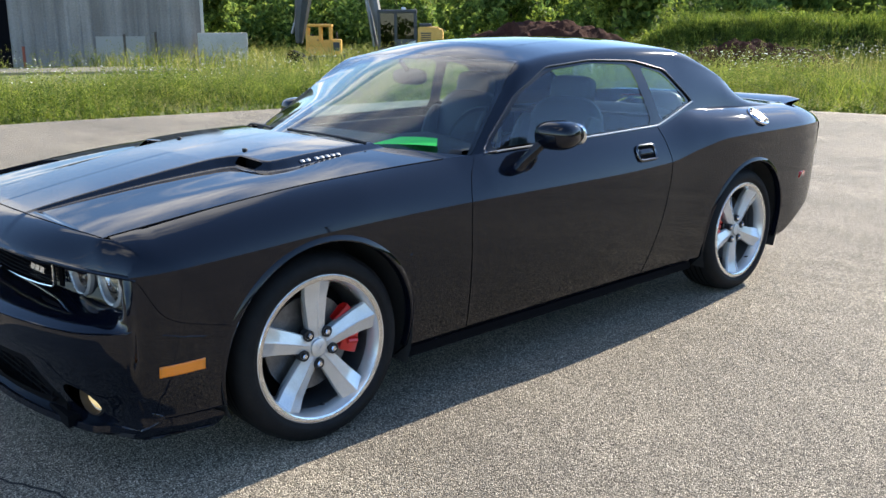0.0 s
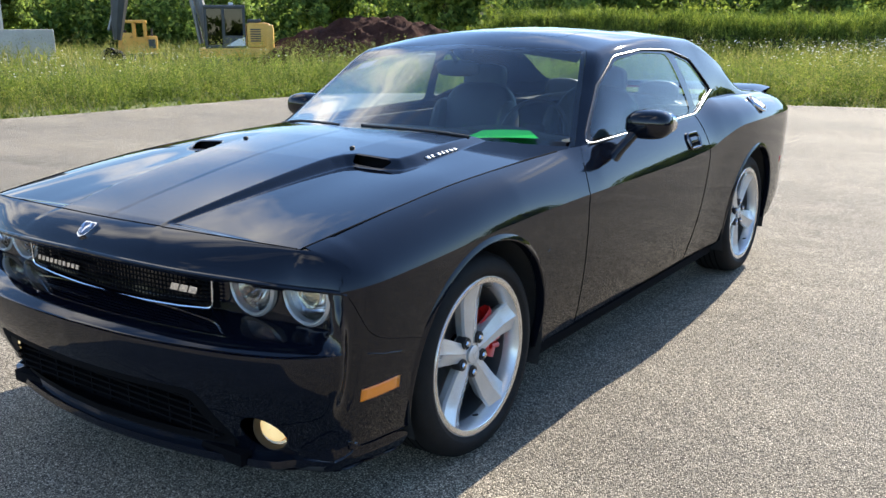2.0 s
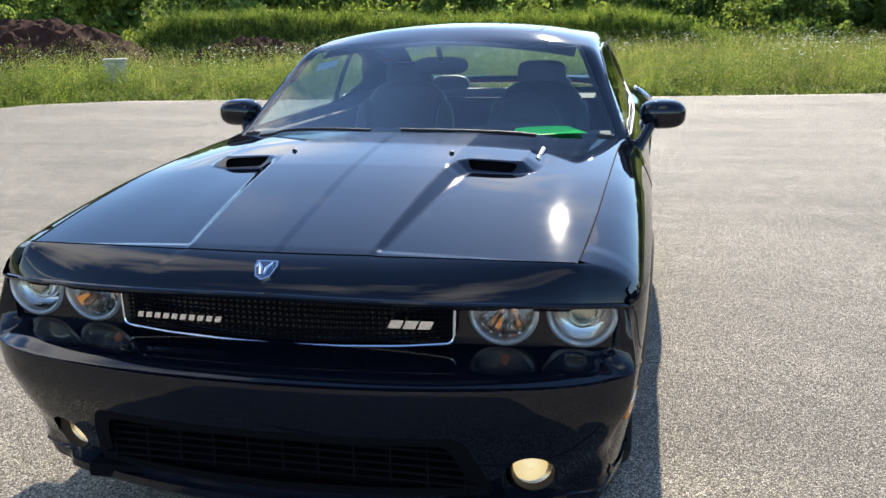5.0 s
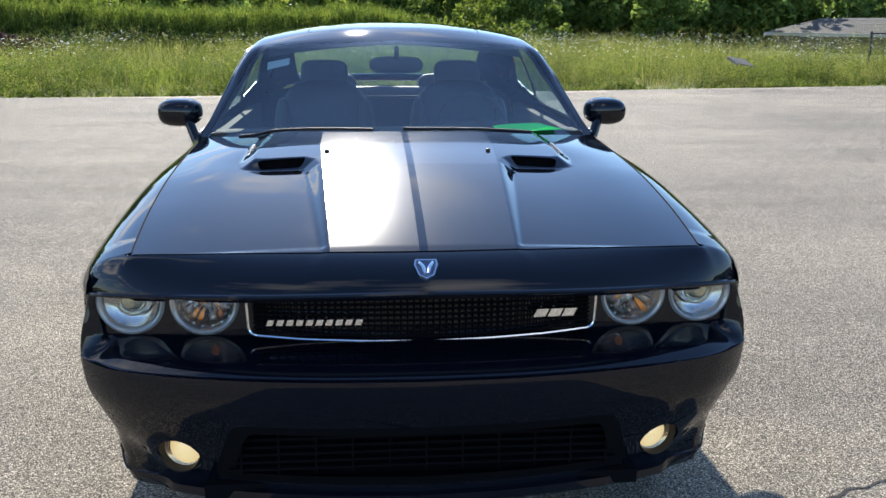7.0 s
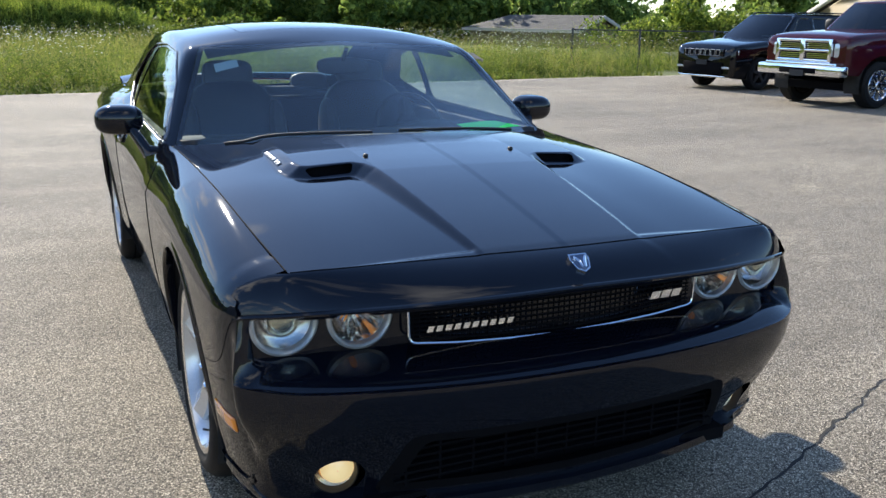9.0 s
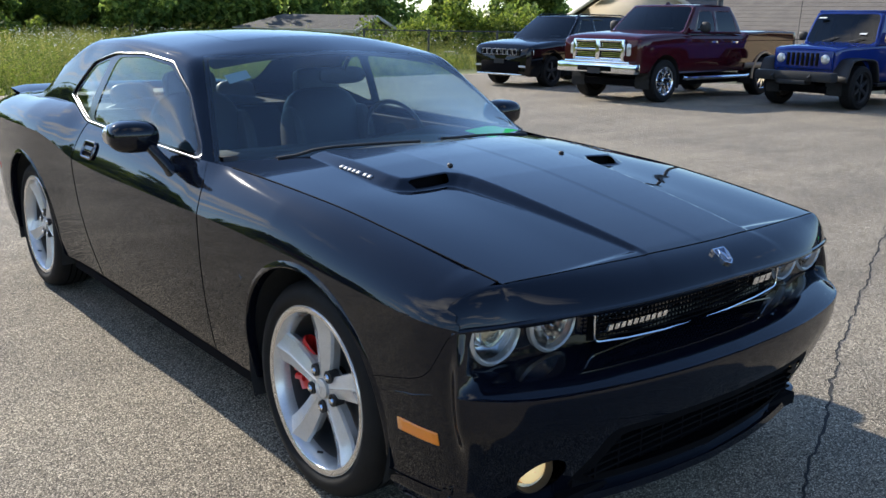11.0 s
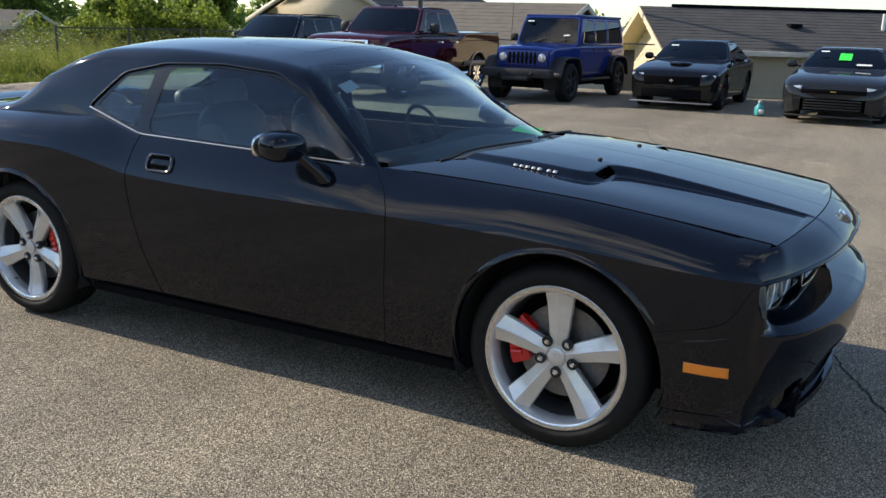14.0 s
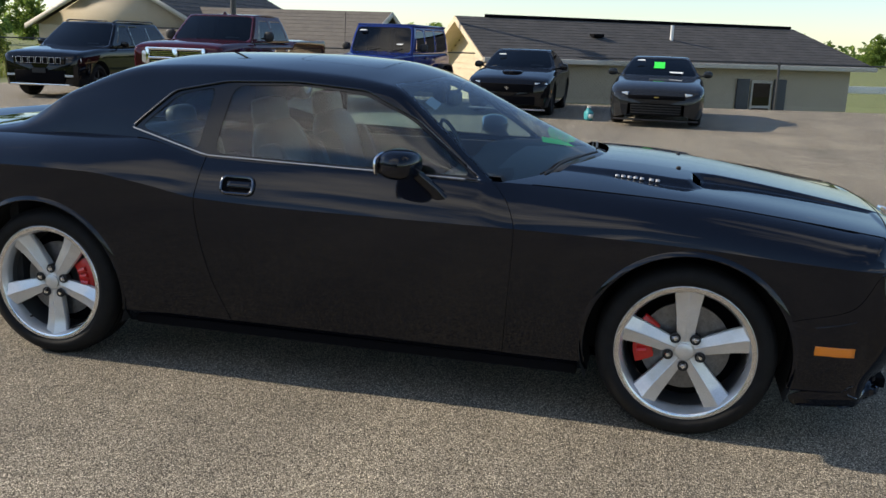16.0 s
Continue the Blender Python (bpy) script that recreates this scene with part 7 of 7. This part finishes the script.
def build_office():
    """Tan single-storey building below the level of the lot: gable on one end, hip on the other."""
    h = thing("office_building", "tan-sided single-storey building with a dark shingle roof", "building")
    L, D, ze, zr, zb = 11.7, 2.75, 1.14, 2.24, -1.5
    lap = []
    for m in lap_wall(0.55, L, zb, ze - .02, -D + .35):
        lap.append(m)
    part("wall", join(box(.55, L, -D + .35, D - .35, zb, ze), ), TANWALL, h)
    part("lap_siding", join(*lap), TANWALL, h)
    slope = (zr - ze) / D
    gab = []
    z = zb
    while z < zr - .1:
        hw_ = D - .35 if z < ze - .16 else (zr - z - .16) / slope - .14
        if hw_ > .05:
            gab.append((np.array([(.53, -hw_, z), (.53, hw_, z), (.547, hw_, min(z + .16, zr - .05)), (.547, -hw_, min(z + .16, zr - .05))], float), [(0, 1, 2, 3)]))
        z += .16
    part("gable_siding", join(*gab), SUNLITTAN, h, "tan gable siding with sunlight put into its paler colour")
    front = shingle_plane((0, -D, ze), (L + .6, -D, ze), (L - .4, 0, zr), (0, 0, zr), 14)
    back = shingle_plane((L + .6, D, ze), (0, D, ze), (0, 0, zr), (L - .4, 0, zr), 14)
    hip = shingle_plane((L + .6, -D, ze), (L + .6, D, ze), (L - .4, 0.0, zr), (L - .4, -.001, zr), 14)
    part("roof", join(front, back, hip), SHINGLE, h, "dark grey shingle roof")
    part("ridge_cap", tube([(.9, 0, zr + .03), (L - .5, 0, zr + .03)], .055, 6), MATTE, h)
    part("gutter", box(0, L + .6, -D - .09, -D + .02, ze - .12, ze + .01, .02), TRIMPALE, h)
    part("soffit", box(.0, L + .6, -D, -D + .38, ze - .06, ze - .045), TRIMPALE, h)
    for s in (-1, 1):
        a, b = np.array((-.02, s * D, ze - .02)), np.array((-.02, 0, zr))
        w = np.array((0, 0, -.16))
        part("rake_board", (np.array([a, b, b + w, a + w, a + (.05, 0, 0), b + (.05, 0, 0), b + w + (.05, 0, 0), a + w + (.05, 0, 0)]), [(0, 1, 2, 3), (4, 7, 6, 5), (0, 4, 5, 1), (3, 2, 6, 7)]), SUNLITTAN, h)
        part("rake_soffit", (np.array([a + (0, 0, -.13), b + (0, 0, -.13), b + (.56, 0, -.13), a + (.56, 0, -.13)]), [(0, 1, 2, 3)]), SUNLITTAN, h)
    x0 = 8.65
    dr = part("door", box(x0 - .34, x0 + .34, -D + .28, -D + .33, zb, .70), TRIMPALE, h, "glazed door between dark shutters")
    for z0, z1 in ((-.9, -.10), (-.02, .62)):
        part("pane", box(x0 - .28, x0 + .28, -D + .265, -D + .28, z0, z1), DARKGLASS, dr)
    for s in (-1, 1):
        part("shutter", box(x0 + s * .62 - .2, x0 + s * .62 + .2, -D + .26, -D + .33, zb, .74, .01), DARKSTEEL, h)
    part("rear_door", box(2.1, 2.35, -D + .28, -D + .33, zb, .75), DARKSTEEL, h)
    part("vent_pipe", tube([(6.3, -1.2, zr - 1.2 * slope - .02), (6.3, -1.2, zr - 1.2 * slope + .42)], .05, 10), WHITEMETAL, h, "white roof vent pipe")
    part("roof_vent", moved(box(-.16, .16, -.16, .16, 0, .1, .02), pose(3.9, -1.2, zr - 1.2 * slope)), MATTE, h)
    h.matrix_basis = pose(21.2, 6.35, 0, 0, 0, -60)
    return h


def gable_house(name, label, length, depth, ze, zr, zb, wall_mat, roof_mat, at, hips=(False, False), courses=12):
    """Ridge along x from 0 to length; the wall at -depth faces the lot."""
    h = thing(name, label, "building", at=at)
    D = depth
    part("wall", box(.3, length - .3, -D + .4, D - .4, zb, ze), wall_mat, h)
    x0, x1 = (D * .9 if hips[0] else 0), (length - D * .9 if hips[1] else length)
    planes = [shingle_plane((0, -D, ze), (length, -D, ze), (x1, 0, zr), (x0, 0, zr), courses), shingle_plane((length, D, ze), (0, D, ze), (x0, 0, zr), (x1, 0, zr), courses)]
    if hips[0]:
        planes.append(shingle_plane((0, D, ze), (0, -D, ze), (x0, -.001, zr), (x0, 0, zr), courses))
    if hips[1]:
        planes.append(shingle_plane((length, -D, ze), (length, D, ze), (x1, .001, zr), (x1, 0, zr), courses))
    part("roof", join(*planes), roof_mat, h)
    for k, x in ((0, .32), (1, length - .32)):
        if not hips[k]:
            s = (zr - ze) / D
            part("gable", (np.array([(x, -D + .4, ze), (x, D - .4, ze), (x, 0, zr - .4 * s)]), [(0, 1, 2)]), wall_mat, h, thick=.02)
            for q in (-1, 1):
                xx = 0 if k == 0 else length
                a, b = np.array((xx, q * D, ze)), np.array((xx, 0, zr)); w = np.array((0, 0, -.2))
                part("rake_board", (np.array([a, b, b + w, a + w]), [(0, 1, 2, 3)]), TRIMPALE, h, thick=.05)
    part("fascia", box(0, length, -D - .05, -D, ze - .16, ze + .01), TRIMPALE, h)
    return h


def build_metal_shed():
    """Large ribbed metal building with a dark open bay."""
    h = thing("metal_building", "large grey ribbed metal building with a dark open bay", "building")
    n, L = 64, 16.0
    rows = []
    for i in range(n * 4 + 1):
        x = i / (n * 4) * L
        d = .03 if (i % 8) in (0, 1) else 0
        rows.append([(x, -d, -.1), (x, -d, 7.0)])
    part("cladding", grid(rows), METALWALL, h, angle=20)
    part("shell", box(0, L, .02, 14, -.1, 7.0), METALWALL, h)
    # no opening is cut: a black slab paints the bay's inner shade
    part("bay_shade", box(8.5, 16.0, -.06, .02, -.1, 7.0), MATTE, h, "black slab standing for the shade inside the open bay")
    part("corner_trim", box(-.05, .10, -.06, .04, -.1, 7.0), TRIMPALE, h)
    # low tan block against the cladding, not an entrance
    part("low_block", box(2.7, 4.9, -.09, 0, .0, 1.5), shader("tan_block_paint", (0.34, 0.32, 0.28), .6), h)
    h.matrix_basis = pose(-37.0, 19.7, -.1, 0, 0, 248) @ Matrix.Diagonal((1, -1, 1, 1))
    return h


def build_excavator():
    ex = thing("excavator", "yellow and black tracked excavator standing behind the weeds", "excavator")
    for q in (1, -1):
        tr = part("track", prism(rounded([(-1.7, .05), (1.7, .05), (1.9, .45), (1.7, .85), (-1.7, .85), (-1.9, .45)], .2), 1, q * 1.1 - .28, q * 1.1 + .28), DARKSTEEL, ex)
        for k in range(5):
            part("track_roller", moved(lathe([(-.31, .01), (-.31, .2), (.31, .2), (.31, .01)], 14, 1), pose(-1.3 + .65 * k, q * 1.1, .42)), STEEL, tr)
    part("turntable", lathe([(.85, .01), (.85, .8), (1.0, .8), (1.0, .01)], 24, 2), DARKSTEEL, ex)
    part("deck", box(-1.85, 1.0, -1.25, 1.25, 1.0, 1.38, .06), MACHINE, ex)
    hood = part("engine_house", box(.04, .95, -1.25, 1.25, 1.38, 2.36, .10), MACHINE, ex)
    part("engine_grille", join(*[box(.18, .60, -1.262, -1.25, 1.62 + .09 * k, 1.67 + .09 * k) for k in range(6)]), DARKSTEEL, hood)
    part("hood_step", box(.10, .62, -1.1, 1.1, 2.36, 2.50, .04), DARKSTEEL, hood, "dark raised engine cover")
    part("counterweight", box(.72, 1.12, -1.27, 1.27, 1.10, 2.30, .16), MACHINE, ex)
    posts = [box(x - .055, x + .055, y - .05, y + .05, 1.38, 2.95) for x, y in ((-1.55, -1.2), (-.86, -1.2), (-.05, -1.2), (-1.55, -.2), (-.05, -.2))]
    cab = part("cab", join(*posts, box(-1.62, .02, -1.27, -.13, 2.90, 3.05, .05), box(-.86, 0, -1.25, -.15, 1.36, 1.86, .03), box(-1.6, -.86, -1.25, -.15, 1.36, 1.50, .03)), DARKSTEEL, ex, "black operator cab with large panes")
    part("cab_window", box(-1.50, -.92, -1.215, -1.20, 1.50, 2.90), DARKGLASS, cab)
    part("cab_window", box(-.80, -.10, -1.215, -1.20, 1.86, 2.90), DARKGLASS, cab)
    part("cab_window", box(-1.50, -.10, -.205, -.19, 1.50, 2.90), DARKGLASS, cab)
    part("windscreen", box(-1.60, -1.585, -1.15, -.25, 1.45, 2.90), DARKGLASS, cab)
    part("roof_lamp", box(-.62, -.44, -1.0, -.85, 3.05, 3.15, .02), WHITEMETAL, cab)
    part("cab_seat", join(box(-.9, -.4, -.95, -.45, 1.5, 1.95, .06), box(-.52, -.36, -.95, -.45, 1.9, 2.65, .06)), PLASTIC, cab)
    part("cab_stripe", prism([(-.80, 1.45), (-.04, 1.45), (-.04, 1.80), (-.30, 1.72)], 1, -1.268, -1.25), WHITEMETAL, cab, "pale curved stripe")
    for y in (.12, .58):
        boom = spline([(-1.45, y, 1.45), (-1.75, y, 3.0), (-2.4, y, 5.2), (-4.3, y, 6.3)], 16)
        part("boom", tube(boom, np.interp(np.linspace(0, 1, 16), [0, .5, 1], [.16, .22, .16]), 8), MACHINE_GREY, ex)
    part("boom_cylinder", tube([(-1.80, -.15, 1.55), (-1.98, -.15, 2.7), (-2.3, -.15, 4.3)], [.10, .09, .06], 10), STEEL, ex)
    part("boom_cylinder", tube([(-1.80, .85, 1.55), (-2.3, .85, 4.3)], [.10, .06], 10), STEEL, ex)
    part("stick", tube([(-4.2, .35, 6.6), (-4.85, .35, 3.6), (-5.05, .35, 2.3), (-5.1, .35, 1.7)], [.22, .36, .26, .16], 8), DARKSTEEL, ex)
    part("stick_cylinder", tube([(-4.6, .35, 4.6), (-5.4, .35, 2.1)], .07, 8), STEEL, ex)
    part("bucket", prism(rounded([(-5.9, .2), (-5.0, .2), (-4.9, 1.2), (-5.5, 1.45)], .15), 1, -.15, .85), MATTE, ex)
    ex.matrix_basis = pose(-24.7, 22.7, -.50, 0, 0, 48) @ Matrix.Scale(.95, 4)
    return ex


def build_loader():
    ld = thing("bulldozer", "small yellow bulldozer with an open cab frame", "bulldozer")
    for q in (1, -1):
        part("track", prism(rounded([(-1.4, .05), (1.1, .05), (1.3, .4), (1.1, .8), (-1.4, .8), (-1.6, .4)], .2), 1, q * .95 - .22, q * .95 + .22), DARKSTEEL, ld)
    hood = part("hood", box(.15, .68, -.75, .55, .8, 1.66, .06), MACHINE, ld)
    part("radiator_grille", box(.24, .58, -.762, -.75, 1.05, 1.5), DARKSTEEL, hood)
    part("exhaust_pipe", tube([(.42, .2, 1.6), (.42, .2, 2.05)], .05, 8), DARKSTEEL, hood)
    part("seat_box", box(-1.25, .2, -.8, .8, .8, 1.25, .06), MACHINE, ld)
    frame_ = [box(x - .07, x + .07, y - .06, y + .06, 1.2, 2.38) for x in (-1.14, -.44, .10) for y in (-.76, .76)]
    cab = part("cab_frame", join(*frame_, box(-1.25, .2, -.85, .85, 2.32, 2.46, .05)), MACHINE, ld, "open yellow cab frame")
    part("door_panel", join(box(-1.14, -.44, -.78, -.72, 1.2, 1.84, .01), box(-.44, .10, -.78, -.72, 1.2, 1.62, .01)), MACHINE, cab)
    part("door_handle", box(-.62, -.5, -.80, -.78, 1.60, 1.64), DARKSTEEL, cab)
    part("rear_panel", box(-1.2, -1.12, -.75, .75, 1.2, 1.84, .01), MACHINE, cab)
    part("seat", join(box(-.85, -.4, -.28, .28, 1.25, 1.5, .06), box(-.95, -.82, -.28, .28, 1.4, 1.95, .05)), PLASTIC, ld)
    part("blade", grid([[(-1.95 - .15 * math.sin(t * 3.1), y, .1 + .9 * t) for t in np.linspace(0, 1, 7)] for y in np.linspace(-1.3, 1.3, 5)]), DARKSTEEL, ld, thick=.05)
    ld.matrix_basis = pose(-36.3, 26.6, -.40, 0, 0, 52) @ Matrix.Scale(.97, 4)
    return ld


def build_soil():
    def heap(half, deep, high, peak, power=1.3):
        P = []
        for i in np.linspace(-1, 1, 110):
            row = []
            for j in np.linspace(-1, 1, 60):
                x, y = i * half, j * deep
                u = (i - peak) / (1 + peak if i < peak else 1 - peak)
                r = math.hypot(u, j)
                k = max(0, 1 - r) ** .25 if r < 1 else 0
                z = high * max(0, 1 - r ** power)
                z += k * (.34 * noise.noise((x * .8, y * .8, 1)) + .24 * noise.noise((x * 2.1, y * 2.1, 5)) + .15 * abs(noise.noise((x * 5, y * 5, 9))) + .06 * noise.noise((x * 11, y * 11, 2)))
                row.append((x, y, z - .12))
            P.append(row)
        return grid(P)
    ob = solid("soil_mound", heap(5.6, 3.9, 2.0, .15, 1.7), DIRT, "heap of dark brown clodded soil beyond the weeds", "mound", angle=25)
    ob.matrix_basis = pose(-21.2, 26.0, .05, 0, 0, 40)
    ob2 = solid("soil_mound", heap(3.6, 1.5, 1.0, -.2, 2.0), DIRT, "low bank of dark soil beyond the weeds", "mound", angle=25)
    ob2.matrix_basis = pose(-12.4, 28.2, .2, 0, 0, 40)


def build_fence():
    fence = thing("chain_link_fence", "low black chain-link fence along the far edge of the lot", "fence")
    line = [(13.7, 20.9), (15.6, 20.1), (17.6, 19.1), (19.4, 17.4), (19.75, 14.5), (19.95, 11.2), (20.1, 7.8), (20.2, 4.4), (20.5, 1.2), (21.6, -2.6), (22.7, -6.2), (24.0, -10.5), (25.4, -15)]
    z0, H_ = .10, 1.12
    wires = []
    for (ax, ay), (bx, by) in zip(line, line[1:]):
        L = math.hypot(bx - ax, by - ay); k = int(L / .10)
        za = z0
        part("rail", tube([(ax, ay, za + H_), (bx, by, za + H_)], .022, 6), DARKSTEEL, fence)
        for i in range(-11, k):
            for s in (0, 1):
                t0, t1 = i / k, (i + 11) / k
                p, q = (t0, t1) if s == 0 else (t1, t0)
                h0, h1 = 0.0, H_
                a, b = p, q
                if a < 0 or b < 0 or a > 1 or b > 1:
                    lo, hi = max(0, min(a, b)), min(1, max(a, b))
                    if hi <= lo:
                        continue
                    f = lambda t: H_ * (t - a) / (b - a)
                    a2, b2 = (lo, hi) if a < b else (hi, lo)
                    h0, h1, a, b = f(a2), f(b2), a2, b2
                A = (ax + (bx - ax) * a, ay + (by - ay) * a, za + h0); B = (ax + (bx - ax) * b, ay + (by - ay) * b, za + h1)
                wires.append((A, B))
    V, F = [], []
    for A, B in wires:
        k = len(V); w = .0022
        V += [(A[0], A[1], A[2] - w), (A[0], A[1], A[2] + w), (B[0], B[1], B[2] + w), (B[0], B[1], B[2] - w)]
        F.append((k, k + 1, k + 2, k + 3))
    ob = part("wire_mesh", (np.array(V), F), DARKSTEEL, fence)
    ob["kind"] = "stuff"
    for x, y in line:
        part("post", tube([(x, y, -.4), (x, y, z0 + H_ + .05)], .035, 8), DARKSTEEL, fence)


def build_small():
    # utility box in the weeds
    bx = solid("utility_box", join(box(-.22, .22, -.22, .22, -.1, .95, .03), box(-.25, .25, -.25, .25, .93, .99, .02), box(-.16, -.10, -.235, -.22, .2, .6)), CONCRETE, "weathered pale utility box standing in the weeds", "box")
    bx.matrix_basis = pose(-12.3, 17.95, -.12, 0, 0, 32) @ Matrix.Diagonal((1.2, 1.2, .93, 1))
    # concrete blocks beside the metal building
    for i, (x, y, L, r) in enumerate([(-35.8, 20.05, 2.3, 62)]):
        b = solid("concrete_block", box(-L / 2, L / 2, -.35, .35, -.2, 1.55, .05), CONCRETE, "large pale concrete block wall by the metal building", "block", group="concrete blocks")
        b.matrix_basis = pose(x, y, 0, 0, 0, r)
    ap = solid("concrete_apron", box(-5.5, 5.5, -2.5, 2.5, -.08, .10, .02), mottled("dusty_concrete", (0.17, 0.155, 0.125), (0.25, 0.225, 0.18), 1.2, .95, .4, .01, 30), "pale concrete apron before the metal building", "apron", kind="structure")
    ap.matrix_basis = pose(-34.5, 11.5, 0, 0, 0, 66)
    for i, (x, y, h) in enumerate([(-37.6, 16.0, 1.5), (-36.9, 17.2, 1.6), (-37.6, 11.5, 1.0)]):
        p = solid("marker_post", tube([(0, 0, -.1), (0, 0, h)], .06, 8), BARK if i < 2 else shader("rusty_red_post", (0.25, 0.06, 0.03), .8), "upright post by the metal building", "post", group="posts by the building")
        p.matrix_basis = pose(x, y, 0)
    # lamp pole behind the pickup
    pole = thing("light_pole", "tall dark metal light pole", "pole", at=pose(20.4, 12.9, -.3))
    part("pole_shaft", tube([(0, 0, 0), (0, 0, 7.5)], [.09, .06], 12), DARKSTEEL, pole)
    part("pole_head", box(-.5, .1, -.15, .15, 7.4, 7.55, .03), DARKSTEEL, pole)
    part("pole_base", lathe([(.0, .25), (.35, .25), (.4, .2), (.4, .01)], 16, 2), CONCRETE, pole)
    # teal plastic jug between the coupes
    tb = thing("plastic_jug", "teal plastic jug with a pale label standing on the asphalt", "jug", at=pose(14.1, 1.75, float(lot_z(14.1, 1.75)) + .002, 0, 0, 30) @ Matrix.Diagonal((1.25, 1.25, .95, 1)))
    part("body", join(moved(ball((0, 0, 0), (.085, .065, .105), 20, 14, 4.0), pose(0, 0, .105)), lathe([(.19, .055), (.235, .038), (.25, .026), (.275, .026)], 16, 2)), TEAL, tb)
    part("cap", lathe([(.27, .03), (.305, .03), (.308, .001)], 16, 2), WHITEMETAL, tb, "white screw cap")
    part("handle", tube([(.02, 0, .25), (.075, 0, .24), (.095, 0, .20), (.08, 0, .15)], .012, 8), TEAL, tb)
    part("jug_label", grid([[(-.086, y, z) for y in (-.04, .04)] for z in (.05, .14)]), WHITEPAPER, tb, "pale paper label", thick=.002)
    # guard rail and lawn object far to the side
    gr = thing("guard_rail", "pale metal guard rail at a far road", "rail", at=pose(38, -9.5, -.55, 0, 0, -66))
    part("rail", box(-9, 9, -.04, .04, .45, .75, .03), WHITEMETAL, gr)
    for k in range(7):
        part("post", box(-8.5 + 2.8 * k, -8.4 + 2.8 * k, -.05, .05, -.9, .6), DARKSTEEL, gr)
    st = solid("lawn_stone", join(box(-.5, .5, -.25, .25, -.2, .32, .05), box(-.42, .3, -.2, .2, .3, .5, .06)), CONCRETE, "pale stone block lying on the lawn", "stone")
    st.matrix_basis = pose(21.5, 26.0, -.15, 0, 0, 20)
    # broken pallet in the weeds
    pl = thing("pallet", "broken grey wooden pallet tilted in the weeds", "pallet", at=pose(8.44, 17.1, .62, 20, 8, 15) @ Matrix.Scale(.48, 4))
    wood = mottled("grey_weathered_wood", (0.16, 0.15, 0.14), (0.24, 0.22, 0.2), 8, .85, .3, .004, 60)
    for k in range(5):
        part("slat", box(-.5, .5, -.4 + .18 * k, -.30 + .18 * k, .0, .02), wood, pl)
    for x in (-.45, 0, .45):
        part("bearer", box(x - .03, x + .03, -.42, .45, -.09, 0), wood, pl)


def build_cracks():
    """Cracks in the asphalt: flat, ragged dark strips painted for the shade inside them."""
    crack_shade = shader("crack_shadow", (0.02, 0.019, 0.018), .95)
    runs = [[(-.6, -1.40), (-.12, -1.21), (.40, -1.0), (.80, -.84), (1.28, -.63), (1.86, -.38), (2.9, .02), (4.4, .60), (6.2, 1.30), (8.2, 2.1), (11.0, 3.1)]]
    for run in runs:
        P = spline([(x, y, 0) for x, y in run], 220)
        T = np.gradient(P, axis=0); T /= np.linalg.norm(T, axis=1)[:, None]
        rows = []
        for p, t in zip(P, T):
            n = np.array((-t[1], t[0], 0))
            o = n * (.045 * noise.noise((p[0] * 3, p[1] * 3, 0)) + .02 * noise.noise((p[0] * 14, p[1] * 14, 2)))
            w = .007 * (.55 + .8 * abs(noise.noise((p[0] * 6, p[1] * 6, 7))))
            q = p + o
            z = float(lot_z(q[0], q[1])) + .0022
            rows.append([(q[0] - n[0] * w, q[1] - n[1] * w, z), (q[0] + n[0] * w, q[1] + n[1] * w, z)])
        solid("pavement_crack", grid(rows), crack_shade, "ragged dark crack across the asphalt", "crack", kind="structure")


build_office()
gable_house("house", "tan gabled house behind the row of vehicles", 12, 4.1, 1.65, 3.75, -1.6, TANWALL, SHINGLE, pose(27.6, 21.8, 0, 0, 0, 0))
gable_house("long_building", "long low building with brown weathered shingle roof", 9.5, 4.5, .85, 2.55, -1.6, TANWALL, BROWNROOF, pose(30.2, 20.6, 0, 0, 0, -90))
gable_house("low_house", "low brown building with a plain roof", 9.0, 4.0, .9, 1.75, -1.6, shader("brown_siding", (0.16, 0.12, 0.09), .8), BROWNROOF, pose(40.0, 16.0, 0, 0, 0, -80))
gable_house("roadside_house", "low house with grey hipped roof beyond the field", 8.85, 2.2, .98, 1.78, -1.2, mottled("brown_house_siding", (0.15, 0.12, 0.09), (0.2, 0.16, 0.12), 2, .8, .1, .004, 30), GREYROOF, pose(24.7, 48.2, 0, 0, 0, -70), hips=(True, False))
build_metal_shed()
build_excavator()
build_loader()
build_soil()
build_fence()
build_small()
build_cracks()
